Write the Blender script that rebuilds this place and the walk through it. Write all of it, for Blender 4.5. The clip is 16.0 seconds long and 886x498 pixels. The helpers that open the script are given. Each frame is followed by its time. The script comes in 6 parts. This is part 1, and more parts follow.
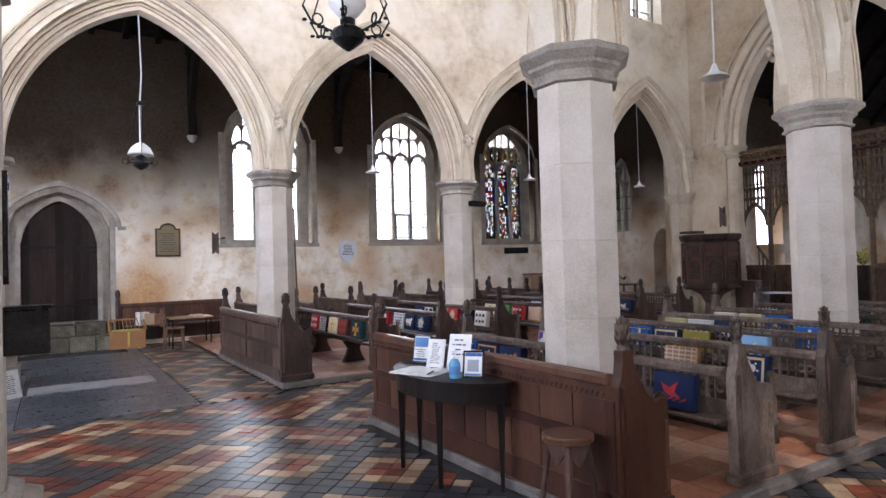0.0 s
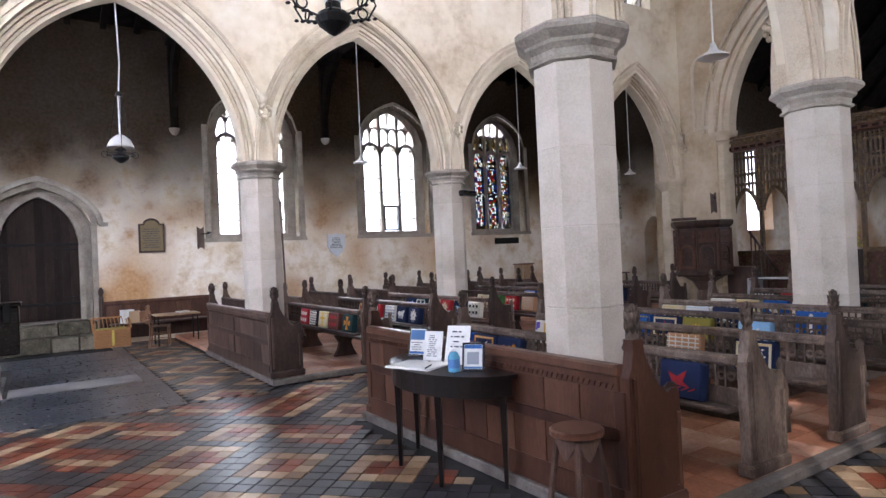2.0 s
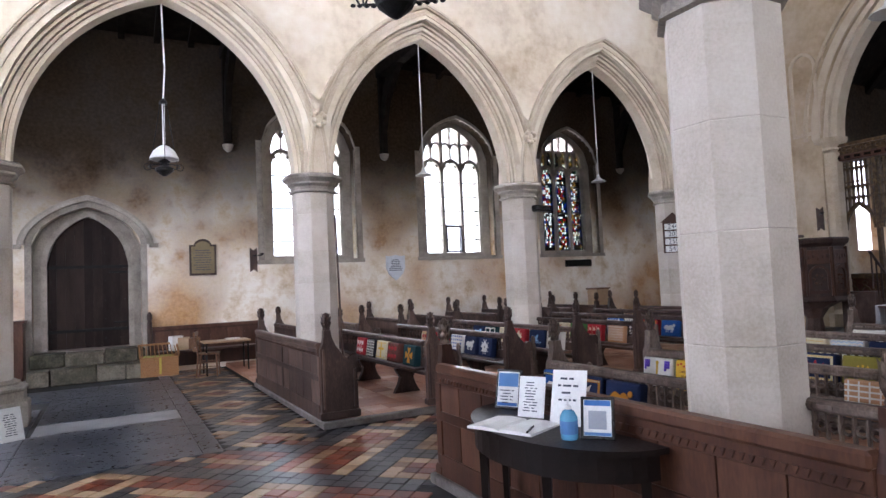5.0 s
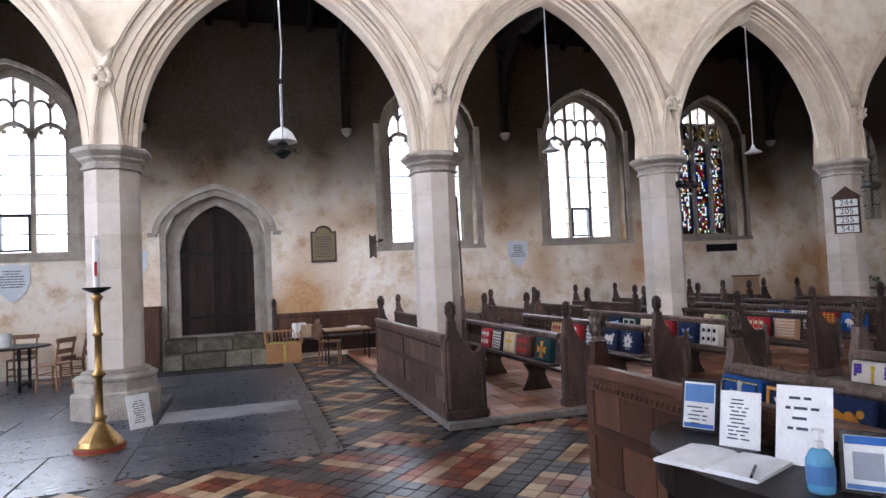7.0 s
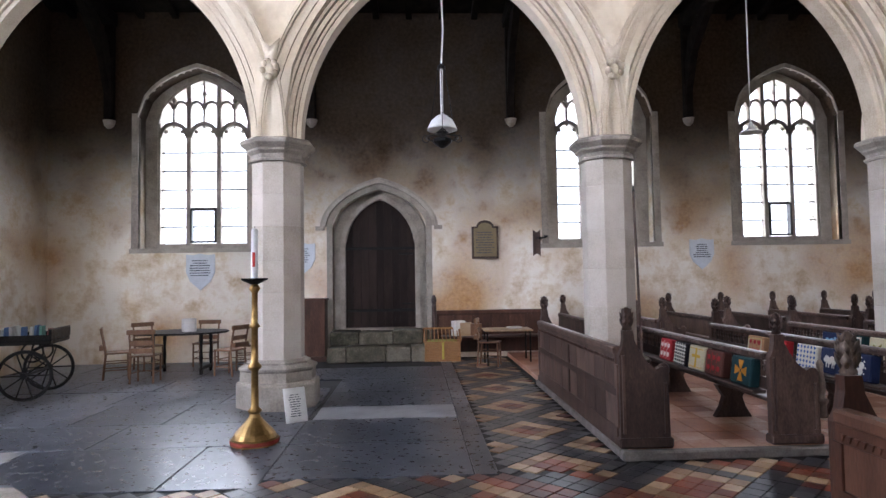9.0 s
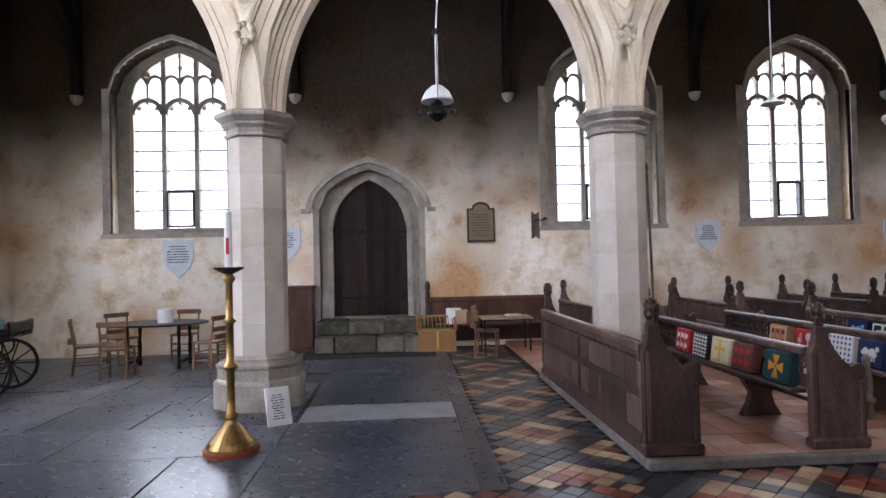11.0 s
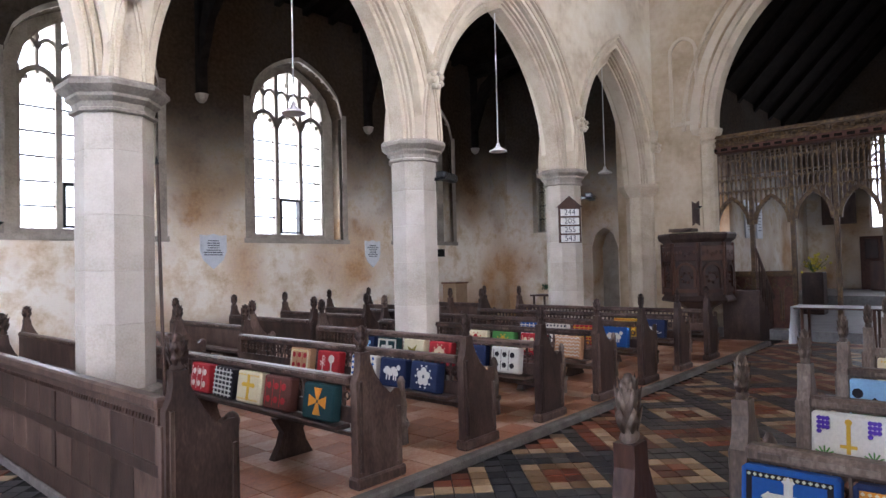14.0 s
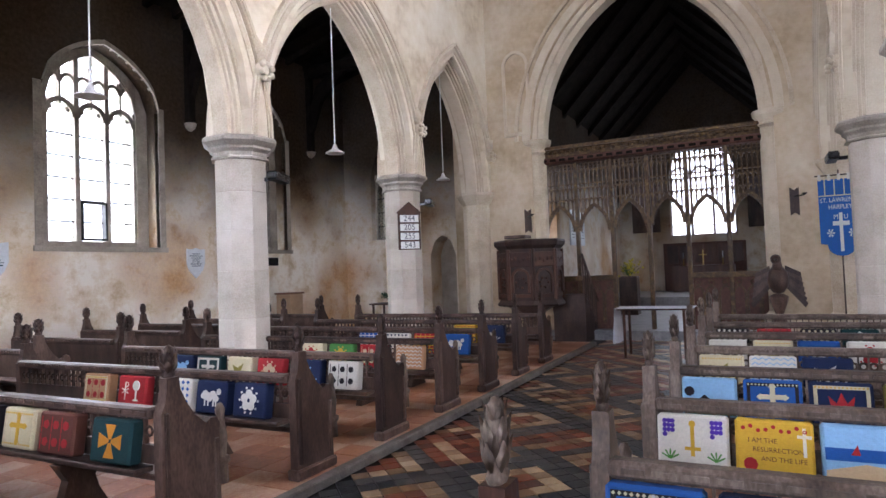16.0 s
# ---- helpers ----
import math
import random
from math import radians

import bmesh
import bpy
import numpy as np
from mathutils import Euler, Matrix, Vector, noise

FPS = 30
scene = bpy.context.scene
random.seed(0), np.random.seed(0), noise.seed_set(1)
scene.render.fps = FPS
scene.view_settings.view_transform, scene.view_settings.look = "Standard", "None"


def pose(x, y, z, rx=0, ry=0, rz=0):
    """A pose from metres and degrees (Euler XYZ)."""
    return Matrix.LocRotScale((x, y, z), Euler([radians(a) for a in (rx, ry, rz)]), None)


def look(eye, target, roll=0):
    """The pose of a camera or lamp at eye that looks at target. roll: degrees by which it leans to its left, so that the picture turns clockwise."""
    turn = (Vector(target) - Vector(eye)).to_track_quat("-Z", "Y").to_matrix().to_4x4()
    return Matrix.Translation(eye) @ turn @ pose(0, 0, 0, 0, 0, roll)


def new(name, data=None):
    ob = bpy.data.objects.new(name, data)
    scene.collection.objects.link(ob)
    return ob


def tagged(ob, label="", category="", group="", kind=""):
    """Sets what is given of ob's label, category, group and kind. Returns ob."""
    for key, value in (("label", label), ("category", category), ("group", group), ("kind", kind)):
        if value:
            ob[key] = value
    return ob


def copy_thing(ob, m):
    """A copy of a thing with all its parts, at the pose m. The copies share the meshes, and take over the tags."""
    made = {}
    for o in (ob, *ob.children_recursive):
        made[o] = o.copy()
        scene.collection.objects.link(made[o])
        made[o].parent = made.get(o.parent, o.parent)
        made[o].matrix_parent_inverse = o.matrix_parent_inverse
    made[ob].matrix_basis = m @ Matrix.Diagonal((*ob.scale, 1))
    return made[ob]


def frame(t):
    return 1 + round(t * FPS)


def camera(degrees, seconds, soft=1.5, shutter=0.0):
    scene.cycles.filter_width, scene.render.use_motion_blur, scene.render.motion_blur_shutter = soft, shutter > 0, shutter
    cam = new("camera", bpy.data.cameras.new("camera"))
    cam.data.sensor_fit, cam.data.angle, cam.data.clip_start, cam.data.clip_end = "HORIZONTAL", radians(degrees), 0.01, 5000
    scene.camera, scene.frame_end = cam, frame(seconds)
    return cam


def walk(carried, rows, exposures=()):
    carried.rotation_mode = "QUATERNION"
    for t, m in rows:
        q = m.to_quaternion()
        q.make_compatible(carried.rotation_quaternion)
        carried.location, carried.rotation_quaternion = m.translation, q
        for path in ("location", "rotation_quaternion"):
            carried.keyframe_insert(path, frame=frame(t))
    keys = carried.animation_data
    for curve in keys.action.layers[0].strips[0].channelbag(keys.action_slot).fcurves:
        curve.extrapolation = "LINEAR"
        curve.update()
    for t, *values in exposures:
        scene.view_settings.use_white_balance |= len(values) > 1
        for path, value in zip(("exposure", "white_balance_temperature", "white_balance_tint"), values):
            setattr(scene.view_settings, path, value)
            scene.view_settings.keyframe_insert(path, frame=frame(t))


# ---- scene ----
cam = camera(70.7, 16.0)
EXPOSURES = [(0, 1.4), (3, 1.42), (5.5, 1.3), (7, 1.3), (8.5, 1.1), (11, 1.1), (12, 1.06), (13, 1.46), (14, 1.54), (16, 1.74)]
PATH = [
    (0, (-3.527, -11.622, 1.711), (-2.464, -9.929, 1.755), -1.6),
    (0.5, (-3.53, -11.6, 1.709), (-2.45, -9.917, 1.738), -1.6),
    (1, (-3.57, -11.582, 1.703), (-2.453, -9.923, 1.749), -1.8),
    (1.5, (-3.559, -11.537, 1.696), (-2.449, -9.874, 1.732), -2.0),
    (2, (-3.463, -11.398, 1.685), (-2.368, -9.725, 1.703), -2.6),
    (2.5, (-3.332, -11.255, 1.698), (-2.238, -9.581, 1.758), -2.6),
    (3, (-3.264, -11.147, 1.689), (-2.187, -9.462, 1.728), -2.2),
    (3.2, (-3.253, -11.066, 1.671), (-2.172, -9.384, 1.714), -1.8),
    (5.3, (-2.926, -10.029, 1.638), (-2.055, -8.232, 1.751), -2.5),
    (5.5, (-2.91, -9.972, 1.633), (-2.095, -8.148, 1.723), -2.2),
    (6, (-2.82, -9.727, 1.632), (-2.047, -7.884, 1.708), -2.3),
    (6.5, (-2.815, -9.478, 1.634), (-2.067, -7.626, 1.737), -2.8),
    (7, (-2.77, -9.27, 1.622), (-2.169, -7.364, 1.708), -2.6),
    (7.5, (-2.658, -9.027, 1.656), (-2.345, -7.057, 1.797), -0.7),
    (8, (-2.556, -8.826, 1.626), (-2.479, -6.83, 1.728), -1.7),
    (8.5, (-2.569, -8.746, 1.616), (-2.53, -6.748, 1.703), -1.0),
    (8.7, (-2.584, -8.639, 1.621), (-2.504, -6.643, 1.716), -0.8),
    (10.8, (-2.709, -7.863, 1.687), (-2.605, -5.866, 1.74), -1.1),
    (11, (-2.662, -7.766, 1.674), (-2.541, -5.77, 1.714), -1.3),
    (11.5, (-2.707, -7.472, 1.665), (-2.359, -5.504, 1.746), -1.9),
    (12, (-2.74, -7.241, 1.659), (-2.117, -5.342, 1.732), -2.5),
    (12.5, (-2.665, -6.993, 1.645), (-1.829, -5.179, 1.734), -3.3),
    (13, (-2.528, -6.752, 1.682), (-1.479, -5.055, 1.806), -2.5),
    (13.5, (-2.434, -6.619, 1.666), (-1.188, -5.058, 1.756), -1.1),
    (14, (-2.365, -6.393, 1.697), (-0.873, -5.063, 1.752), -1.4),
    (14.5, (-2.294, -6.196, 1.664), (-0.657, -5.049, 1.714), -1.7),
    (15, (-2.226, -6.156, 1.638), (-0.52, -5.114, 1.671), -1.7),
    (15.5, (-2.076, -6.138, 1.658), (-0.315, -5.192, 1.73), -2.5),
    (16, (-1.974, -6.12, 1.667), (-0.193, -5.214, 1.736), -2.2),
]
walk(cam, [(t, look(e, g, r)) for t, e, g, r in PATH], [(s, e, 5950, 25) for s, e in EXPOSURES])

# ---------------- world and light ----------------
world = bpy.data.worlds.new("world")
scene.world = world
world.use_nodes = True
wn = world.node_tree.nodes
sky = wn.new("ShaderNodeTexSky")
sky.sky_type, sky.sun_disc = "NISHITA", False
sky.sun_elevation, sky.sun_rotation = radians(35), radians(230)
world.node_tree.links.new(sky.outputs[0], wn["Background"].inputs[0])
wn["Background"].inputs[1].default_value = 0.12


def window_lamp(x, y, z, w, h, power, facing, tint=(0.93, 0.97, 1.0)):
    """Daylight standing in a window opening, shining along the direction facing."""
    d = bpy.data.lights.new("window_daylight", "AREA")
    d.shape, d.size, d.size_y, d.energy, d.color = "RECTANGLE", w, h, power, tint
    ob = new("window_daylight", d)
    ob.matrix_world = look((x, y, z), (x + facing[0], y + facing[1], z + facing[2]))
    return ob


sun_data = bpy.data.lights.new("sun", "SUN")
sun_data.energy, sun_data.angle, sun_data.color = 1.0, radians(0.6), (1, 0.95, 0.86)
new("sun", sun_data).matrix_world = look((0, 0, 20), (6.5, 8.0, 11.0))


# ---------------- materials ----------------
def material(name, colours, scale=6.0, rough=0.75, bump=0.15, metal=0.0, fine=60.0, detail_mix=0.35, random_amount=0.0,
             stretch=(1, 1, 1), coat=0.0, spec=0.3):
    """Two scales of noise over a set of colours, with relief."""
    m = bpy.data.materials.new(name)
    m.use_nodes = True
    nt = m.node_tree
    n, li = nt.nodes, nt.links
    b = n["Principled BSDF"]
    b.inputs["Metallic"].default_value = metal
    b.inputs["Coat Weight"].default_value = coat
    b.inputs["Specular IOR Level"].default_value = spec
    tc = n.new("ShaderNodeTexCoord")
    geo = n.new("ShaderNodeNewGeometry")
    mp = n.new("ShaderNodeMapping")
    mp.inputs["Scale"].default_value = stretch
    li.new(geo.outputs["Position"], mp.inputs["Vector"])
    a = n.new("ShaderNodeTexNoise")
    a.inputs["Scale"].default_value, a.inputs["Detail"].default_value, a.inputs["Roughness"].default_value = scale, 6, 0.62
    f = n.new("ShaderNodeTexNoise")
    f.inputs["Scale"].default_value, f.inputs["Detail"].default_value = fine, 4
    for t in (a, f):
        li.new(mp.outputs[0], t.inputs["Vector"])
    mix = n.new("ShaderNodeMix")
    mix.inputs[0].default_value = detail_mix
    li.new(a.outputs[0], mix.inputs[2])
    li.new(f.outputs[0], mix.inputs[3])
    out = mix.outputs[0]
    if random_amount:
        info = n.new("ShaderNodeObjectInfo")
        isl = n.new("ShaderNodeNewGeometry")
        s = n.new("ShaderNodeMath")
        s.operation = "ADD"
        li.new(info.outputs["Random"], s.inputs[0])
        li.new(isl.outputs["Random Per Island"], s.inputs[1])
        fr = n.new("ShaderNodeMath")
        fr.operation = "FRACT"
        li.new(s.outputs[0], fr.inputs[0])
        mm = n.new("ShaderNodeMath")
        mm.operation = "MULTIPLY_ADD"
        mm.inputs[1].default_value = random_amount
        li.new(fr.outputs[0], mm.inputs[0])
        sub = n.new("ShaderNodeMath")
        sub.operation = "SUBTRACT"
        sub.inputs[1].default_value = random_amount / 2
        li.new(out, sub.inputs[0])
        li.new(sub.outputs[0], mm.inputs[2])
        out = mm.outputs[0]
    ramp = n.new("ShaderNodeValToRGB")
    els = ramp.color_ramp.elements
    k = len(colours)
    while len(els) < k:
        els.new(0.5)
    for i, c in enumerate(colours):
        els[i].position = 0.3 + 0.4 * i / max(1, k - 1)
        els[i].color = (*c, 1)
    li.new(out, ramp.inputs[0])
    li.new(ramp.outputs[0], b.inputs["Base Color"])
    rr = n.new("ShaderNodeMapRange")
    rr.inputs[3].default_value, rr.inputs[4].default_value = max(0.04, rough - 0.12), min(1, rough + 0.12)
    li.new(f.outputs[0], rr.inputs[0])
    li.new(rr.outputs[0], b.inputs["Roughness"])
    if bump:
        bp = n.new("ShaderNodeBump")
        bp.inputs["Strength"].default_value, bp.inputs["Distance"].default_value = bump, 0.02
        li.new(out, bp.inputs["Height"])
        li.new(bp.outputs[0], b.inputs["Normal"])
    return m


def plain(name, c, rough=0.6, metal=0.0, fine=90):
    d = tuple(v * 0.78 for v in c)
    return material(name, [d, c], 14, rough, 0.05, metal, fine)


STONE = material("limestone", [(0.42, 0.34, 0.235), (0.58, 0.50, 0.375), (0.66, 0.59, 0.47)], 2.2, 0.85, 0.2, fine=45, random_amount=0.16)
STONE_GREY = material("grey_stone", [(0.17, 0.15, 0.125), (0.3, 0.265, 0.22), (0.42, 0.38, 0.32)], 3, 0.85, 0.3, fine=40, random_amount=0.15)
SHAFT = material("whitened_stone", [(0.36, 0.315, 0.25), (0.475, 0.425, 0.355), (0.55, 0.505, 0.44)], 2.5, 0.85, 0.2, fine=50, random_amount=0.12)
PLASTER_NAVE = material("nave_plaster", [(0.4, 0.31, 0.2), (0.66, 0.58, 0.44), (0.76, 0.71, 0.6)], 0.8, 0.9, 0.12, fine=7, detail_mix=0.22)
# tan plaster with the chancel arch wall's shade mixed into the colour
PLASTER_EAST = material("tan_shaded_plaster", [(0.35, 0.26, 0.155), (0.54, 0.44, 0.305), (0.67, 0.59, 0.46)], 0.8, 0.9, 0.12, fine=7, detail_mix=0.25)
PAVING_DARK = material("dark_ledger_stone", [(0.02, 0.023, 0.029), (0.045, 0.051, 0.062), (0.1, 0.108, 0.122)], 2.0, 0.3, 0.04, fine=14, random_amount=0.25)
PAVING_LIGHT = material("worn_pale_stone", [(0.1, 0.1, 0.1), (0.2, 0.2, 0.2), (0.27, 0.27, 0.265)], 2.5, 0.4, 0.05, fine=14)
JOINT = material("floor_mortar", [(0.02, 0.02, 0.02), (0.05, 0.048, 0.045)], 8, 0.9, 0.2)
TILE_BLACK = material("black_tile", [(0.018, 0.018, 0.02), (0.03, 0.03, 0.033), (0.06, 0.057, 0.055)], 3, 0.34, 0.12, fine=40, random_amount=0.4)
TILE_RED = material("red_tile", [(0.065, 0.016, 0.009), (0.14, 0.032, 0.015), (0.22, 0.058, 0.026)], 3, 0.38, 0.12, fine=40, random_amount=0.5)
TILE_CREAM = material("buff_tile", [(0.17, 0.1, 0.05), (0.31, 0.2, 0.11), (0.43, 0.31, 0.19)], 3, 0.4, 0.12, fine=40, random_amount=0.5)
TILE_PAMMENT = material("red_pamment", [(0.22, 0.08, 0.04), (0.37, 0.16, 0.085), (0.52, 0.35, 0.25)], 1.3, 0.5, 0.15, fine=30, random_amount=0.3)
OAK = material("dark_oak", [(0.02, 0.0115, 0.0085), (0.06, 0.035, 0.026), (0.135, 0.087, 0.066)], 5, 0.48, 0.2, fine=70, stretch=(1, 1, 0.35), random_amount=0.25)
OAK_RED = material("red_brown_oak", [(0.026, 0.0095, 0.006), (0.06, 0.024, 0.0135), (0.11, 0.05, 0.029)], 5, 0.4, 0.15, fine=70, stretch=(1, 1, 0.25), random_amount=0.3)
OAK_GREY = material("weathered_oak", [(0.03, 0.02, 0.014), (0.092, 0.064, 0.047), (0.21, 0.16, 0.125)], 7, 0.6, 0.35, fine=70, stretch=(1, 1, 0.4), random_amount=0.2)
KERB = material("worn_kerb_timber", [(0.06, 0.05, 0.042), (0.13, 0.115, 0.1), (0.2, 0.185, 0.165)], 6, 0.7, 0.3, fine=60)
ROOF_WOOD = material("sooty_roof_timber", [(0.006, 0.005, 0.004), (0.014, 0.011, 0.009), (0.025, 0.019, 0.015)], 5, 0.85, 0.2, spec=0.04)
DOOR_WOOD = material("dark_door_boards", [(0.012, 0.008, 0.0065), (0.022, 0.014, 0.0115), (0.036, 0.024, 0.019)], 6, 0.6, 0.2, stretch=(1, 1, 0.2), random_amount=0.3, spec=0.12)
IRON = material("black_iron", [(0.008, 0.008, 0.008), (0.02, 0.02, 0.02)], 20, 0.5, 0.2, 0.6)
BRASS = material("brass", [(0.2, 0.12, 0.045), (0.42, 0.27, 0.1)], 10, 0.36, 0.05, 1.0)
GILT = material("worn_gilt_oak", [(0.028, 0.016, 0.01), (0.075, 0.044, 0.019), (0.21, 0.135, 0.045)], 12, 0.5, 0.3, 0.1, fine=80)
SCREEN_RED = material("faded_red_oak", [(0.05, 0.02, 0.014), (0.09, 0.036, 0.024), (0.13, 0.07, 0.04)], 12, 0.6, 0.3)
MARBLE = plain("white_marble", (0.6, 0.64, 0.68), 0.45)
INK = plain("dark_lettering", (0.05, 0.06, 0.08), 0.7)
PLAQUE = plain("aged_brass_plate", (0.2, 0.155, 0.085), 0.45, 0.4)
WHITE = plain("white_enamel", (0.75, 0.75, 0.73), 0.35)
PAPER = plain("white_paper", (0.78, 0.78, 0.76), 0.8)
BLACK = plain("black_lacquer", (0.008, 0.007, 0.007), 0.25)
TABLE_BLACK = material("black_wood", [(0.005, 0.0035, 0.003), (0.012, 0.008, 0.007)], 8, 0.42, 0.08, spec=0.18)
WICKER = material("wicker", [(0.16, 0.07, 0.025), (0.34, 0.17, 0.07), (0.46, 0.26, 0.11)], 40, 0.6, 0.4, fine=150)
CHAIR_WOOD = material("chair_wood", [(0.09, 0.045, 0.024), (0.17, 0.09, 0.05), (0.24, 0.14, 0.08)], 8, 0.5, 0.1, stretch=(1, 1, 0.3))
PALE_WOOD = material("pale_wood", [(0.3, 0.2, 0.12), (0.44, 0.32, 0.2)], 6, 0.5, 0.08)
CLOTH_WHITE = plain("white_linen", (0.62, 0.64, 0.68), 0.9)


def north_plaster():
    """Old limewash: cream below with ochre patches and worn areas, upper courses browned by sooty stain and painted-in
    shade, with a ragged edge.
    """
    m = bpy.data.materials.new("stained_limewash")
    m.use_nodes = True
    nt = m.node_tree
    n, li = nt.nodes, nt.links
    b = n["Principled BSDF"]
    b.inputs["Roughness"].default_value = 0.92
    b.inputs["Specular IOR Level"].default_value = 0.08
    geo = n.new("ShaderNodeNewGeometry")
    sep = n.new("ShaderNodeSeparateXYZ")
    li.new(geo.outputs["Position"], sep.inputs[0])

    def tex(scale, detail=6, rough=0.6):
        t = n.new("ShaderNodeTexNoise")
        t.inputs["Scale"].default_value, t.inputs["Detail"].default_value, t.inputs["Roughness"].default_value = scale, detail, rough
        li.new(geo.outputs["Position"], t.inputs["Vector"])
        return t

    def ramp(src, stops):
        r = n.new("ShaderNodeValToRGB")
        e = r.color_ramp.elements
        while len(e) < len(stops):
            e.new(0.5)
        for i, (p, c) in enumerate(stops):
            e[i].position, e[i].color = p, (*c, 1)
        li.new(src, r.inputs[0])
        return r.outputs[0]

    def mixc(fac, a, c):
        x = n.new("ShaderNodeMix")
        x.data_type = "RGBA"
        li.new(fac, x.inputs[0])
        li.new(a, x.inputs[6])
        li.new(c, x.inputs[7])
        return x.outputs[2]

    big, mid, fine = tex(0.55), tex(2.2, 8, 0.7), tex(14)
    base = ramp(mid.outputs[0], [(0.32, (0.5, 0.38, 0.24)), (0.44, (0.66, 0.56, 0.42)), (0.56, (0.78, 0.73, 0.64))])
    ochre = ramp(fine.outputs[0], [(0.3, (0.33, 0.15, 0.045)), (0.7, (0.52, 0.3, 0.11))])
    patch = ramp(big.outputs[0], [(0.49, (0, 0, 0)), (0.63, (0.85, 0.85, 0.85))])
    col = mixc(patch, base, ochre)
    # stain colour that also carries the shade of the upper wall
    soot_shade = ramp(fine.outputs[0], [(0.3, (0.017, 0.011, 0.007)), (0.7, (0.05, 0.033, 0.021))])
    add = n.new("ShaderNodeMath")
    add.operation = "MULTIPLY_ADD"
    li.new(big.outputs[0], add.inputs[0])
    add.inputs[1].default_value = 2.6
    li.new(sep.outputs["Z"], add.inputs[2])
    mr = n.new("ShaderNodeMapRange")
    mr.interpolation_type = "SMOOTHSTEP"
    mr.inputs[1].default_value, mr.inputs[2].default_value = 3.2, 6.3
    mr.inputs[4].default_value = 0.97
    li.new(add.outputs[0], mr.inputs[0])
    col = mixc(mr.outputs[0], col, soot_shade)
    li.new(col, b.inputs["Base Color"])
    bp = n.new("ShaderNodeBump")
    bp.inputs["Strength"].default_value, bp.inputs["Distance"].default_value = 0.35, 0.03
    li.new(mid.outputs[0], bp.inputs["Height"])
    li.new(bp.outputs[0], b.inputs["Normal"])
    return m


# its painted upper shade also darkens the west, aisle east and chancel walls
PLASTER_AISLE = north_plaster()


def glass_material(name, tint, clear):
    """Old glass: lets most daylight through, with gloss and a faint tint."""
    m = bpy.data.materials.new(name)
    m.use_nodes = True
    n, li = m.node_tree.nodes, m.node_tree.links
    n.remove(n["Principled BSDF"])
    t = n.new("ShaderNodeBsdfTransparent")
    t.inputs[0].default_value = (*tint, 1)
    g = n.new("ShaderNodeBsdfGlossy")
    g.inputs["Roughness"].default_value = 0.12
    x = n.new("ShaderNodeMixShader")
    x.inputs[0].default_value = 1 - clear
    li.new(t.outputs[0], x.inputs[1])
    li.new(g.outputs[0], x.inputs[2])
    li.new(x.outputs[0], n["Material Output"].inputs[0])
    return m


GLASS = glass_material("leaded_clear_glass", (0.93, 0.96, 0.95), 0.95)
STAINED = [glass_material("stained_glass", c, 0.97) for c in
           [(0.5, 0.53, 0.49), (0.025, 0.085, 0.26), (0.3, 0.02, 0.015), (0.32, 0.24, 0.08), (0.03, 0.12, 0.06), (0.014, 0.016, 0.02)]]


# ---------------- building blocks ----------------
def link(name, bm, mat, parent=None, label="", smooth=False, keep=False):
    me = bpy.data.meshes.new(name)
    bmesh.ops.recalc_face_normals(bm, faces=bm.faces) if not keep else None
    if smooth:
        for fc in bm.faces:
            fc.smooth = True
    bm.to_mesh(me)
    bm.free()
    me.materials.append(mat)
    ob = new(name, me)
    if parent is not None:
        ob.parent = parent
    if label:
        ob["label"] = label
    return ob


def part(name, bm, material_, parent, label="", smooth=False):
    return link(name, bm, material_, parent, label, smooth)


def thing(name, m, label, category, group=""):
    ob = new(name)
    ob.empty_display_size = 0.1
    ob.matrix_basis = m
    return tagged(ob, label, category, group)


def bx(bm, x0, x1, y0, y1, z0, z1, bevel=0.0):
    r = bmesh.ops.create_cube(bm, size=1)
    for v in r["verts"]:
        v.co = Vector(((x0 + x1) / 2 + v.co.x * (x1 - x0), (y0 + y1) / 2 + v.co.y * (y1 - y0), (z0 + z1) / 2 + v.co.z * (z1 - z0)))
    if bevel:
        es = list({e for v in r["verts"] for e in v.link_edges})
        bmesh.ops.bevel(bm, geom=es, offset=bevel, segments=1, affect="EDGES", profile=0.5)
    return bm


def box(*a, bevel=0.0):
    return bx(bmesh.new(), *a, bevel=bevel)


def lathe(bm, profile, n=16, cx=0.0, cy=0.0, turn=0.0, cap=True):
    """Turned or polygonal shape from (radius, z) pairs."""
    rings = []
    for r, z in profile:
        rings.append([bm.verts.new((cx + r * math.cos(turn + 2 * math.pi * i / n), cy + r * math.sin(turn + 2 * math.pi * i / n), z)) for i in range(n)])
    for a, b in zip(rings, rings[1:]):
        for i in range(n):
            bm.faces.new((a[i], a[(i + 1) % n], b[(i + 1) % n], b[i]))
    if cap:
        bm.faces.new(rings[0][::-1])
        bm.faces.new(rings[-1])
    return bm


def rod(bm, a, b, r, n=8, r2=None):
    """A round bar from a to b."""
    a, b = Vector(a), Vector(b)
    q = (b - a).to_track_quat("Z", "Y").to_matrix()
    rings = []
    for p, rr in ((a, r), (b, r if r2 is None else r2)):
        rings.append([bm.verts.new(p + q @ Vector((rr * math.cos(2 * math.pi * i / n), rr * math.sin(2 * math.pi * i / n), 0))) for i in range(n)])
    for i in range(n):
        bm.faces.new((rings[0][i], rings[0][(i + 1) % n], rings[1][(i + 1) % n], rings[1][i]))
    bm.faces.new(rings[0][::-1])
    bm.faces.new(rings[1])
    return bm


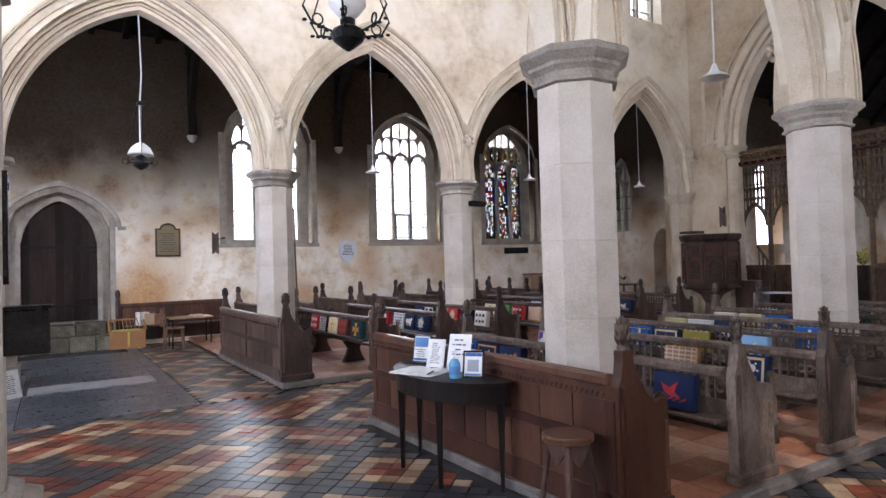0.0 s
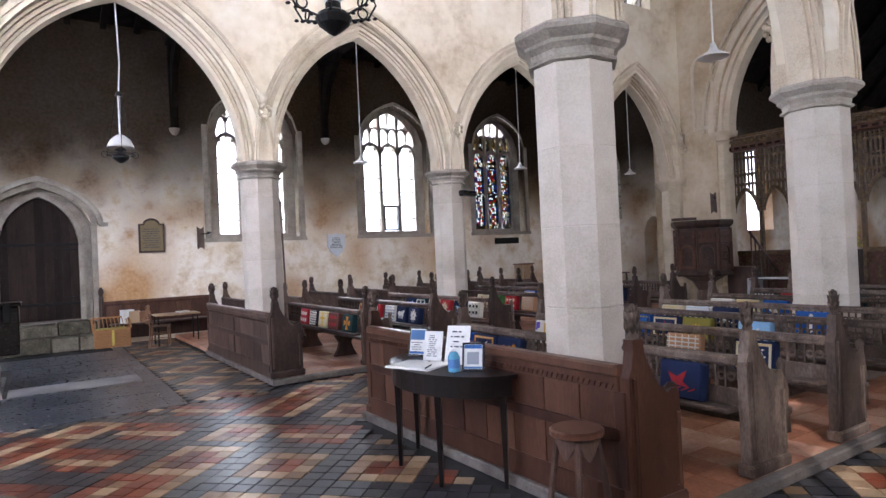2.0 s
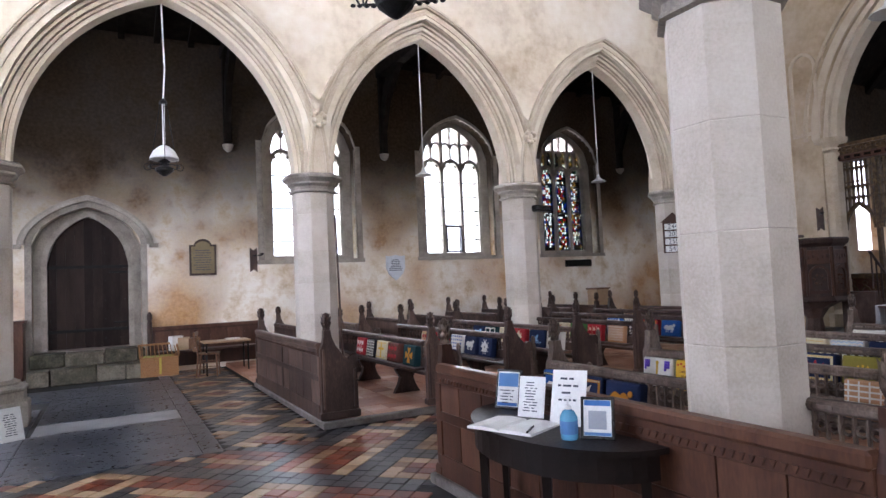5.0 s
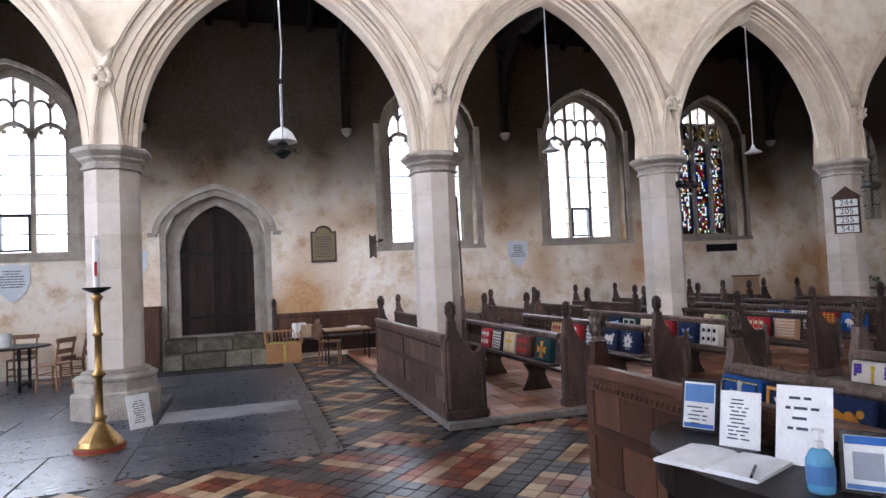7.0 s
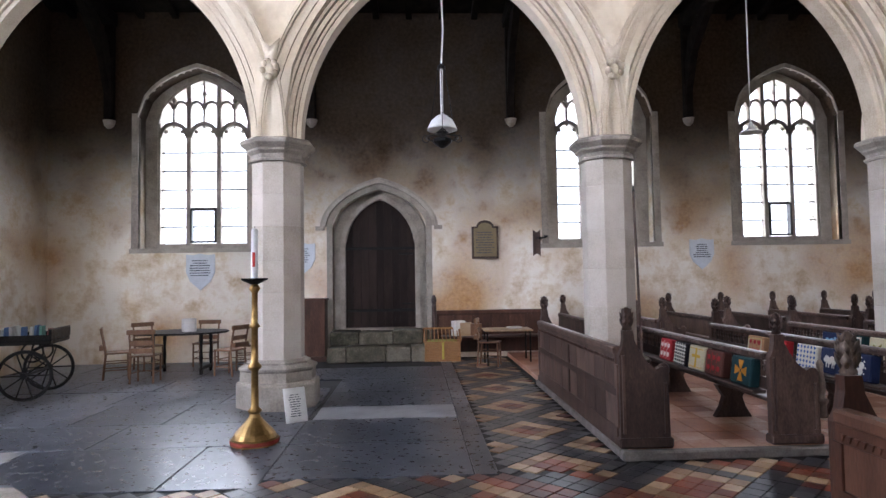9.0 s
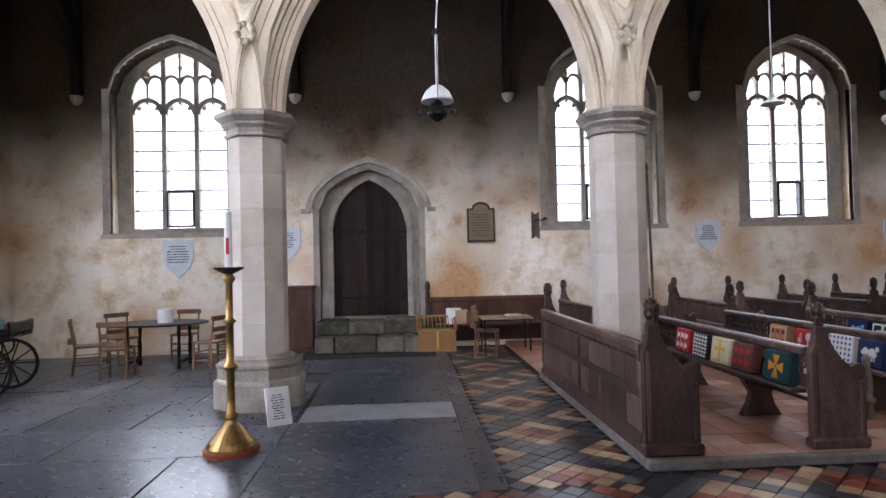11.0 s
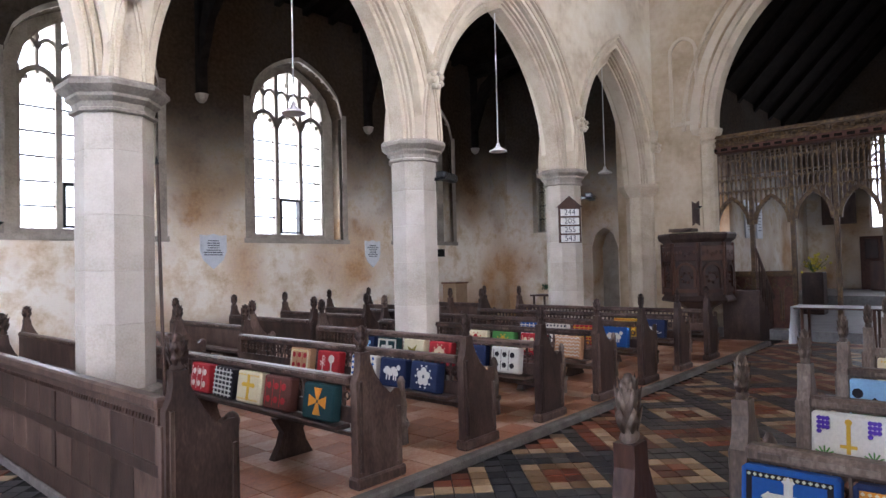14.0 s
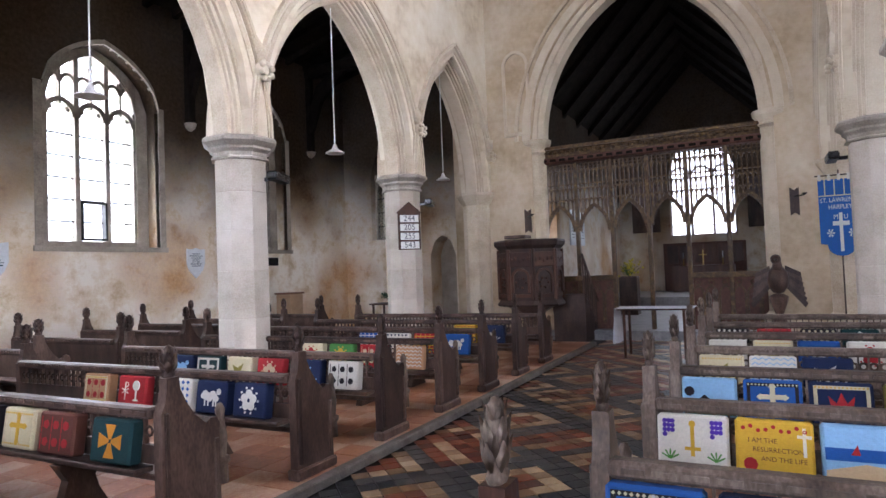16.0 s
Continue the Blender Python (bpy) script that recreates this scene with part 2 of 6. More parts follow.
def ring_bar(bm, c, R, r, n=32, axis="z", k=6, arc=1.0):
    """A hoop of round bar."""
    rows = []
    m = n if arc >= 1 else n + 1
    for i in range(m):
        t = 2 * math.pi * arc * i / n
        row = []
        for j in range(k):
            s = 2 * math.pi * j / k
            d, h = R + r * math.cos(s), r * math.sin(s)
            p = {"z": (d * math.cos(t), d * math.sin(t), h), "y": (d * math.cos(t), h, d * math.sin(t)), "x": (h, d * math.cos(t), d * math.sin(t))}[axis]
            row.append(bm.verts.new(Vector(c) + Vector(p)))
        rows.append(row)
    for i in range(m if arc >= 1 else m - 1):
        a, b = rows[i], rows[(i + 1) % m]
        for j in range(k):
            bm.faces.new((a[j], a[(j + 1) % k], b[(j + 1) % k], b[j]))
    return bm


def blob(bm, c, r, seg=8, squash=(1, 1, 1)):
    g = bmesh.ops.create_uvsphere(bm, u_segments=seg, v_segments=max(4, seg // 2 + 1), radius=r)
    for v in g["verts"]:
        v.co = Vector((v.co.x * squash[0] + c[0], v.co.y * squash[1] + c[1], v.co.z * squash[2] + c[2]))
    return bm


def prism(bm, outline, d0, d1, axis="y"):
    """An outline of (u, z) given depth along an axis."""
    def at(u, z, d):
        return (u, d, z) if axis == "y" else (d, u, z)
    f = [bm.verts.new(at(u, z, d0)) for u, z in outline]
    b = [bm.verts.new(at(u, z, d1)) for u, z in outline]
    n = len(outline)
    bm.faces.new(f)
    bm.faces.new(b[::-1])
    for i in range(n):
        bm.faces.new((f[i], b[i], b[(i + 1) % n], f[(i + 1) % n]))
    return bm


def arch_points(c, w, z0, rise, off=0.0, n=12):
    """Points of a pointed arch of half span w, from one springing to the other, grown by off."""
    R = (rise * rise + w * w) / (2 * w)
    if R < w:
        R = w
    pts = []
    r = R + off
    # right arc has its centre left of the axis
    cx = c + w - R
    top = math.acos(min(1, max(-1, (R - w) / r)))
    right = [(cx + r * math.cos(top * i / n), z0 + r * math.sin(top * i / n)) for i in range(n + 1)]
    left = [(2 * c - u, z) for u, z in right]
    return left + right[::-1][1:]


def arch_band(bm, c, w, z0, rise, off0, off1, d0, d1, axis="y", n=12, foot=0.0):
    """A moulded band that follows a pointed arch, from off0 to off1 outside it, between two depths."""
    a, b = arch_points(c, w, z0, rise, off0, n), arch_points(c, w, z0, rise, off1, n)
    if foot:
        a = [(a[0][0], z0 - foot)] + a + [(a[-1][0], z0 - foot)]
        b = [(b[0][0], z0 - foot)] + b + [(b[-1][0], z0 - foot)]
    at = (lambda u, z, d: (u, d, z)) if axis == "y" else (lambda u, z, d: (d, u, z))
    rows = [[bm.verts.new(at(*p[i], d)) for p, d in ((a, d0), (b, d0), (b, d1), (a, d1))] for i in range(len(a))]
    for r, s in zip(rows, rows[1:]):
        for j in range(4):
            bm.faces.new((r[j], s[j], s[(j + 1) % 4], r[(j + 1) % 4]))
    bm.faces.new(rows[0])
    bm.faces.new(rows[-1][::-1])
    return bm


def arch_top(c, w, z0, rise):
    R = max(w, (rise * rise + w * w) / (2 * w))

    def top(u):
        d = min(abs(u - c), w)
        return z0 + math.sqrt(max(0, R * R - (R - w + d) ** 2))
    return top


def flat_arch_top(c, w, z0, rise):
    """A low four-centred head."""
    return lambda u: z0 + rise * (0.72 * math.sqrt(max(0, 1 - (abs(u - c) / w) ** 2)) + 0.28 * (1 - min(1, abs(u - c) / w)))


def wall(name, u0, u1, z0, z1, d0, d1, openings, mat, axis="y", parent=None, step=0.16):
    """A solid wall with openings (from, to, sill, head function) right through it."""
    cuts = {u0, u1}
    for a, b, s, h in openings:
        n = max(2, int(round((b - a) / step)))
        n += n % 2
        cuts |= {a + (b - a) * i / n for i in range(n + 1)}
    us = sorted(c for c in cuts if u0 - 1e-6 <= c <= u1 + 1e-6)
    bm = bmesh.new()
    at = (lambda u, z, d: (u, d, z)) if axis == "y" else (lambda u, z, d: (d, u, z))
    for a, b in zip(us, us[1:]):
        if b - a < 1e-5:
            continue
        mid = (a + b) / 2
        here = sorted([o for o in openings if o[0] < mid < o[1]], key=lambda o: o[2])
        lo = (z0, z0)
        spans = []
        for o in here:
            if o[2] > z0 + 1e-4:
                spans.append((lo, (o[2], o[2])))
            lo = (o[3](a), o[3](b))
        spans.append((lo, (z1, z1)))
        for (la, lb), (ha, hb) in spans:
            v = [bm.verts.new(at(u, z, d)) for d in (d0, d1) for u, z in ((a, la), (b, lb), (b, hb), (a, ha))]
            for q in ((0, 1, 2, 3), (7, 6, 5, 4), (0, 4, 5, 1), (3, 2, 6, 7), (0, 3, 7, 4), (1, 5, 6, 2)):
                bm.faces.new([v[i] for i in q])
    ob = link(name, bm, mat, parent)
    if parent is None:
        tagged(ob, kind="structure")
    return ob

# ---------------- structure ----------------
NW, SW, WW, CW = 4.65, -12.4, -10.15, 12.0      # inner faces: north, south, west walls; chancel arch wall
ARC_N, ARC_S = 0.0, -7.6
COLS = [-4.45, 0.04, 4.2, 8.4]

# floor bed
bm = bmesh.new()
bx(bm, WW - 1, 26.5, SW - 1, NW + 1, -0.3, -0.012)
tagged(link("floor", bm, JOINT), "dark stone church floor bed with worn joints", kind="structure")

WINDOWS = [(-7.12, 0.96), (1.37, 0.9), (5.5, 0.9), (9.38, 0.82)]
SILL, SPRING, GY = 2.42, 5.05, 4.98
ops_in = [(c - w - 0.25, c + w + 0.25, SILL - 0.08, flat_arch_top(c, w + 0.25, SPRING + 0.04, 1.04)) for c, w in WINDOWS]
ops_out = [(c - w, c + w, SILL, flat_arch_top(c, w, SPRING, 1.0)) for c, w in WINDOWS]
DC = -3.36
door_in = (DC - 0.98, DC + 0.98, 0.0, flat_arch_top(DC, 0.98, 2.75, 0.78))
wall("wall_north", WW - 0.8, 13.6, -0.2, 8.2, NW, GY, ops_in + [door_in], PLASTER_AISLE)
wall("wall_north_outer", WW - 0.8, 13.6, -0.2, 8.2, GY, GY + 0.4, ops_out, STONE_GREY)
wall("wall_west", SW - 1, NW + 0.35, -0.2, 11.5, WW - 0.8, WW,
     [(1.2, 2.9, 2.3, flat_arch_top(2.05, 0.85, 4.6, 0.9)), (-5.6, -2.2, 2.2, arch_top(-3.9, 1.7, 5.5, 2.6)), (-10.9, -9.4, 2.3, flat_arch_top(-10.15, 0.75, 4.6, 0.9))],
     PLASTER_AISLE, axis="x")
S_WIN = [(-7.3, 0.95), (-1.5, 0.95), (3.2, 0.95), (8.2, 0.95)]
wall("wall_south", WW - 0.8, 13.6, -0.2, 8.2, SW - 0.6, SW, [(c - w, c + w, SILL, flat_arch_top(c, w, SPRING, 1.0)) for c, w in S_WIN], PLASTER_NAVE)

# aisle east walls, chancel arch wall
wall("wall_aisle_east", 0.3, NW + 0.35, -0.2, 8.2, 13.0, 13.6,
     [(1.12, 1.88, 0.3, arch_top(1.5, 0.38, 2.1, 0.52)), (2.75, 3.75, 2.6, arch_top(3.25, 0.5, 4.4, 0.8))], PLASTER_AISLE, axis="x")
# added walls and lid keeping daylight out behind the doorway and east window
tagged(link("wall_stair_turret", box(14.3, 14.6, 0.3, NW + 0.4, -0.2, 8.2), STONE_GREY), kind="structure")
tagged(link("wall_vestry", bx(box(13.6, 14.3, 0.05, 0.3, -0.2, 8.2), 13.6, 14.6, 0.05, NW + 0.4, 6.0, 6.3), STONE_GREY), kind="structure")
wall("wall_aisle_east_south", SW - 1, ARC_S - 0.3, -0.2, 8.2, 13.0, 13.6, [], PLASTER_NAVE, axis="x")
CC, CHW = -3.95, 2.52
wall("wall_chancel_arch", ARC_S - 0.6, 0.6, -0.2, 11.5, CW, CW + 0.75, [(CC - CHW, CC + CHW, -0.2, arch_top(CC, CHW, 4.65, 3.6))], PLASTER_EAST, axis="x")
arch = bmesh.new()
for o0, o1, p in ((-0.26, 0.0, 0.2), (-0.12, 0.02, 0.08), (0.02, 0.2, -0.03), (0.3, 0.38, -0.06)):
    arch_band(arch, CC, CHW, 4.65, 3.6, o0, o1, CW + p, CW + 0.75 - p, axis="x", n=18)
tagged(link("trim_chancel_arch", arch, STONE), kind="structure")
for s in (1, -1):
    yy = CC + s * (CHW - 0.02)
    bm = bmesh.new()
    lathe(bm, [(0.34, 0.2), (0.34, 0.5), (0.24, 0.6), (0.24, 4.3), (0.3, 4.36), (0.26, 4.42), (0.36, 4.55), (0.38, 4.65)], 12, CW + 0.3, yy)
    tagged(link("trim_chancel_respond", bm, STONE), kind="structure")
# blocked niche beside the chancel arch
bm = bmesh.new()
arch_band(bm, -1.12, 0.26, 6.45, 0.3, 0.0, 0.07, CW - 0.05, CW + 0.1, axis="x", foot=1.6)
bx(bm, CW - 0.06, CW + 0.05, -1.45, -0.8, 4.78, 4.86)
tagged(link("trim_niche", bm, STONE), kind="structure")

# nave arcades with clerestory
BAYS = [(-8.9, -4.45), (-4.45, 0.04), (0.04, 4.2), (4.2, 8.4), (8.4, 12.0)]
S_COLS = [-4.06, 0.42, 4.5, 8.3]
S_BAYS = [(-8.9, -4.06), (-4.06, 0.42), (0.42, 4.5), (4.5, 8.3), (8.3, 12.0)]
for nm, yc in (("north", ARC_N), ("south", ARC_S)):
    ops, rings = [], []
    for a, b in (BAYS if nm == "north" else S_BAYS):
        c, w = (a + b) / 2, (b - a) / 2 - 0.33
        rise = 2.62 if w > 1.6 else 2.55
        rings.append((c, w, rise))
        ops.append((c - w - 0.22, c + w + 0.22, -0.2, arch_top(c, w + 0.22, 3.5, rise + 0.28)))
    clere = [(c - 0.62, c + 0.62, 8.15, flat_arch_top(c, 0.62, 9.4, 0.6)) for c in (-6.6, -2.2, 2.1, 6.3, 10.3)]
    wall("wall_arcade_" + nm, WW - 0.2, CW, 3.5, 11.5, yc - 0.36, yc + 0.36, ops + clere, PLASTER_NAVE)
    wall("wall_arcade_west_" + nm, WW - 0.2, -8.95, -0.2, 3.5, yc - 0.36, yc + 0.36, [], PLASTER_NAVE)
    holder = tagged(new("trim_arches_" + nm), kind="structure")
    for c, w, rise in rings:
        for nm2, bands in (("inner_order", ((0.0, 0.06, 0.13), (0.06, 0.09, 0.175), (0.09, 0.11, 0.14), (0.11, 0.165, 0.215))),
                           ("middle_order", ((0.165, 0.185, 0.17), (0.185, 0.225, 0.25), (0.225, 0.245, 0.215), (0.245, 0.295, 0.31))),
                           ("outer_order", ((0.295, 0.315, 0.26), (0.315, 0.385, 0.385), (0.385, 0.4, 0.372))),
                           ("hood_mould", ((0.43, 0.455, 0.42), (0.455, 0.495, 0.445)))):
            bm = bmesh.new()
            for o0, o1, dd in bands:
                arch_band(bm, c, w, 3.5, rise, o0, o1, yc - dd, yc + dd, n=20)
            part(nm2, bm, STONE, holder)


def carved_stop():
    bm = bmesh.new()
    blob(bm, (0, 0, 0), 0.12, 8, (0.9, 0.8, 1.1))
    for i in range(9):
        t = 2.4 * i
        blob(bm, (0.09 * math.cos(t), -0.06 - 0.02 * (i % 3), 0.11 * math.sin(t)), 0.045, 6)
    prism(bm, [(-0.13, 0.42), (-0.05, 0.1), (0.05, 0.1), (0.13, 0.42), (0.0, 0.3)], -0.06, 0.1)
    return link("carved_stop", bm, STONE, None, smooth=True)


stop = tagged(carved_stop(), "carved limestone foliage stop between two arch hoods", "carving", "arch hood stops")
stop.matrix_basis = pose(COLS[0], -0.42, 4.36)
for x in COLS[1:] + [12.0]:
    copy_thing(stop, pose(x - (0.12 if x == 12.0 else 0), -0.42, 4.36))
for x in S_COLS:
    copy_thing(stop, pose(x, ARC_S + 0.42, 4.36, 0, 0, 180))


def pillar(x, y, base=True):
    """Octagonal pillar of ashlar drums with moulded capital and plinth."""
    p = thing("pillar", pose(x, y, 0), "octagonal limestone pillar with a moulded capital", "pillar", "arcade pillars")
    t = math.pi / 8
    bm = lathe(bmesh.new(), [(0.55, 0), (0.55, 0.3), (0.535, 0.33), (0.5, 0.345), (0.5, 0.47), (0.52, 0.49), (0.52, 0.52), (0.47, 0.545), (0.43, 0.56), (0.43, 0.585), (0.39, 0.6), (0.36, 0.62)], 8, turn=t)
    part("plinth", bm, STONE_GREY, p, "grey worn octagonal stone plinth")
    rnd = random.Random(int(x * 7 + y * 13))
    z = 0.615
    while z < 3.18:
        h = min(3.2 - z, rnd.uniform(0.38, 0.66))
        if 3.2 - z - h < 0.2:
            h = 3.2 - z
        bm = lathe(bmesh.new(), [(0.340, z), (0.345, z + 0.006), (0.345, z + h - 0.006), (0.340, z + h)], 8, turn=t + rnd.uniform(-0.004, 0.004))
        part("drum", bm, SHAFT, p)
        z += h
    bm = lathe(bmesh.new(), [(0.35, 3.2), (0.39, 3.21), (0.39, 3.235), (0.36, 3.25), (0.37, 3.3), (0.42, 3.34), (0.42, 3.37), (0.45, 3.39), (0.5, 3.43), (0.5, 3.47), (0.47, 3.5)], 8, turn=t)
    part("capital", bm, STONE_GREY, p, "grey weathered moulded capital")
    bm = prism(bmesh.new(), [(-0.2, 3.5), (0.2, 3.5), (0.15, 4.0), (0.09, 4.35), (-0.09, 4.35), (-0.15, 4.0)], -0.4, 0.4)
    part("springer", bm, STONE, p)
    return p


for x in COLS:
    pillar(x, ARC_N)
for x in S_COLS:
    pillar(x, ARC_S)
for yc in (ARC_N, ARC_S):
    for x, nm in ((CW - 0.02, "east"), (-8.92, "west")):
        bm = lathe(bmesh.new(), [(0.45, 0), (0.45, 0.5), (0.345, 0.6), (0.345, 3.2), (0.38, 3.25), (0.5, 3.43), (0.5, 3.5)], 8, x, yc, math.pi / 8)
        tagged(link("trim_respond_" + nm, bm, STONE), kind="structure")

# roofs
bm = bmesh.new()
for y0, y1, zz in ((NW + 0.5, 0.3, (7.2, 8.4)), (SW - 0.6, ARC_S - 0.3, (7.2, 8.4))):
    v = [bm.verts.new(p) for p in ((WW - 1, y0, zz[0]), (13.7, y0, zz[0]), (13.7, y1, zz[1]), (WW - 1, y1, zz[1]))]
    w2 = [bm.verts.new((q.co.x, q.co.y, q.co.z + 0.15)) for q in v]
    bm.faces.new(v)
    bm.faces.new(w2[::-1])
    for i in range(4):
        bm.faces.new((v[i], v[(i + 1) % 4], w2[(i + 1) % 4], w2[i]))
    n = 34
    for i in range(n):
        x = WW + 0.4 + i * 0.7
        prism(bm, [(y0, zz[0] - 0.14), (y1, zz[1] - 0.14), (y1, zz[1]), (y0, zz[0])], x, x + 0.13, "x")
bx(bm, WW - 1, CW + 0.8, ARC_S - 0.5, 0.5, 11.4, 11.6)
prism(bm, [(-0.4, 5.9), (-3.95, 9.6), (-7.5, 5.9), (-7.5, 6.1), (-3.95, 9.85), (-0.4, 6.1)], CW + 0.7, 26.5, "x")
for i in range(7):
    prism(bm, [(-0.7, 6.0), (-3.95, 9.4), (-7.2, 6.0), (-7.2, 6.3), (-3.95, 9.7), (-0.7, 6.3)], CW + 1.5 + 1.6 * i, CW + 1.7 + 1.6 * i, "x")
for i in range(8):
    bx(bm, WW + 1 + i * 3, WW + 1.3 + i * 3, ARC_S + 0.3, -0.3, 11.0, 11.4)
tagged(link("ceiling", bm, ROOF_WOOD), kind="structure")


def wall_post(x):
    r = thing("roof_brace", pose(x, NW, 0), "dark timber wall post and curved roof brace on the aisle wall", "roof timber", "aisle roof braces")
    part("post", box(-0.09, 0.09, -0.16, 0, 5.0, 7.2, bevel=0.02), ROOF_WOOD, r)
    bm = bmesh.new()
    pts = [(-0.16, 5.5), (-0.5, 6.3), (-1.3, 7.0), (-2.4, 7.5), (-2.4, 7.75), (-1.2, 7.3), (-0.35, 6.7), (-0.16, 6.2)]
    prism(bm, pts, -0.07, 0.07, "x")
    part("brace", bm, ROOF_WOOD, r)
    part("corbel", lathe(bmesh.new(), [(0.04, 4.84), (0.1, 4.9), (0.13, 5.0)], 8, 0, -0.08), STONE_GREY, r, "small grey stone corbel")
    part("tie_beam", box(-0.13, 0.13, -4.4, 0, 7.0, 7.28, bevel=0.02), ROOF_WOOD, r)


for x in (-8.9, -4.75, -0.55, 3.3, 7.4, 11.4):
    wall_post(x)


# ---------------- windows ----------------
def church_window(name, c, w, y, sill, spring, rise, axis="y", stained=False, lights=3, hopper=True, thick=0.07):
    """Perpendicular window: stone mullions, cusped heads, tracery row, leaded panes. Built about its own centre."""
    win = tagged(new(name), "tall traceried stone window with three lights" + (" of stained glass" if stained else " of clear leaded glass"), "window", kind="structure")
    win.matrix_basis = pose(c, y, 0) if axis == "y" else pose(y, c, 0, 0, 0, 90)
    head = flat_arch_top(0, w, spring, rise)
    lw = 2 * w / lights
    z1 = spring - 0.3
    bm = bmesh.new()
    for i in range(1, lights):
        u = -w + lw * i
        bx(bm, u - 0.045, u + 0.045, -thick, thick, sill, head(u))
    for s in (-1, 1):
        bx(bm, s * w - 0.05, s * w + 0.05, -thick, thick, sill, spring)
    bx(bm, -w, w, -thick, thick, sill - 0.05, sill + 0.04)
    part("mullions", bm, STONE_GREY, win)
    bm = bmesh.new()
    for i in range(lights):
        cu = -w + lw * (i + 0.5)
        arch_band(bm, cu, lw / 2 - 0.03, z1, 0.3, -0.05, 0.04, -thick, thick, n=6)
        for s in (-1, 1):
            blob(bm, (cu + s * lw * 0.27, 0, z1 + 0.13), 0.05, 6, (1, 1, 1))
        for s in (-1, 1):
            ca = cu + s * lw / 4
            zt = z1 + 0.36
            bx(bm, ca - lw / 4 - 0.02, ca - lw / 4 + 0.02, -thick * 0.8, thick * 0.8, z1 + 0.2, max(z1 + 0.25, head(ca - lw / 4) - 0.02))
            arch_band(bm, ca, lw / 4 - 0.02, zt + 0.26, 0.16, -0.03, 0.03, -thick * 0.8, thick * 0.8, n=4)
        blob(bm, (cu, 0, min(head(cu) - 0.12, z1 + 0.95)), 0.06, 6)
    part("tracery", bm, STONE_GREY, win)
    bm = bmesh.new()
    n = 18
    for i in range(n):
        a, b = -w + 2 * w * i / n, -w + 2 * w * (i + 1) / n
        v = [bm.verts.new((u, d, z)) for d in (-0.09, 0.09) for u, z in ((a, head(a) - 0.07), (b, head(b) - 0.07), (b, head(b) + 0.02), (a, head(a) + 0.02))]
        for q in ((0, 1, 2, 3), (7, 6, 5, 4), (0, 4, 5, 1), (3, 2, 6, 7)):
            bm.faces.new([v[k] for k in q])
    part("head", bm, STONE_GREY, win)
    # leads and glazing bars
    bm = bmesh.new()
    for i in range(lights):
        a, b = -w + lw * i + 0.045, -w + lw * (i + 1) - 0.045
        z = sill + 0.4
        while z < z1:
            bx(bm, a, b, -0.014, 0.014, z - 0.013, z + 0.013)
            z += 0.4
        if not stained:
            d = 0.13
            k = int((z1 - sill + (b - a)) / d) + 1
            for j in range(k):
                for s in (1, -1):
                    # one diagonal lead, clipped to the light
                    zz = sill - (b - a) + j * d
                    p0, p1 = zz, zz + (b - a)
                    t0 = max(0, (sill - p0) / (b - a))
                    t1 = min(1, (z1 - p0) / (b - a))
                    if t1 <= t0:
                        continue
                    u0, u1 = a + (b - a) * t0, a + (b - a) * t1
                    if s < 0:
                        u0, u1 = a + b - u0, a + b - u1
                    rod(bm, (u0, 0, p0 + (b - a) * t0), (u1, 0, p0 + (b - a) * t1), 0.0045, 3)
    part("leads", bm, IRON, win)
    if hopper:
        bm = bmesh.new()
        h0, h1 = sill + 0.06, sill + 0.78
        ww = lw / 2 - 0.05
        cu = 0.0
        for q in ((-ww, -ww + 0.035, h0, h1), (ww - 0.035, ww, h0, h1), (-ww, ww, h0, h0 + 0.035), (-ww, ww, h1 - 0.035, h1)):
            bx(bm, cu + q[0], cu + q[1], -0.1, 0.03, q[2], q[3])
        part("opening_casement", bm, IRON, win, "black iron opening casement")
    rnd = random.Random(int(c * 10))
    for i in range(lights):
        a, b = -w + lw * i + 0.03, -w + lw * (i + 1) - 0.03
        if not stained:
            g = part("pane", box(a, b, 0.014, 0.02, sill, min(head(a), head(b)) + 0.1), GLASS, win)
            g.visible_shadow = False
        else:
            nu, nz = 9, 46
            zs = [sill + (spring + 0.5 - sill) * k / nz for k in range(nz + 1)]
            groups = {}
            for k in range(nz):
                for j in range(nu):
                    u0, u1 = a + (b - a) * j / nu, a + (b - a) * (j + 1) / nu
                    mid = abs((j + 0.5) / nu - 0.5)
                    if k % 15 < 3 or k > 37:
                        q = rnd.choice([5, 5, 3, 0, 5])
                    elif mid < 0.3:
                        q = rnd.choice([0, 0, 0, 2, 2, 1, 3, 4, 5])
                    else:
                        q = rnd.choice([1, 1, 5, 4, 5, 5])
                    groups.setdefault(q, []).append((u0, u1, zs[k], zs[k + 1]))
            for q, cells in groups.items():
                bm = bmesh.new()
                for u0, u1, za, zb in cells:
                    bx(bm, u0 + 0.004, u1 - 0.004, 0.012, 0.018, za + 0.004, zb - 0.004)
                part("pane", bm, STAINED[q], win)
            bm = bmesh.new()
            for k in range(nz + 1):
                bx(bm, a, b, 0.008, 0.022, zs[k] - 0.006, zs[k] + 0.006)
            for j in range(nu + 1):
                u = a + (b - a) * j / nu
                bx(bm, u - 0.005, u + 0.005, 0.008, 0.022, sill, zs[-1])
            part("came", bm, IRON, win)
    return win


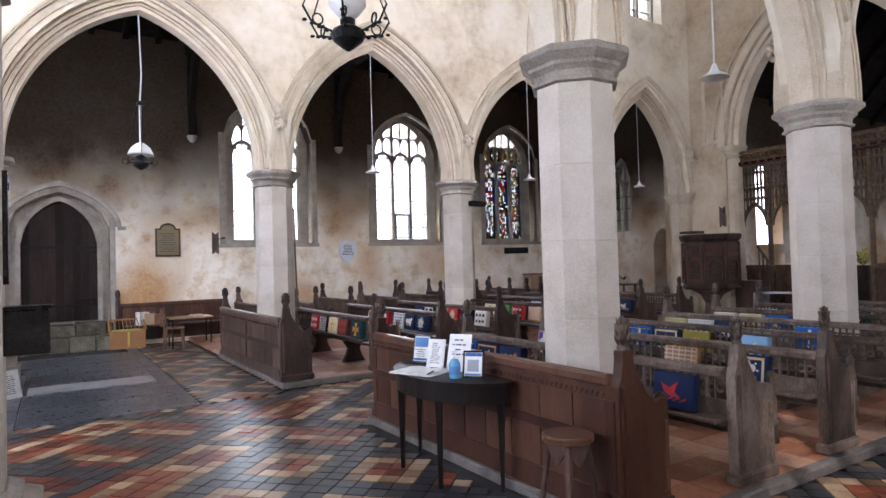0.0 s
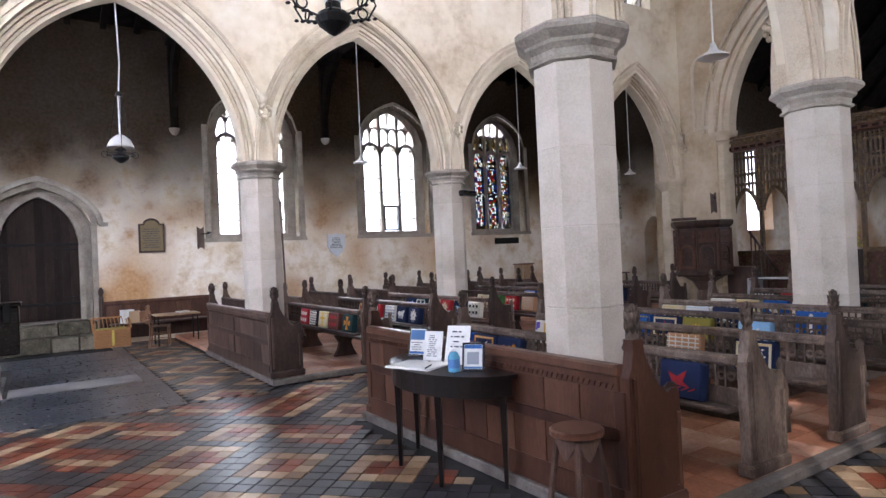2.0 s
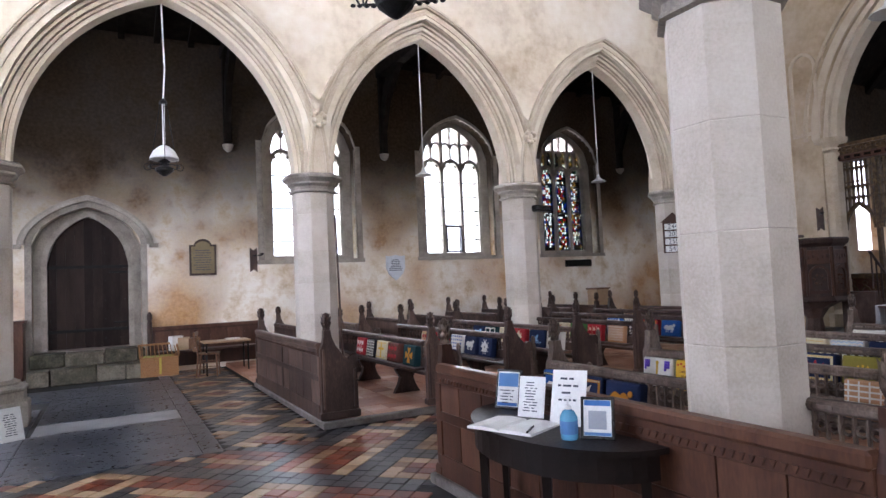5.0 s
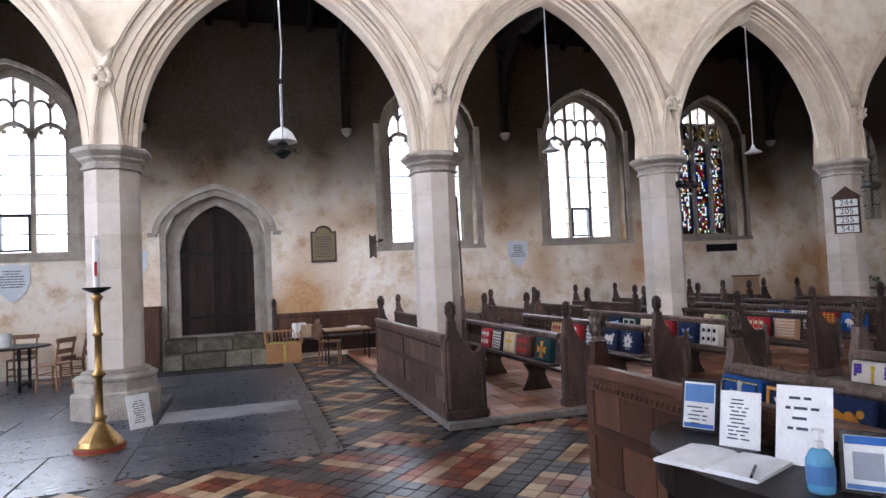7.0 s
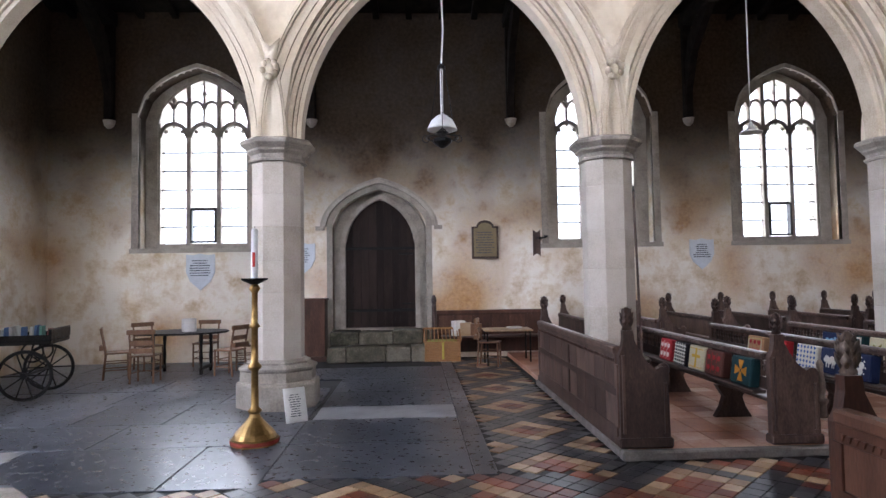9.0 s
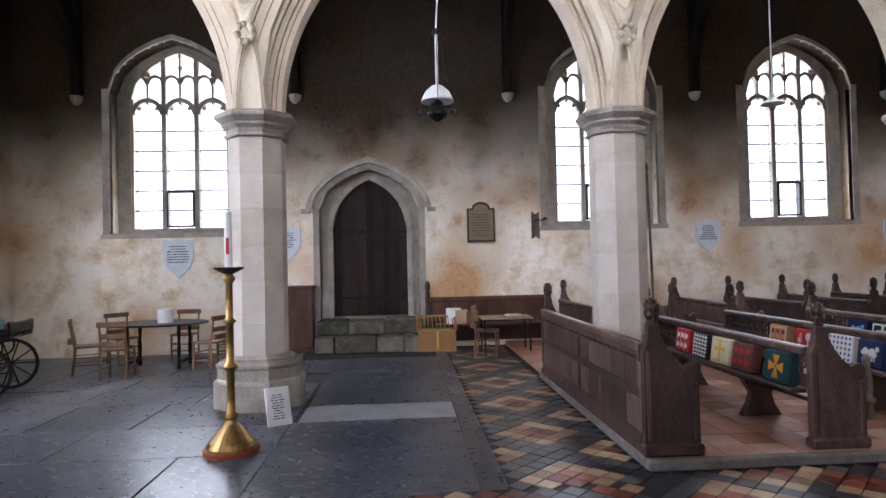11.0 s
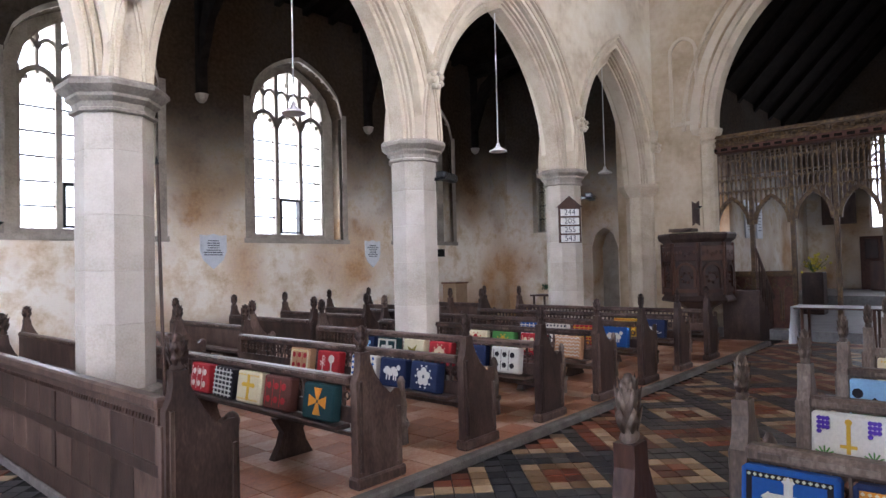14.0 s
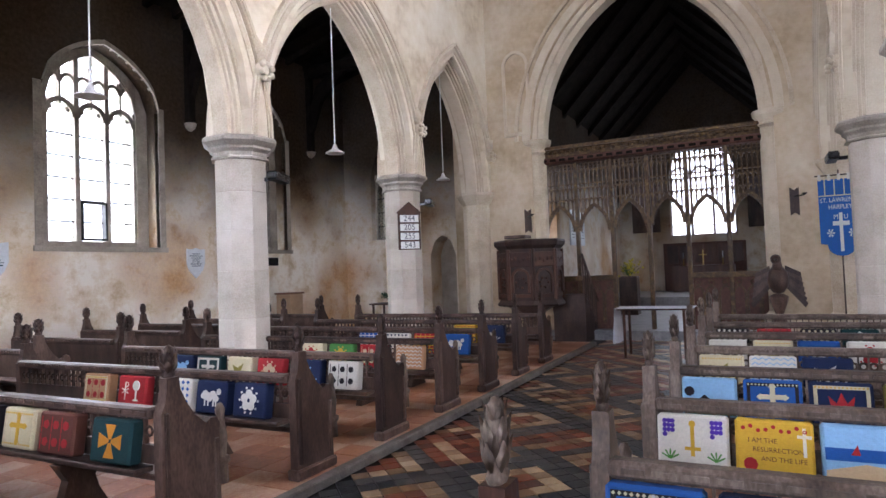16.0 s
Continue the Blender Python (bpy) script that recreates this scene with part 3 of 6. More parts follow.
for i, (c, w) in enumerate(WINDOWS):
    church_window("window_%d" % (i + 1), c, w, GY + 0.1, SILL, SPRING, 1.0, stained=(i == 3), hopper=i != 3)
    bm = bmesh.new()
    # stone frame of the splay and its hood
    a = flat_arch_top(c, w + 0.25, SPRING + 0.04, 1.04)
    n = 20
    for k in range(n):
        u, v = c - w - 0.25 + (2 * w + 0.5) * k / n, c - w - 0.25 + (2 * w + 0.5) * (k + 1) / n
        vs = [bm.verts.new((p, d, z)) for d in (NW - 0.05, NW + 0.05) for p, z in ((u, a(u) + 0.0), (v, a(v)), (v, a(v) + 0.09), (u, a(u) + 0.09))]
        for q in ((0, 1, 2, 3), (7, 6, 5, 4), (0, 4, 5, 1), (3, 2, 6, 7)):
            bm.faces.new([vs[t] for t in q])
    for s in (-1, 1):
        e = c + s * (w + 0.25)
        bx(bm, min(e, e + s * 0.14), max(e, e + s * 0.14), NW - 0.012, NW + 0.1, SILL - 0.1, SPRING + 0.12)
    bx(bm, c - w - 0.42, c + w + 0.42, NW - 0.03, NW + 0.33, SILL - 0.17, SILL - 0.075)
    tagged(link("trim_window", bm, STONE_GREY), kind="structure")
for c, w in S_WIN:
    church_window("window_south", c, w, SW - 0.3, SILL, SPRING, 1.0, hopper=False)
for yc in (ARC_N, ARC_S):
    for c in (-6.6, -2.2, 2.1, 6.3, 10.3):
        church_window("window_clerestory", c, 0.62, yc, 8.15, 9.4, 0.6, lights=2, hopper=False)
church_window("window_west", 2.05, 0.85, WW - 0.4, 2.3, 4.6, 0.9, axis="x", hopper=False)
church_window("window_east_aisle", 3.25, 0.5, 13.3, 2.6, 4.4, 0.8, axis="x", lights=2, hopper=False)

# daylight in the openings
for i, (c, w) in enumerate(WINDOWS):
    window_lamp(c, GY + 0.55, 4.15, 2 * w + 0.5, 4.2, 210 if i < 3 else 150, (0, -1, -0.12))
for c, w in S_WIN:
    window_lamp(c, SW - 0.75, 4.1, 2 * w, 3.6, (170, 110, 90, 90)[S_WIN.index((c, w))], (0, 1, -0.1))
window_lamp(WW - 0.95, 2.05, 3.8, 1.7, 3.2, 230, (1, 0, -0.15), (0.8, 0.9, 1))
window_lamp(WW - 0.95, -3.9, 5.0, 3.4, 5.8, 360, (1, 0, -0.15), (0.8, 0.9, 1))
window_lamp(WW - 0.95, -10.15, 3.8, 1.5, 3.2, 130, (1, 0, -0.15), (0.8, 0.9, 1))
for c in (-6.6, -2.2, 2.1, 6.3, 10.3):
    window_lamp(c, ARC_S - 0.5, 9.1, 1.3, 2.0, 440 if c < 3 else (300 if c < 8 else 60), (0, 1, -0.35))
    window_lamp(c, ARC_N + 0.5, 9.1, 1.3, 2.0, 60 if c < 8 else 20, (0, -1, -0.35))
window_lamp(25.2, -4.1, 4.9, 2.6, 4.4, 40, (-1, 0, -0.1))

# ---------------- paving ----------------
def slab(x0, x1, y0, y1, mat, label):
    ob = link("floor_slab", box(x0 + 0.006, x1 - 0.006, y0 + 0.006, y1 - 0.006, -0.05, random.uniform(-0.002, 0.003), bevel=0.004), mat, FLOOR_HOLD)
    return ob


FLOOR_HOLD = tagged(new("floor_paving"), "worn stone slabs and patterned tiles", kind="structure")
slab(-3.9, -2.14, -3.22, -2.1, PAVING_DARK, "")
slab(-3.9, -2.14, -2.1, -1.02, PAVING_DARK, "")
for ya, yb in ((-3.22, -1.6), (-1.6, 0.1), (0.1, 1.9), (1.9, 3.3), (3.3, 4.6)):
    slab(-2.14, -1.93, ya, yb, PAVING_DARK, "")
slab(-3.85, -2.14, -1.02, -0.25, PAVING_LIGHT, "")
slab(-3.85, -2.14, -0.25, 0.75, PAVING_DARK, "")
slab(-3.85, -2.14, 0.75, 1.95, PAVING_DARK, "")
slab(-4.6, -2.14, 1.95, 3.3, PAVING_DARK, "")
rs = random.Random(4)
for r, (ya, yb) in enumerate(((-3.4, -2.1), (-2.1, -1.05), (-1.05, 0.1), (0.1, 1.2), (1.2, 2.2), (2.2, 3.3), (3.3, 4.6))):
    x = -10.1 + rs.uniform(0, 0.4)
    lim = -3.9 if yb <= -2 else (-3.9 if yb <= 2 else -4.6)
    while x < lim - 0.05:
        x2 = min(lim, x + rs.uniform(1.0, 1.9))
        if lim - x2 < 0.4:
            x2 = lim
        slab(x, x2, ya, yb, PAVING_DARK if rs.random() < 0.9 else PAVING_LIGHT, "")
        x = x2
T = 0.15
tiles = {"k": [], "r": [], "c": []}
SQ = math.sqrt(0.5)


def passage(x, y):
    """The strip of tiles between the ledger stones and the front pew."""
    return -1.93 < x < -0.83 and -3.2 < y < 4.5


def crossing(x, y):
    """Nave tiling west of and between the pews."""
    if -0.83 <= x < 11.9 and -5.45 < y < -2.98:
        return True
    if -10 <= x < -0.83 and -12.3 < y < -3.2:
        return not (x < -3.95 and y > -3.45)
    return -0.83 <= x < 12.8 and -12.3 < y < -9.05


def panel_tile(a, b):
    """Diamond panel: pale border round four red tiles, black between."""
    if a > 3 or b > 3:
        return "k"
    return "r" if a in (1, 2) and b in (1, 2) else "c"


def nave_tile(i, j):
    """Panels in rows: framed squares, crosses, and red bars with pale edges."""
    a, b, p, q = i % 6, j % 6, i // 6, j // 6
    sort = (p * 5 + q * 3 + (p * q) % 3) % 5
    if sort in (0, 3):
        return panel_tile(a, b)
    if sort == 1:        # red cross on a pale panel
        if a > 4 or b > 3:
            return "k"
        return "r" if a == 2 or b in (1, 2) and a in (1, 3) else "c"
    if sort == 2:        # red bars along one way
        if b > 4:
            return "k"
        return "c" if b == 0 or (b == 3 and a < 5) else "r"
    if a > 4:            # red bars along the other way
        return "k"
    return "c" if a == 1 and b < 5 else ("r" if a in (2, 3) or (a == 0 and b < 4) else "k")


NI = 150
for inside, kind_at, ox, oy in ((passage, lambda i, j: panel_tile(i % 6, j % 6), -1.42, -1.75), (crossing, nave_tile, -1.16, -6.9)):
    for i in range(-NI, NI):
        for j in range(-NI, NI):
            u, v = (i - 1.5) * T, (j - 1.5) * T
            x, y = (u - v) * SQ + ox, (u + v) * SQ + oy
            if inside(x, y):
                tiles[kind_at(i, j)].append((x, y))
TILE_MATS = {"k": TILE_BLACK, "r": TILE_RED, "c": TILE_CREAM}
TILE_NAMES = {"k": "black_tile", "r": "red_tile", "c": "buff_tile"}
tile_mesh = {}
for k in tiles:
    h = T / 2 - 0.003
    bm = bmesh.new()
    lo = [bm.verts.new(((a - b) * h * SQ, (a + b) * h * SQ, -0.02)) for a, b in ((-1, -1), (1, -1), (1, 1), (-1, 1))]
    g = h - 0.003
    up = [bm.verts.new(((a - b) * g * SQ, (a + b) * g * SQ, 0.0)) for a, b in ((-1, -1), (1, -1), (1, 1), (-1, 1))]
    bm.faces.new(up)
    for q in range(4):
        bm.faces.new((lo[q], lo[(q + 1) % 4], up[(q + 1) % 4], up[q]))
    me = bpy.data.meshes.new(TILE_NAMES[k])
    bm.to_mesh(me)
    bm.free()
    me.materials.append(TILE_MATS[k])
    tile_mesh[k] = me
for k, cells in tiles.items():
    verts, faces = [], []
    singles = 0
    for x, y in cells:
        tilt = random.uniform(-0.0022, 0.0022)
        if singles < 100 and -2.9 < x < -0.95 and -8.3 < y < -6.2:
            ob = new(TILE_NAMES[k], tile_mesh[k])
            ob.location = (x, y, tilt)
            ob.parent = FLOOR_HOLD
            singles += 1
            continue
        o = len(verts)
        for vv in tile_mesh[k].vertices:
            verts.append((x + vv.co.x, y + vv.co.y, tilt + vv.co.z + random.uniform(-0.0008, 0.0008)))
        for f in tile_mesh[k].polygons:
            faces.append([o + t for t in f.vertices])
    me = bpy.data.meshes.new(TILE_NAMES[k] + "s")
    me.from_pydata(verts, [], faces)
    me.materials.append(TILE_MATS[k])
    ob = new(TILE_NAMES[k] + "s", me)
    ob.parent = FLOOR_HOLD
    ob["kind"] = "stuff"

# pew platforms: brick-red pamments within timber kerbs
for nm, x0, x1, y0, y1 in (("north", -0.72, 11.0, -2.9, 4.6), ("south", -0.56, 11.0, -8.98, -5.5)):
    hold = tagged(new("floor_pews_" + nm), "red tiled pew platform with a worn timber kerb", kind="structure")
    verts, faces = [], []
    n1, n2 = int((x1 - x0) / 0.3), int((y1 - y0) / 0.3)
    for i in range(n1):
        for j in range(n2):
            a, b, c, d = x0 + i * (x1 - x0) / n1, x0 + (i + 1) * (x1 - x0) / n1, y0 + j * (y1 - y0) / n2, y0 + (j + 1) * (y1 - y0) / n2
            o = len(verts)
            e = 0.004
            z = 0.07 + random.uniform(-0.002, 0.002)
            verts += [(a + e, c + e, z), (b - e, c + e, z), (b - e, d - e, z), (a + e, d - e, z), (a, c, 0.0), (b, c, 0.0), (b, d, 0.0), (a, d, 0.0)]
            faces += [(o, o + 1, o + 2, o + 3), (o + 4, o + 5, o + 1, o), (o + 5, o + 6, o + 2, o + 1), (o + 6, o + 7, o + 3, o + 2), (o + 7, o + 4, o, o + 3)]
    me = bpy.data.meshes.new("pamments")
    me.from_pydata(verts, [], faces)
    me.materials.append(TILE_PAMMENT)
    ob = new("pamments", me)
    ob.parent = hold
    ob["kind"] = "stuff"
    ks = ((x0 - 0.09, x1, y0 - 0.1, y0),) if nm == "north" else ((x0 - 0.09, x1, y1, y1 + 0.1), (x0 - 0.09, x1, y0 - 0.1, y0))
    for q in ks:
        part("kerb", box(*q, 0.0, 0.082, bevel=0.012), KERB, hold)
    part("kerb", box(x0 - 0.09, x0 - 0.003, y0 + 0.003, y1 if nm == "south" else 1.0, 0.0, 0.082, bevel=0.012), KERB, hold)


# ---------------- pews ----------------
def poppyhead(bm, x, y, z, h=0.24):
    """Carved leafy finial: a knop, then upright leaves round a bud."""
    lathe(bm, [(0.034, z - 0.01), (0.05, z + 0.015), (0.034, z + 0.04), (0.04, z + 0.08), (0.052, z + 0.13), (0.035, z + h - 0.02), (0.012, z + h)], 8, x, y)
    for i in range(6):
        t = i * math.pi / 3
        c, s = math.cos(t), math.sin(t)
        for z0, z1, r0, r1, w in ((0.02, 0.11, 0.036, 0.056, 0.03), (0.07, 0.165, 0.045, 0.055, 0.026), (0.12, 0.195, 0.035, 0.04, 0.02)):
            p = [(x + r0 * c, y + r0 * s, z + z0), (x + r1 * c - w * s, y + r1 * s + w * c, z + (z0 + z1) / 2), (x + (r1 + 0.012) * c, y + (r1 + 0.012) * s, z + z1),
                 (x + r1 * c + w * s, y + r1 * s - w * c, z + (z0 + z1) / 2), (x + 0.02 * c, y + 0.02 * s, z + (z0 + z1) / 2)]
            v = [bm.verts.new(q) for q in p]
            for f in ((0, 1, 2), (0, 2, 3), (0, 4, 1), (1, 4, 2), (2, 4, 3), (3, 4, 0)):
                bm.faces.new([v[k] for k in f])
    for v in bm.verts:
        v.co.y = y + (v.co.y - y) * 0.55


END_SHAPE = [(0.0, 0.08), (0.0, 0.86), (0.03, 0.92), (0.045, 1.0), (0.045, 1.07), (0.135, 1.07), (0.145, 0.99), (0.19, 0.9), (0.26, 0.8), (0.34, 0.735),
             (0.385, 0.76), (0.43, 0.755), (0.455, 0.71), (0.45, 0.66), (0.455, 0.08)]


def bench_end(parent, y, mat, side, statue, label=""):
    e = part("bench_end", prism(bmesh.new(), END_SHAPE, y - 0.035, y + 0.035), mat, parent, label)
    bm = bmesh.new()
    poppyhead(bm, 0.09, y, 1.07, 0.2)
    part("poppyhead", bm, OAK_GREY if mat is not OAK else mat, e, "carved leafy poppyhead finial", True)
    bm = bmesh.new()
    bx(bm, -0.02, 0.48, y - 0.06, y + 0.06, 0.075, 0.16, bevel=0.015)
    part("plinth", bm, mat, e)
    bm = bmesh.new()
    s = side
    for q in ((0.02, 0.045, 0.2, 0.86), (0.40, 0.43, 0.2, 0.62)):
        bx(bm, q[0], q[1], y + s * 0.034, y + s * 0.05, q[2], q[3], bevel=0.004)
    part("moulding", bm, mat, e)
    bm = bmesh.new()
    if statue:
        lathe(bm, [(0.05, 0.3), (0.045, 0.42), (0.06, 0.44), (0.06, 0.47), (0.035, 0.48), (0.045, 0.6), (0.03, 0.72), (0.028, 0.75), (0.034, 0.79), (0.015, 0.83)], 8, 0.49, y)
        part("carved_buttress", bm, OAK_GREY, e, "carved buttress with worn tracery", True)
    else:
        ring_bar(bm, (0.42, y, 0.73), 0.035, 0.025, 14, "y")
        part("arm_scroll", bm, mat, e, "rolled arm scroll", True)
    return e


def pew(name, length, mat, label, solid_back, open_carving=False, statue=True, group="pews"):
    """A pew facing east; its back stands at x=0 and it runs from y=0 to y=length."""
    p = thing(name, pose(0, 0, 0), label, "pew", group)
    for y, s in ((0.035, -1), (length - 0.035, 1)):
        bench_end(p, y, mat, s, statue)
    d = 0.0 if solid_back else -0.03
    part("top_rail", box(-0.03, 0.06, 0.07, length - 0.07, 0.86 + d, 0.93 + d, bevel=0.015), mat, p)
    part("seat", box(0.05, 0.42, 0.07, length - 0.07, 0.46 + d, 0.5 + d, bevel=0.008), mat, p)
    if not solid_back:
        part("book_ledge", box(-0.14, 0.0, 0.07, length - 0.07, 0.55 + d, 0.585 + d, bevel=0.008), mat, p)
    if solid_back:
        # framed and panelled back, seen from the west
        part("back_board", box(0.01, 0.035, 0.07, length - 0.07, 0.1, 0.87), mat, p)
        bm = bmesh.new()
        for a, b in ((0.08, 0.24), (0.5, 0.57), (0.78, 0.87)):
            bx(bm, -0.015, 0.01, 0.07, length - 0.07, a, b, bevel=0.004)
        k = max(2, round(length / 1.7))
        for i in range(k + 1):
            y = 0.07 + (length - 0.14) * i / k
            bx(bm, -0.014, 0.01, y - 0.04, y + 0.04, 0.24, 0.78, bevel=0.004)
        part("frame", bm, mat, p)
        m = k * 5
        for z0, z1 in ((0.24, 0.5), (0.57, 0.78)):
            for i in range(m):
                y0 = 0.07 + (length - 0.14) * i / m
                part("panel", box(-0.003, 0.009, y0 + 0.004, y0 + (length - 0.14) / m - 0.004, z0, z1, bevel=0.002), mat, p)
        bm = bmesh.new()
        n = int(length / 0.05)
        for i in range(n):
            y = 0.1 + (length - 0.2) * i / n
            prism(bm, [(y, 0.825), (y + 0.03, 0.825), (y + 0.015, 0.795)], -0.024, -0.01, "x")
        part("carved_frieze", bm, mat, p)
    else:
        part("back_board", box(0.0, 0.03, 0.07, length - 0.07, 0.555, 0.67 if open_carving else 0.83), mat, p)
        if open_carving:
            bm = bmesh.new()
            n = int(length / 0.075)
            for i in range(n):
                y = 0.09 + (length - 0.18) * (i + 0.5) / n
                ring_bar(bm, (0.015, y, 0.75), 0.028, 0.01, 8, "x", 4)
                bx(bm, 0.0, 0.03, y + 0.03, y + 0.042, 0.67, 0.83)
            part("pierced_frieze", bm, mat, p, "pierced quatrefoil frieze")
        bm = bmesh.new()
        n = int(length / 0.12)
        for i in range(n):
            bx(bm, -0.036, -0.028, 0.1 + (length - 0.2) * i / n, 0.1 + (length - 0.2) * i / n + 0.09, 0.855, 0.875)
        part("rail_carving", bm, mat, p)
        for y in (length * 0.3, length * 0.7):
            part("seat_bracket", prism(bmesh.new(), [(0.0, 0.08), (0.4, 0.08), (0.33, 0.2), (0.3, 0.3), (0.38, 0.43), (0.02, 0.43), (0.1, 0.3), (0.07, 0.2)], y - 0.04, y + 0.04), mat, p)
    return p


LN = 3.75
front_n = pew("pew", LN, OAK, "dark oak front pew with a panelled back and poppyheads", True, statue=False)
front_n.matrix_basis = pose(-0.78, -2.86, 0)
front_n.scale = (1, 1, 1.06)
row_n = pew("pew", LN, OAK, "carved dark oak pew with poppyheads and a book ledge", False, True)
N_ROWS = [0.63, 1.85, 3.06, 4.28, 5.5, 6.74, 7.97]
row_n.matrix_basis = pose(N_ROWS[0], -2.84, 0)
for x in N_ROWS[1:]:
    copy_thing(row_n, pose(x, -2.84, 0))
aisle_n = pew("pew", 2.5, OAK, "plain dark oak pew in the side aisle with poppyheads", False, False, False, "side aisle pews")
aisle_n.matrix_basis = pose(0.3, 1.75, 0)
for x in (1.4, 2.5, 3.6, 4.7, 5.8, 6.9, 8.0):
    copy_thing(aisle_n, pose(x, 1.75, 0))
LS = 3.46
front_s = pew("pew", LS, OAK_RED, "red-brown oak front pew with a panelled back", True, statue=False)
front_s.matrix_basis = pose(-0.6, -8.93, 0)
front_s.scale = (1, 1, 1.06)
row_s = pew("pew", LS + 0.03, OAK_GREY, "weathered carved oak pew with tall poppyheads", False, True)
S_ROWS = [0.54, 1.75, 2.95, 4.13, 5.3, 6.48, 7.65]
row_s.matrix_basis = pose(S_ROWS[0], -8.96, 0)
for x in S_ROWS[1:]:
    copy_thing(row_s, pose(x, -8.96, 0))


# ---------------- lettering ----------------
def lettering(name, words, size, mat, parent, m, align="CENTER"):
    c = bpy.data.curves.new(name, "FONT")
    c.body, c.size, c.extrude, c.align_x, c.align_y = words, size, 0.0012, align, "CENTER"
    tmp = bpy.data.objects.new("tmp_text", c)
    scene.collection.objects.link(tmp)
    me = bpy.data.meshes.new_from_object(tmp.evaluated_get(bpy.context.evaluated_depsgraph_get()))
    bpy.data.objects.remove(tmp)
    me.materials.clear()
    me.materials.append(mat)
    ob = new(name, me)
    ob.parent = parent
    ob.matrix_basis = m
    return ob


def bars(bm, w, z0, z1, n, y, h=0.016, seed=1):
    r = random.Random(seed)
    for i in range(n):
        z = z1 - (z1 - z0) * (i + 0.5) / n
        ww = w * r.uniform(0.55, 1.0) / 2
        x = -ww
        while x < ww - 0.02:
            x2 = min(ww, x + r.uniform(0.03, 0.09))
            bx(bm, x, x2 - 0.012, y - 0.002, y, z - h / 2, z + h / 2)
            x = x2
    return bm


# ---------------- north door ----------------
door = tagged(new("door_1"), "dark boarded pointed oak door with iron strap hinges, shut", "door", kind="structure")
door.matrix_basis = pose(DC, NW + 0.27, 0)
dtop = arch_top(0, 0.74, 2.3, 1.05)
n = 9
for i in range(n):
    a, b = -0.74 + 1.48 * i / n, -0.74 + 1.48 * (i + 1) / n
    bm = bmesh.new()
    prism(bm, [(a + 0.004, 0.62), (b - 0.004, 0.62), (b - 0.004, dtop(b - 0.004)), (a + 0.004, dtop(a + 0.004))], 0.0, 0.05)
    part("board", bm, DOOR_WOOD, door)
for z in (0.98, 2.3):
    part("strap_hinge", box(-0.74, 0.74, -0.015, 0.0, z - 0.03, z + 0.03, bevel=0.004), IRON, door)
bm = bmesh.new()
for z in (0.8, 1.2, 1.6, 2.0, 2.6, 2.9):
    for s in (-0.68, 0.68, 0.3):
        if dtop(s) > z + 0.05:
            blob(bm, (s, -0.005, z), 0.018, 6)
part("studs", bm, IRON, door)
part("backing", prism(bmesh.new(), [(-0.73, 0.63), (0.73, 0.63)] + [(0.73 - 1.46 * i / 16, dtop(0.73 - 1.46 * i / 16) - 0.01) for i in range(17)], 0.03, 0.056), DOOR_WOOD, door)
part("latch", box(0.38, 0.72, -0.03, 0, 2.16, 2.2, bevel=0.005), IRON, door)
part("bolt", box(0.45, 0.72, -0.03, 0, 1.1, 1.13, bevel=0.005), IRON, door)
bm = bmesh.new()
arch_band(bm, DC, 0.74, 2.3, 1.05, 0.0, 0.1, NW + 0.16, NW + 0.36, n=14, foot=1.7)
arch_band(bm, DC, 0.74, 2.3, 1.05, 0.08, 0.25, NW + 0.22, NW + 0.36, n=14, foot=1.7)
tagged(link("trim_door_frame", bm, STONE_GREY), kind="structure")
# rear wall of the door recess over the arch, low outer arch and hood
wall("wall_door_back", DC - 0.98, DC + 0.98, 0.0, 3.9, NW + 0.26, NW + 0.326, [(DC - 0.76, DC + 0.76, 0.5, arch_top(DC, 0.76, 2.3, 1.06))], STONE_GREY)
bm = bmesh.new()
dh = flat_arch_top(DC, 0.98, 2.75, 0.78)
n = 24
for o0, o1, d0 in ((0.0, 0.13, -0.02), (0.13, 0.2, -0.09), (0.2, 0.25, -0.06)):
    k0, k1 = 0.98 + o0, 0.98 + o1
    f0, f1 = flat_arch_top(DC, k0, 2.75, 0.78 + o0), flat_arch_top(DC, k1, 2.75, 0.78 + o1)
    rows = []
    for i in range(n + 1):
        s = -math.cos(math.pi * i / n)
        p, q = DC + s * k0, DC + s * k1
        rows.append([bm.verts.new(t) for t in ((p, NW + d0, f0(p)), (q, NW + d0, f1(q)), (q, NW + 0.1, f1(q)), (p, NW + 0.1, f0(p)))])
    for r, s in zip(rows, rows[1:]):
        for j in range(4):
            bm.faces.new((r[j], s[j], s[(j + 1) % 4], r[(j + 1) % 4]))
for s in (-1, 1):
    a = DC + s * 1.2
    bx(bm, min(a - 0.05, a + s * 0.12), max(a + 0.05, a + s * 0.12), NW - 0.09, NW + 0.05, 2.68, 2.76)
    e = DC + s * 0.98
    bx(bm, min(e, e + s * 0.12), max(e, e + s * 0.12), NW - 0.015, NW + 0.2, 0.0, 2.76)
tagged(link("trim_door_hood", bm, STONE_GREY), kind="structure")
MOSSY = material("mossy_step_stone", [(0.03, 0.03, 0.018), (0.09, 0.08, 0.055), (0.2, 0.175, 0.13)], 5, 0.9, 0.5, fine=30, random_amount=0.3)
steps = tagged(new("door_steps"), "rough mossy stone steps below the door", "steps", kind="structure")
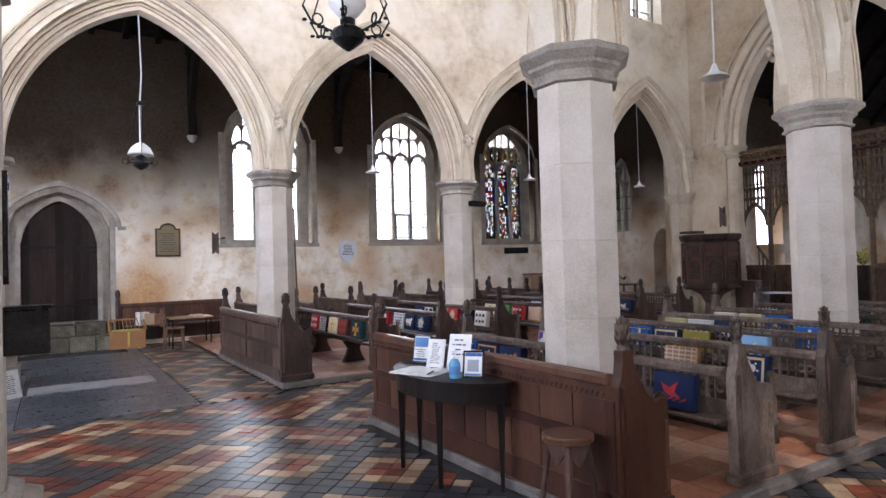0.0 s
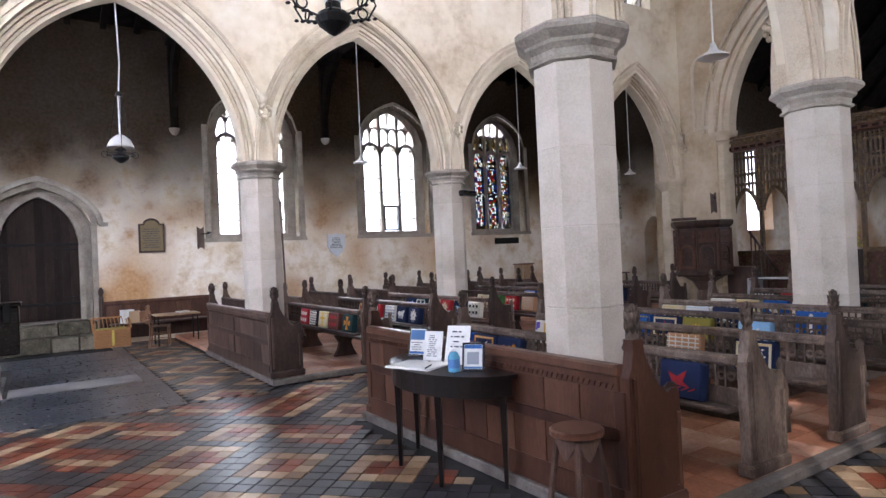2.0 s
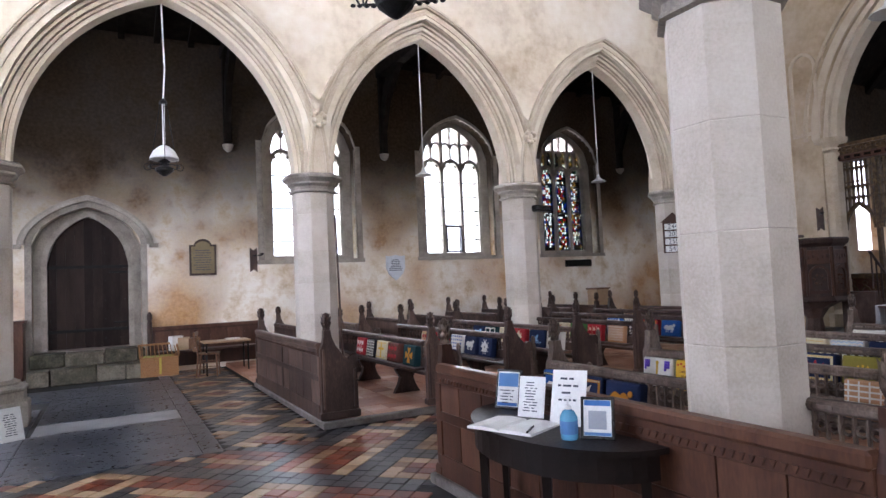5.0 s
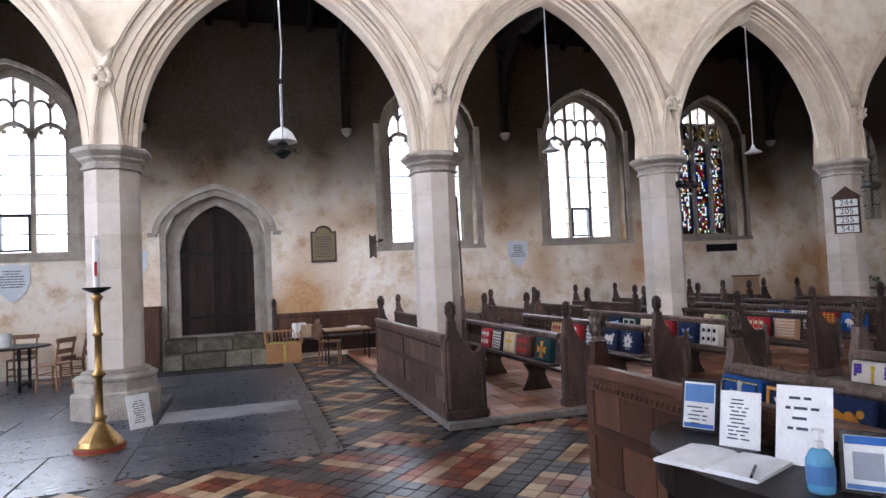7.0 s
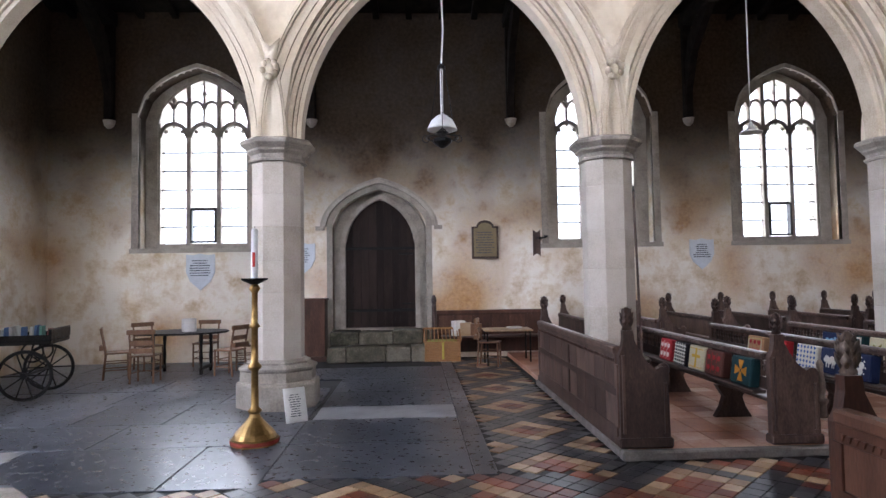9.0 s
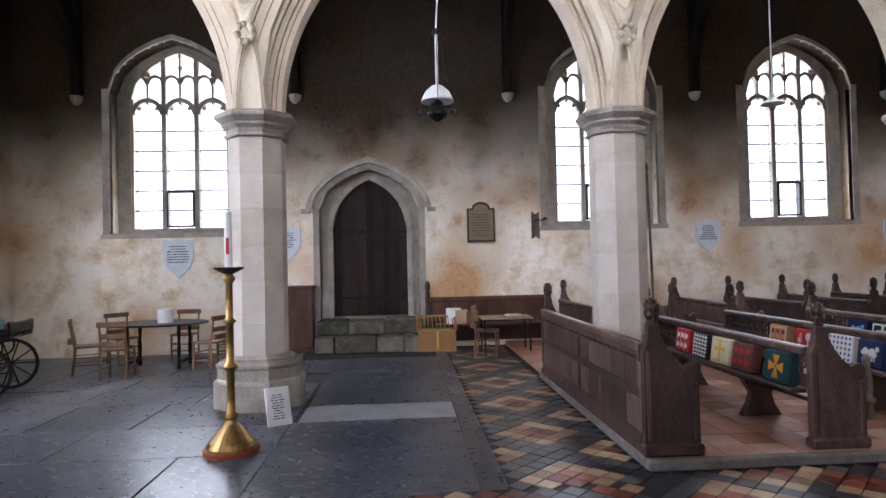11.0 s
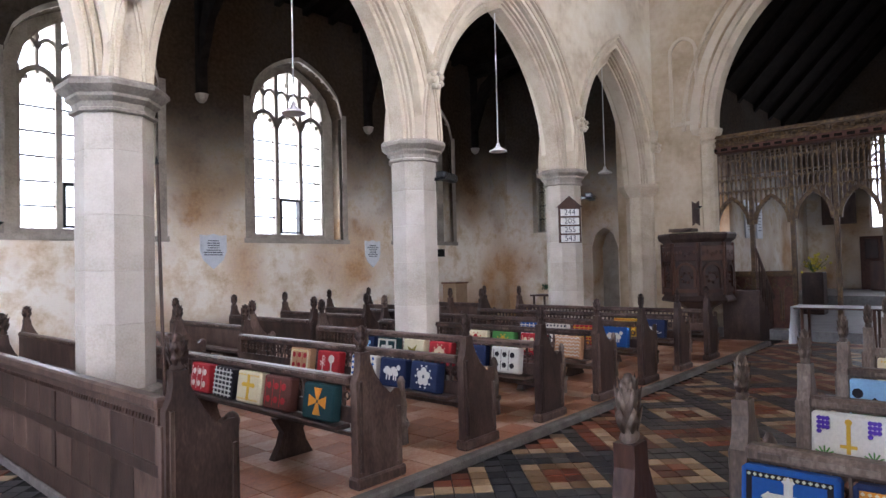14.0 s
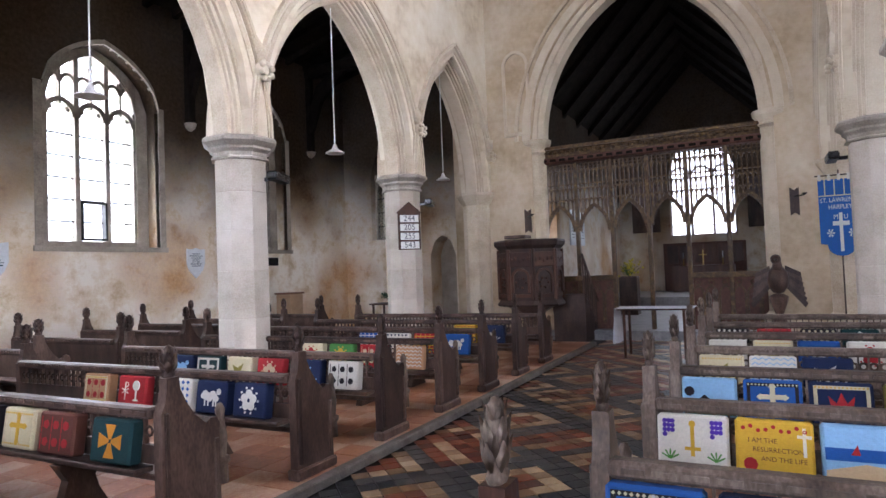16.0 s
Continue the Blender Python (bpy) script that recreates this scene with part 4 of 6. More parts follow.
for z0, z1, y0 in ((0.0, 0.31, 3.95), (0.31, 0.58, 4.35)):
    x = DC - 1.02
    while x < DC + 1.0:
        x2 = min(DC + 1.02, x + random.uniform(0.35, 0.8))
        part("step_stone", box(x + 0.004, x2 - 0.004, y0 + random.uniform(-0.02, 0.02), NW + 0.3, z0, z1 + random.uniform(-0.02, 0.015), bevel=0.02), MOSSY, steps)
        x = x2

# dado panelling and wall bench east of the door; wooden casing west of it
dado = tagged(new("trim_dado"), "reddish panelled dado with a wall bench", kind="structure")
part("board", box(-2.2, 0.1, NW - 0.05, NW - 0.002, 0.1, 0.9), OAK_RED, dado)
part("rail", box(-2.2, 0.1, NW - 0.08, NW - 0.002, 0.9, 0.97, bevel=0.01), OAK_RED, dado)
for i in range(6):
    part("panel", box(-2.14 + i * 0.37, -1.82 + i * 0.37, NW - 0.058, NW - 0.05, 0.5, 0.86, bevel=0.003), OAK_RED, dado)
part("bench", box(-2.1, 0.1, NW - 0.45, NW - 0.06, 0.42, 0.46, bevel=0.008), OAK, dado)
bm = lathe(bmesh.new(), [(0.05, 0.0), (0.05, 1.05), (0.035, 1.1), (0.055, 1.16), (0.05, 1.24), (0.015, 1.3)], 8, -2.24, NW - 0.1)
part("post", bm, OAK, dado)
casing = thing("wooden_casing", pose(-4.75, NW - 0.2, 0), "red-brown boarded wooden casing against the wall", "cupboard")
part("front", box(-0.42, 0.3, -0.2, 0.19, 0.1, 1.22, bevel=0.008), OAK_RED, casing)
part("top", box(-0.45, 0.33, -0.23, 0.19, 1.22, 1.27, bevel=0.008), OAK_RED, casing)
part("plinth", box(-0.45, 0.33, -0.23, 0.19, 0.0, 0.1, bevel=0.008), OAK_RED, casing)


# ---------------- wall tablets ----------------
def plaque(x, z):
    p = thing("wall_plaque", pose(x, NW - 0.02, z), "arched brass memorial plaque in a dark frame", "plaque")
    shape = [(-0.28, -0.38), (0.28, -0.38), (0.28, 0.3), (0.18, 0.3)] + [(0.18 * math.cos(t), 0.3 + 0.13 * math.sin(t)) for t in [math.pi * i / 10 for i in range(1, 10)]] + [(-0.18, 0.3), (-0.28, 0.3)]
    part("frame", prism(bmesh.new(), shape, -0.03, 0.018), OAK, p)
    part("plate", prism(bmesh.new(), [(u * 0.86, v * 0.88) for u, v in shape], -0.034, -0.03), PLAQUE, p, "tarnished brass plate")
    part("inscription", bars(bmesh.new(), 0.4, -0.28, 0.2, 9, -0.035, 0.016, 5), INK, p)


plaque(-1.14, 2.42)


def shield(x, z, w=0.56, h=0.76):
    p = thing("memorial_shield", pose(x, NW - 0.01, z), "white marble memorial shield on the limewashed wall", "memorial", "memorial shields")
    o = [(-w / 2, h / 2), (-w / 4, h / 2 - 0.015), (0, h / 2 + 0.02), (w / 4, h / 2 - 0.015), (w / 2, h / 2), (w / 2, 0.0), (w * 0.36, -h * 0.25), (0, -h / 2), (-w * 0.36, -h * 0.25), (-w / 2, 0.0)]
    part("tablet", prism(bmesh.new(), o, -0.03, 0.008), MARBLE, p)
    part("inscription", bars(bmesh.new(), w * 0.78, -h * 0.12, h * 0.36, 7, -0.031, 0.02, int(x * 9)), INK, p)


for x, z, w, h in ((-7.05, 1.84, 0.58, 0.74), (-4.97, 2.08, 0.54, 0.66), (3.52, 2.07, 0.52, 0.64), (7.51, 2.02, 0.46, 0.62)):
    shield(x, z, w, h)
hatch = thing("wall_tablet", pose(9.55, NW - 0.01, 2.05), "small dark rectangular tablet on the wall", "tablet")
part("tablet", box(-0.5, 0.5, -0.03, 0.008, -0.1, 0.1, bevel=0.008), IRON, hatch)


def candle_bracket(m):
    b = thing("wall_bracket", m, "dark iron candle bracket on a fretted back plate", "bracket", "candle brackets")
    part("back_plate", prism(bmesh.new(), [(-0.08, -0.28), (0, -0.22), (0.08, -0.28), (0.08, 0.28), (0, 0.22), (-0.08, 0.28)], -0.03, 0.0), OAK, b)
    bm = rod(bmesh.new(), (0, -0.03, 0.1), (0.16, -0.2, 0.1), 0.012)
    lathe(bm, [(0.015, 0.1), (0.05, 0.13), (0.05, 0.14)], 10, 0.16, -0.2)
    part("arm", bm, IRON, b)


candle_bracket(pose(-0.04, NW - 0.002, 2.36))
candle_bracket(pose(CW - 0.03, -2.05 + 0.75, 2.75, 0, 0, -90))
candle_bracket(pose(CW - 0.03, -6.75, 2.75, 0, 0, -90))


# ---------------- hanging lamps ----------------
def pendant(x, y, z, top):
    p = thing("pendant_lamp", pose(x, y, z), "white enamel pendant shade on a long brass rod", "lamp", "pendant lamps")
    part("rod", rod(bmesh.new(), (0, 0, 0.1), (0, 0, top - z), 0.009, 6), WHITE, p)
    part("shade", lathe(bmesh.new(), [(0.02, 0.14), (0.035, 0.1), (0.05, 0.06), (0.15, 0.0), (0.155, -0.012), (0.14, -0.004), (0.045, 0.05)], 18), WHITE, p, "white conical shade", True)


for i, (a, b) in enumerate(BAYS[2:]):
    pendant((a + b) / 2, 0.0, (3.62, 3.66, 3.66)[i], (6.06, 6.06, 6.0)[i])
pendant(2.46, ARC_S, 3.6, 6.06)


def oil_lamp(x, y, z, top):
    p = thing("hanging_oil_lamp", pose(x, y, z), "black iron hanging oil lamp with a white shade and chains", "lamp")
    bm = bmesh.new()
    lathe(bm, [(0.02, -0.16), (0.07, -0.13), (0.13, -0.08), (0.13, -0.04), (0.06, 0.0), (0.05, 0.04), (0.09, 0.06), (0.03, 0.1)], 14)
    part("font", bm, IRON, p)
    part("shade", lathe(bmesh.new(), [(0.045, 0.3), (0.075, 0.285), (0.15, 0.22), (0.2, 0.12), (0.205, 0.09), (0.19, 0.1), (0.035, 0.28)], 20), WHITE, p, "white glass shade", True)
    part("hoop", ring_bar(bmesh.new(), (0, 0, -0.02), 0.22, 0.009), IRON, p)
    for i in range(3):
        t = 2 * math.pi * i / 3 + 0.5
        part("chain", rod(bmesh.new(), (0.22 * math.cos(t), 0.22 * math.sin(t), -0.02), (0.05 * math.cos(t), 0.05 * math.sin(t), 0.95), 0.006, 5), IRON, p)
        bm = ring_bar(bmesh.new(), (0.26 * math.cos(t), 0.26 * math.sin(t), 0.0), 0.05, 0.006, 12, "y")
        part("scroll", bm, IRON, p)
    part("cap", lathe(bmesh.new(), [(0.06, 0.94), (0.05, 0.98), (0.02, 1.02)], 10), IRON, p)
    part("rod", rod(bmesh.new(), (0, 0, 0.2), (0, 0, 1.0), 0.018, 8), WHITE, p)
    part("flex", rod(bmesh.new(), (0, 0, 1.0), (0.03, 0, (top - z) * 0.6), 0.012, 6), WHITE, p)
    part("flex", rod(bmesh.new(), (0.03, 0, (top - z) * 0.6), (0, 0, top - z), 0.012, 6), WHITE, p)


oil_lamp(-2.22, 0.0, 3.58, 6.06)


def corona(x, y, z, top):
    p = thing("iron_chandelier", pose(x, y, z), "black wrought-iron chandelier with leafy scrolls and glass shades", "chandelier")
    part("hub", lathe(bmesh.new(), [(0.02, -0.3), (0.08, -0.26), (0.2, -0.16), (0.24, -0.08), (0.2, -0.02), (0.1, 0.04), (0.1, 0.12), (0.05, 0.16)], 16), IRON, p)
    part("globe", lathe(bmesh.new(), [(0.1, 0.14), (0.16, 0.2), (0.25, 0.32), (0.24, 0.42), (0.12, 0.5)], 18), WHITE, p, "white glass shade", True)
    for i in range(6):
        t = math.pi * i / 3
        c, s = math.cos(t), math.sin(t)
        bm = rod(bmesh.new(), (0.18 * c, 0.18 * s, -0.08), (0.5 * c, 0.5 * s, 0.0), 0.016)
        rod(bm, (0.5 * c, 0.5 * s, 0.0), (0.62 * c, 0.62 * s, 0.2), 0.014)
        ring_bar(bm, (0.42 * c, 0.42 * s, 0.06), 0.07, 0.012, 12, "y" if abs(c) > 0.6 else "x")
        for k in range(4):
            blob(bm, ((0.3 + 0.1 * k) * c, (0.3 + 0.1 * k) * s, -0.07 + 0.03 * k), 0.035, 6, (1, 1, 0.6))
        part("arm", bm, IRON, p)
        part("chain", rod(bmesh.new(), (0.62 * c, 0.62 * s, 0.2), (0.04 * c, 0.04 * s, 1.5), 0.01, 5), IRON, p)
    part("rod", rod(bmesh.new(), (0, 0, 1.4), (0, 0, top - z), 0.014), IRON, p)


corona(-0.14, -4.0, 4.86, 11.41)


# ---------------- paschal candle ----------------
cs = thing("candle_stand", pose(-4.26, -2.0, 0), "tall brass floor candlestick with a red base ring", "candlestick")
part("base", lathe(bmesh.new(), [(0.24, 0.0), (0.24, 0.05), (0.22, 0.06), (0.2, 0.1), (0.12, 0.18), (0.06, 0.24), (0.05, 0.27)], 24), BRASS, cs)
part("ring", lathe(bmesh.new(), [(0.243, 0.012), (0.247, 0.03), (0.243, 0.046)], 24), plain("red_paint", (0.3, 0.05, 0.03)), cs, "red painted base ring")
part("stem", lathe(bmesh.new(), [(0.05, 0.27), (0.075, 0.3), (0.04, 0.33), (0.036, 0.66), (0.07, 0.69), (0.07, 0.71), (0.036, 0.74), (0.034, 1.05), (0.06, 1.07), (0.034, 1.1), (0.03, 1.38), (0.06, 1.42), (0.03, 1.46)], 16), BRASS, cs, "", True)
part("drip_pan", lathe(bmesh.new(), [(0.04, 1.46), (0.13, 1.5), (0.135, 1.515), (0.04, 1.51)], 20), IRON, cs)
cs.scale = (1, 1, 1.1)
pc = thing("candle", pose(-4.26, -2.0, 1.662), "tall white paschal candle with a red emblem", "candle")
part("wax", lathe(bmesh.new(), [(0.032, 0), (0.034, 0.01), (0.034, 0.5), (0.02, 0.515)], 16), WHITE, pc)
part("emblem", box(-0.014, 0.014, -0.037, -0.03, 0.12, 0.27), plain("red_wax", (0.45, 0.03, 0.02)), pc, "red emblem")
part("wick", rod(bmesh.new(), (0, 0, 0.51), (0, 0, 0.54), 0.003, 5), IRON, pc)
nt = thing("framed_notice", pose(-4.0, -1.12, 0.0, -18, 0, 30), "small framed notice leaning on the pillar plinth", "notice")
part("frame", box(-0.13, 0.13, -0.01, 0.01, 0.0, 0.4, bevel=0.004), WHITE, nt)
part("sheet", box(-0.11, 0.11, -0.014, -0.01, 0.03, 0.37), PAPER, nt)
part("writing", bars(bmesh.new(), 0.17, 0.06, 0.33, 10, -0.014, 0.01, 3), INK, nt)

# ---------------- table by the pews ----------------
tb = thing("half_round_table", pose(-0.64, -7.24, 0), "black half-round side table with slim tapered legs", "table")
pts = [(-0.5 * math.cos(t), 0.73 * math.sin(t)) for t in [-math.pi / 2 + math.pi * i / 20 for i in range(21)]]
bm = bmesh.new()
lo = [bm.verts.new((u, v, 0.79)) for u, v in pts]
hi = [bm.verts.new((u, v, 0.82)) for u, v in pts]
bm.faces.new(lo[::-1])
bm.faces.new(hi)
for i in range(len(pts)):
    j = (i + 1) % len(pts)
    bm.faces.new((lo[i], lo[j], hi[j], hi[i]))
part("tabletop", bm, TABLE_BLACK, tb)
bm = bmesh.new()
lo = [bm.verts.new((u * 0.93 - 0.02, v * 0.94, 0.66)) for u, v in pts]
hi = [bm.verts.new((u * 0.93 - 0.02, v * 0.94, 0.79)) for u, v in pts]
for i in range(len(pts)):
    j = (i + 1) % len(pts)
    bm.faces.new((lo[i], lo[j], hi[j], hi[i]))
part("apron", bm, TABLE_BLACK, tb)
for u, v in ((-0.06, -0.63), (-0.06, 0.6), (-0.4, -0.3), (-0.4, 0.3)):
    bm = rod(bmesh.new(), (u, v, 0.0), (u, v, 0.68), 0.02, 4, 0.034)
    part("leg", bm, TABLE_BLACK, tb)


def stand_sheet(x, y, z, w, h, frame_mat, yaw, label, kind="printed_notice", tilt=-14, n=8, seed=1, picture=None):
    p = thing(kind, pose(x, y, z, 0, 0, yaw) @ pose(0, 0, 0, tilt), label, "notice")
    if frame_mat:
        part("frame", box(-w / 2, w / 2, -0.008, 0.008, 0, h, bevel=0.003), frame_mat, p)
        part("sheet", box(-w / 2 + 0.016, w / 2 - 0.016, -0.0105, -0.008, 0.016, h - 0.016), PAPER, p)
    else:
        part("sheet", box(-w / 2, w / 2, -0.003, 0.001, 0, h), PAPER, p)
    if picture:
        for c, q in picture:
            part("print", box(*q[:2], -0.0125, -0.0107, *q[2:]), c, p)
    if n:
        part("writing", bars(bmesh.new(), w * 0.66, h * 0.12, h * (0.5 if picture else 0.88), n, -0.0125 if frame_mat else -0.0035, 0.006, seed), INK, p)
    return p


BLUE = plain("mid_blue", (0.03, 0.13, 0.4))
SKYB = plain("light_blue", (0.08, 0.2, 0.42))
stand_sheet(-0.73, -6.74, 0.82, 0.18, 0.25, BLACK, -62, "black-framed leaflet with a blue picture on the table", n=5, seed=2, picture=[(SKYB, (-0.07, 0.07, 0.14, 0.225)), (BLUE, (-0.07, 0.07, 0.02, 0.04))])
stand_sheet(-0.76, -7.03, 0.82, 0.17, 0.24, None, -62, "white printed card standing on the table", n=11, seed=3)
ask = stand_sheet(-0.73, -7.33, 0.82, 0.2, 0.31, None, -58, "large white notice with bold writing on the table", n=0, seed=4, tilt=-20)
part("writing", bars(bmesh.new(), 0.14, 0.12, 0.28, 4, -0.0035, 0.011, 9), INK, ask)
stand_sheet(-0.8, -7.66, 0.82, 0.17, 0.21, BLACK, -50, "black-framed card with a printed code square", n=0,
            picture=[(plain("grey_print", (0.3, 0.32, 0.36)), (-0.045, 0.045, 0.05, 0.14)), (BLUE, (-0.066, 0.066, 0.165, 0.192)), (SKYB, (-0.066, 0.066, 0.018, 0.034))])
bk = thing("open_book", pose(-0.98, -7.17, 0.822, 0, 0, -68), "open white visitors' book on the table", "book")
for s in (-1, 1):
    bm = bmesh.new()
    prism(bm, [(0, 0.0), (s * 0.21, 0.0), (s * 0.21, 0.012), (s * 0.12, 0.02), (s * 0.02, 0.016), (0, 0.006)], -0.15, 0.15)
    part("page_block", bm, PAPER, bk)
pen = thing("pen", pose(-1.0, -7.36, 0.846, 0, 0, 40), "black pen lying on the open book", "pen")
part("barrel", rod(bmesh.new(), (-0.07, 0, 0), (0.07, 0, 0), 0.006, 8), BLACK, pen)
bt = thing("sanitiser_bottle", pose(-0.9, -7.56, 0.82), "clear bottle of blue hand gel with a pump", "bottle")
part("body", lathe(bmesh.new(), [(0.042, 0), (0.045, 0.01), (0.045, 0.11), (0.03, 0.14), (0.014, 0.15)], 16), plain("blue_gel", (0.12, 0.36, 0.55), 0.1), bt, "", True)
part("label", lathe(bmesh.new(), [(0.0455, 0.03), (0.0458, 0.035), (0.0458, 0.09), (0.0455, 0.095)], 16), SKYB, bt, "blue label")
part("pump", lathe(bmesh.new(), [(0.016, 0.15), (0.016, 0.17), (0.006, 0.175), (0.006, 0.2), (0.02, 0.203), (0.02, 0.212)], 10), WHITE, bt, "white pump")

st = thing("stool", pose(-0.85, -8.74, 0), "dark wooden stool with splayed legs", "stool")
part("seat", lathe(bmesh.new(), [(0.145, 0.6), (0.16, 0.61), (0.16, 0.635), (0.145, 0.645)], 20), OAK_RED, st)
for i in range(4):
    t = math.pi / 4 + i * math.pi / 2
    part("leg", rod(bmesh.new(), (0.2 * math.cos(t), 0.2 * math.sin(t), 0), (0.11 * math.cos(t), 0.11 * math.sin(t), 0.6), 0.021, 6), OAK, st)
for i in range(4):
    t = i * math.pi / 2
    part("apron", prism(bmesh.new(), [(-0.1, 0.6), (0.1, 0.6), (0.04, 0.5), (0, 0.46), (-0.04, 0.5)], 0.085, 0.1), OAK, st).matrix_basis = pose(0, 0, 0, 0, 0, 90 * i)


# ---------------- chairs, tables, basket, cart ----------------
def chapel_chair(m, label="wooden chapel chair with a ladder back", mat=CHAIR_WOOD):
    c = thing("chair", m, label, "chair", "wooden chairs")
    part("seat", box(-0.2, 0.2, -0.2, 0.2, 0.43, 0.46, bevel=0.01), mat, c)
    for x in (-0.18, 0.18):
        part("leg", rod(bmesh.new(), (x, -0.18, 0), (x, -0.17, 0.44), 0.017), mat, c)
        part("leg", rod(bmesh.new(), (x, 0.21, 0), (x, 0.17, 0.44), 0.018), mat, c)
        part("back_post", rod(bmesh.new(), (x, 0.17, 0.44), (x, 0.25, 0.86), 0.017), mat, c)
    part("top_rail", box(-0.22, 0.22, 0.22, 0.26, 0.8, 0.88, bevel=0.01), mat, c)
    part("back_rail", box(-0.18, 0.18, 0.2, 0.225, 0.62, 0.7, bevel=0.006), mat, c)
    part("book_box", box(-0.18, 0.18, 0.2, 0.27, 0.5, 0.58, bevel=0.006), mat, c)
    for z in (0.16, 0.28):
        part("stretcher", rod(bmesh.new(), (-0.18, -0.175, z), (0.18, -0.175, z), 0.01, 6), mat, c)
        part("stretcher", rod(bmesh.new(), (-0.18, 0.2, z), (-0.18, -0.175, z), 0.01, 6), mat, c)
        part("stretcher", rod(bmesh.new(), (0.18, 0.2, z), (0.18, -0.175, z), 0.01, 6), mat, c)
    return c


RT = (-6.85, 3.1)
c0 = chapel_chair(pose(RT[0] - 0.25, RT[1] - 0.95, 0, 0, 0, 185))
for x, y, rz in ((RT[0] - 0.95, RT[1] - 0.45, 115), (RT[0] + 0.95, RT[1] - 0.35, 245), (RT[0] + 1.05, RT[1] + 0.35, 285), (RT[0] + 0.1, RT[1] + 0.95, 0), (RT[0] - 0.85, RT[1] + 0.6, 50)):
    copy_thing(c0, pose(x, y, 0, 0, 0, rz))
gt = thing("gateleg_table", pose(*RT, 0), "dark oval gateleg table with turned legs", "table")
bm = lathe(bmesh.new(), [(0.8, 0.72), (0.82, 0.73), (0.82, 0.745), (0.8, 0.755)], 28)
for v in bm.verts:
    v.co.y *= 0.72
part("tabletop", bm, TABLE_BLACK, gt)
for x in (-0.42, 0.42):
    for y in (-0.26, 0.26):
        part("leg", lathe(bmesh.new(), [(0.03, 0), (0.03, 0.1), (0.02, 0.14), (0.032, 0.3), (0.02, 0.45), (0.032, 0.6), (0.03, 0.72)], 10, x, y), TABLE_BLACK, gt)
    part("stretcher", box(x - 0.02, x + 0.02, -0.26, 0.26, 0.08, 0.13), TABLE_BLACK, gt)
rl = thing("paper_roll", pose(RT[0] + 0.15, RT[1] - 0.1, 0.755), "white paper roll standing on the table", "paper roll")
part("roll", lathe(bmesh.new(), [(0.12, 0.0), (0.125, 0.01), (0.125, 0.22), (0.12, 0.23), (0.03, 0.23), (0.03, 0.2)], 20), PAPER, rl)

ct = thing("book_cart", pose(-8.75, 0.95, 0, 0, 0, 12), "black hand cart with spoked wheels carrying books", "cart")
part("tray", box(-1.0, 0.85, -0.42, 0.42, 0.78, 0.84, bevel=0.01), BLACK, ct)
for s in (-1, 1):
    part("side_rail", box(-1.0, 0.85, s * 0.42 - 0.015, s * 0.42 + 0.015, 0.84, 0.92, bevel=0.005), BLACK, ct)
part("end_rail", box(0.82, 0.86, -0.42, 0.42, 0.84, 1.0, bevel=0.006), BLACK, ct)
for x in (0.55, -0.6):
    part("axle", rod(bmesh.new(), (x, -0.46, 0.36), (x, 0.46, 0.36), 0.02), IRON, ct)
    part("spring", ring_bar(bmesh.new(), (x, -0.2, 0.66), 0.14, 0.014, 20, "y"), IRON, ct)
    part("spring", ring_bar(bmesh.new(), (x, 0.2, 0.66), 0.14, 0.014, 20, "y"), IRON, ct)
    for s in (-1, 1):
        wh = part("wheel", ring_bar(bmesh.new(), (x, s * 0.48, 0.36), 0.335, 0.025, 32, "y"), IRON, ct)
        part("hub", rod(bmesh.new(), (x, s * 0.44, 0.36), (x, s * 0.53, 0.36), 0.045, 10), IRON, wh)
        for i in range(10):
            t = 2 * math.pi * i / 10
            part("spoke", rod(bmesh.new(), (x, s * 0.48, 0.36), (x + 0.33 * math.cos(t), s * 0.48, 0.36 + 0.33 * math.sin(t)), 0.011, 5), IRON, wh)
rb = random.Random(9)
BOOKCOL = [plain("book_cloth", c) for c in ((0.5, 0.48, 0.42), (0.08, 0.15, 0.3), (0.3, 0.08, 0.06), (0.55, 0.6, 0.62), (0.1, 0.25, 0.2))]
for i in range(22):
    x = -0.9 + i * 0.078
    b = thing("book", ct.matrix_basis @ pose(x, -0.12 + rb.uniform(-0.05, 0.05), 0.842, 0, rb.uniform(-14, 14), 0), "used book standing in the hand cart", "book", "books in the cart")
    part("cover", box(-0.016, 0.016, -0.08, 0.08, 0, rb.uniform(0.15, 0.21)), rb.choice(BOOKCOL), b)

ba = thing("wicker_basket", pose(-2.1, 4.1, 0), "square wicker log basket with a slanted hooped rim", "basket")
bm = bmesh.new()
for k in range(12):
    z = 0.02 + 0.36 * k / 11
    for (xa, ya), (xb, yb) in (((-0.34, -0.24), (0.34, -0.24)), ((0.34, -0.24), (0.34, 0.24)), ((0.34, 0.24), (-0.34, 0.24)), ((-0.34, 0.24), (-0.34, -0.24))):
        rod(bm, (xa, ya, z), (xb, yb, z), 0.017, 5)
part("body", bm, WICKER, ba)
bm = bmesh.new()
for i in range(9):
    x = -0.32 + 0.08 * i
    rod(bm, (x, -0.2, 0.4), (x * 0.95, 0.26, 0.62), 0.009, 5)
rod(bm, (-0.36, 0.26, 0.62), (0.36, 0.26, 0.62), 0.022, 6)
rod(bm, (-0.36, -0.22, 0.4), (-0.36, 0.26, 0.62), 0.022, 6)
rod(bm, (0.36, -0.22, 0.4), (0.36, 0.26, 0.62), 0.022, 6)
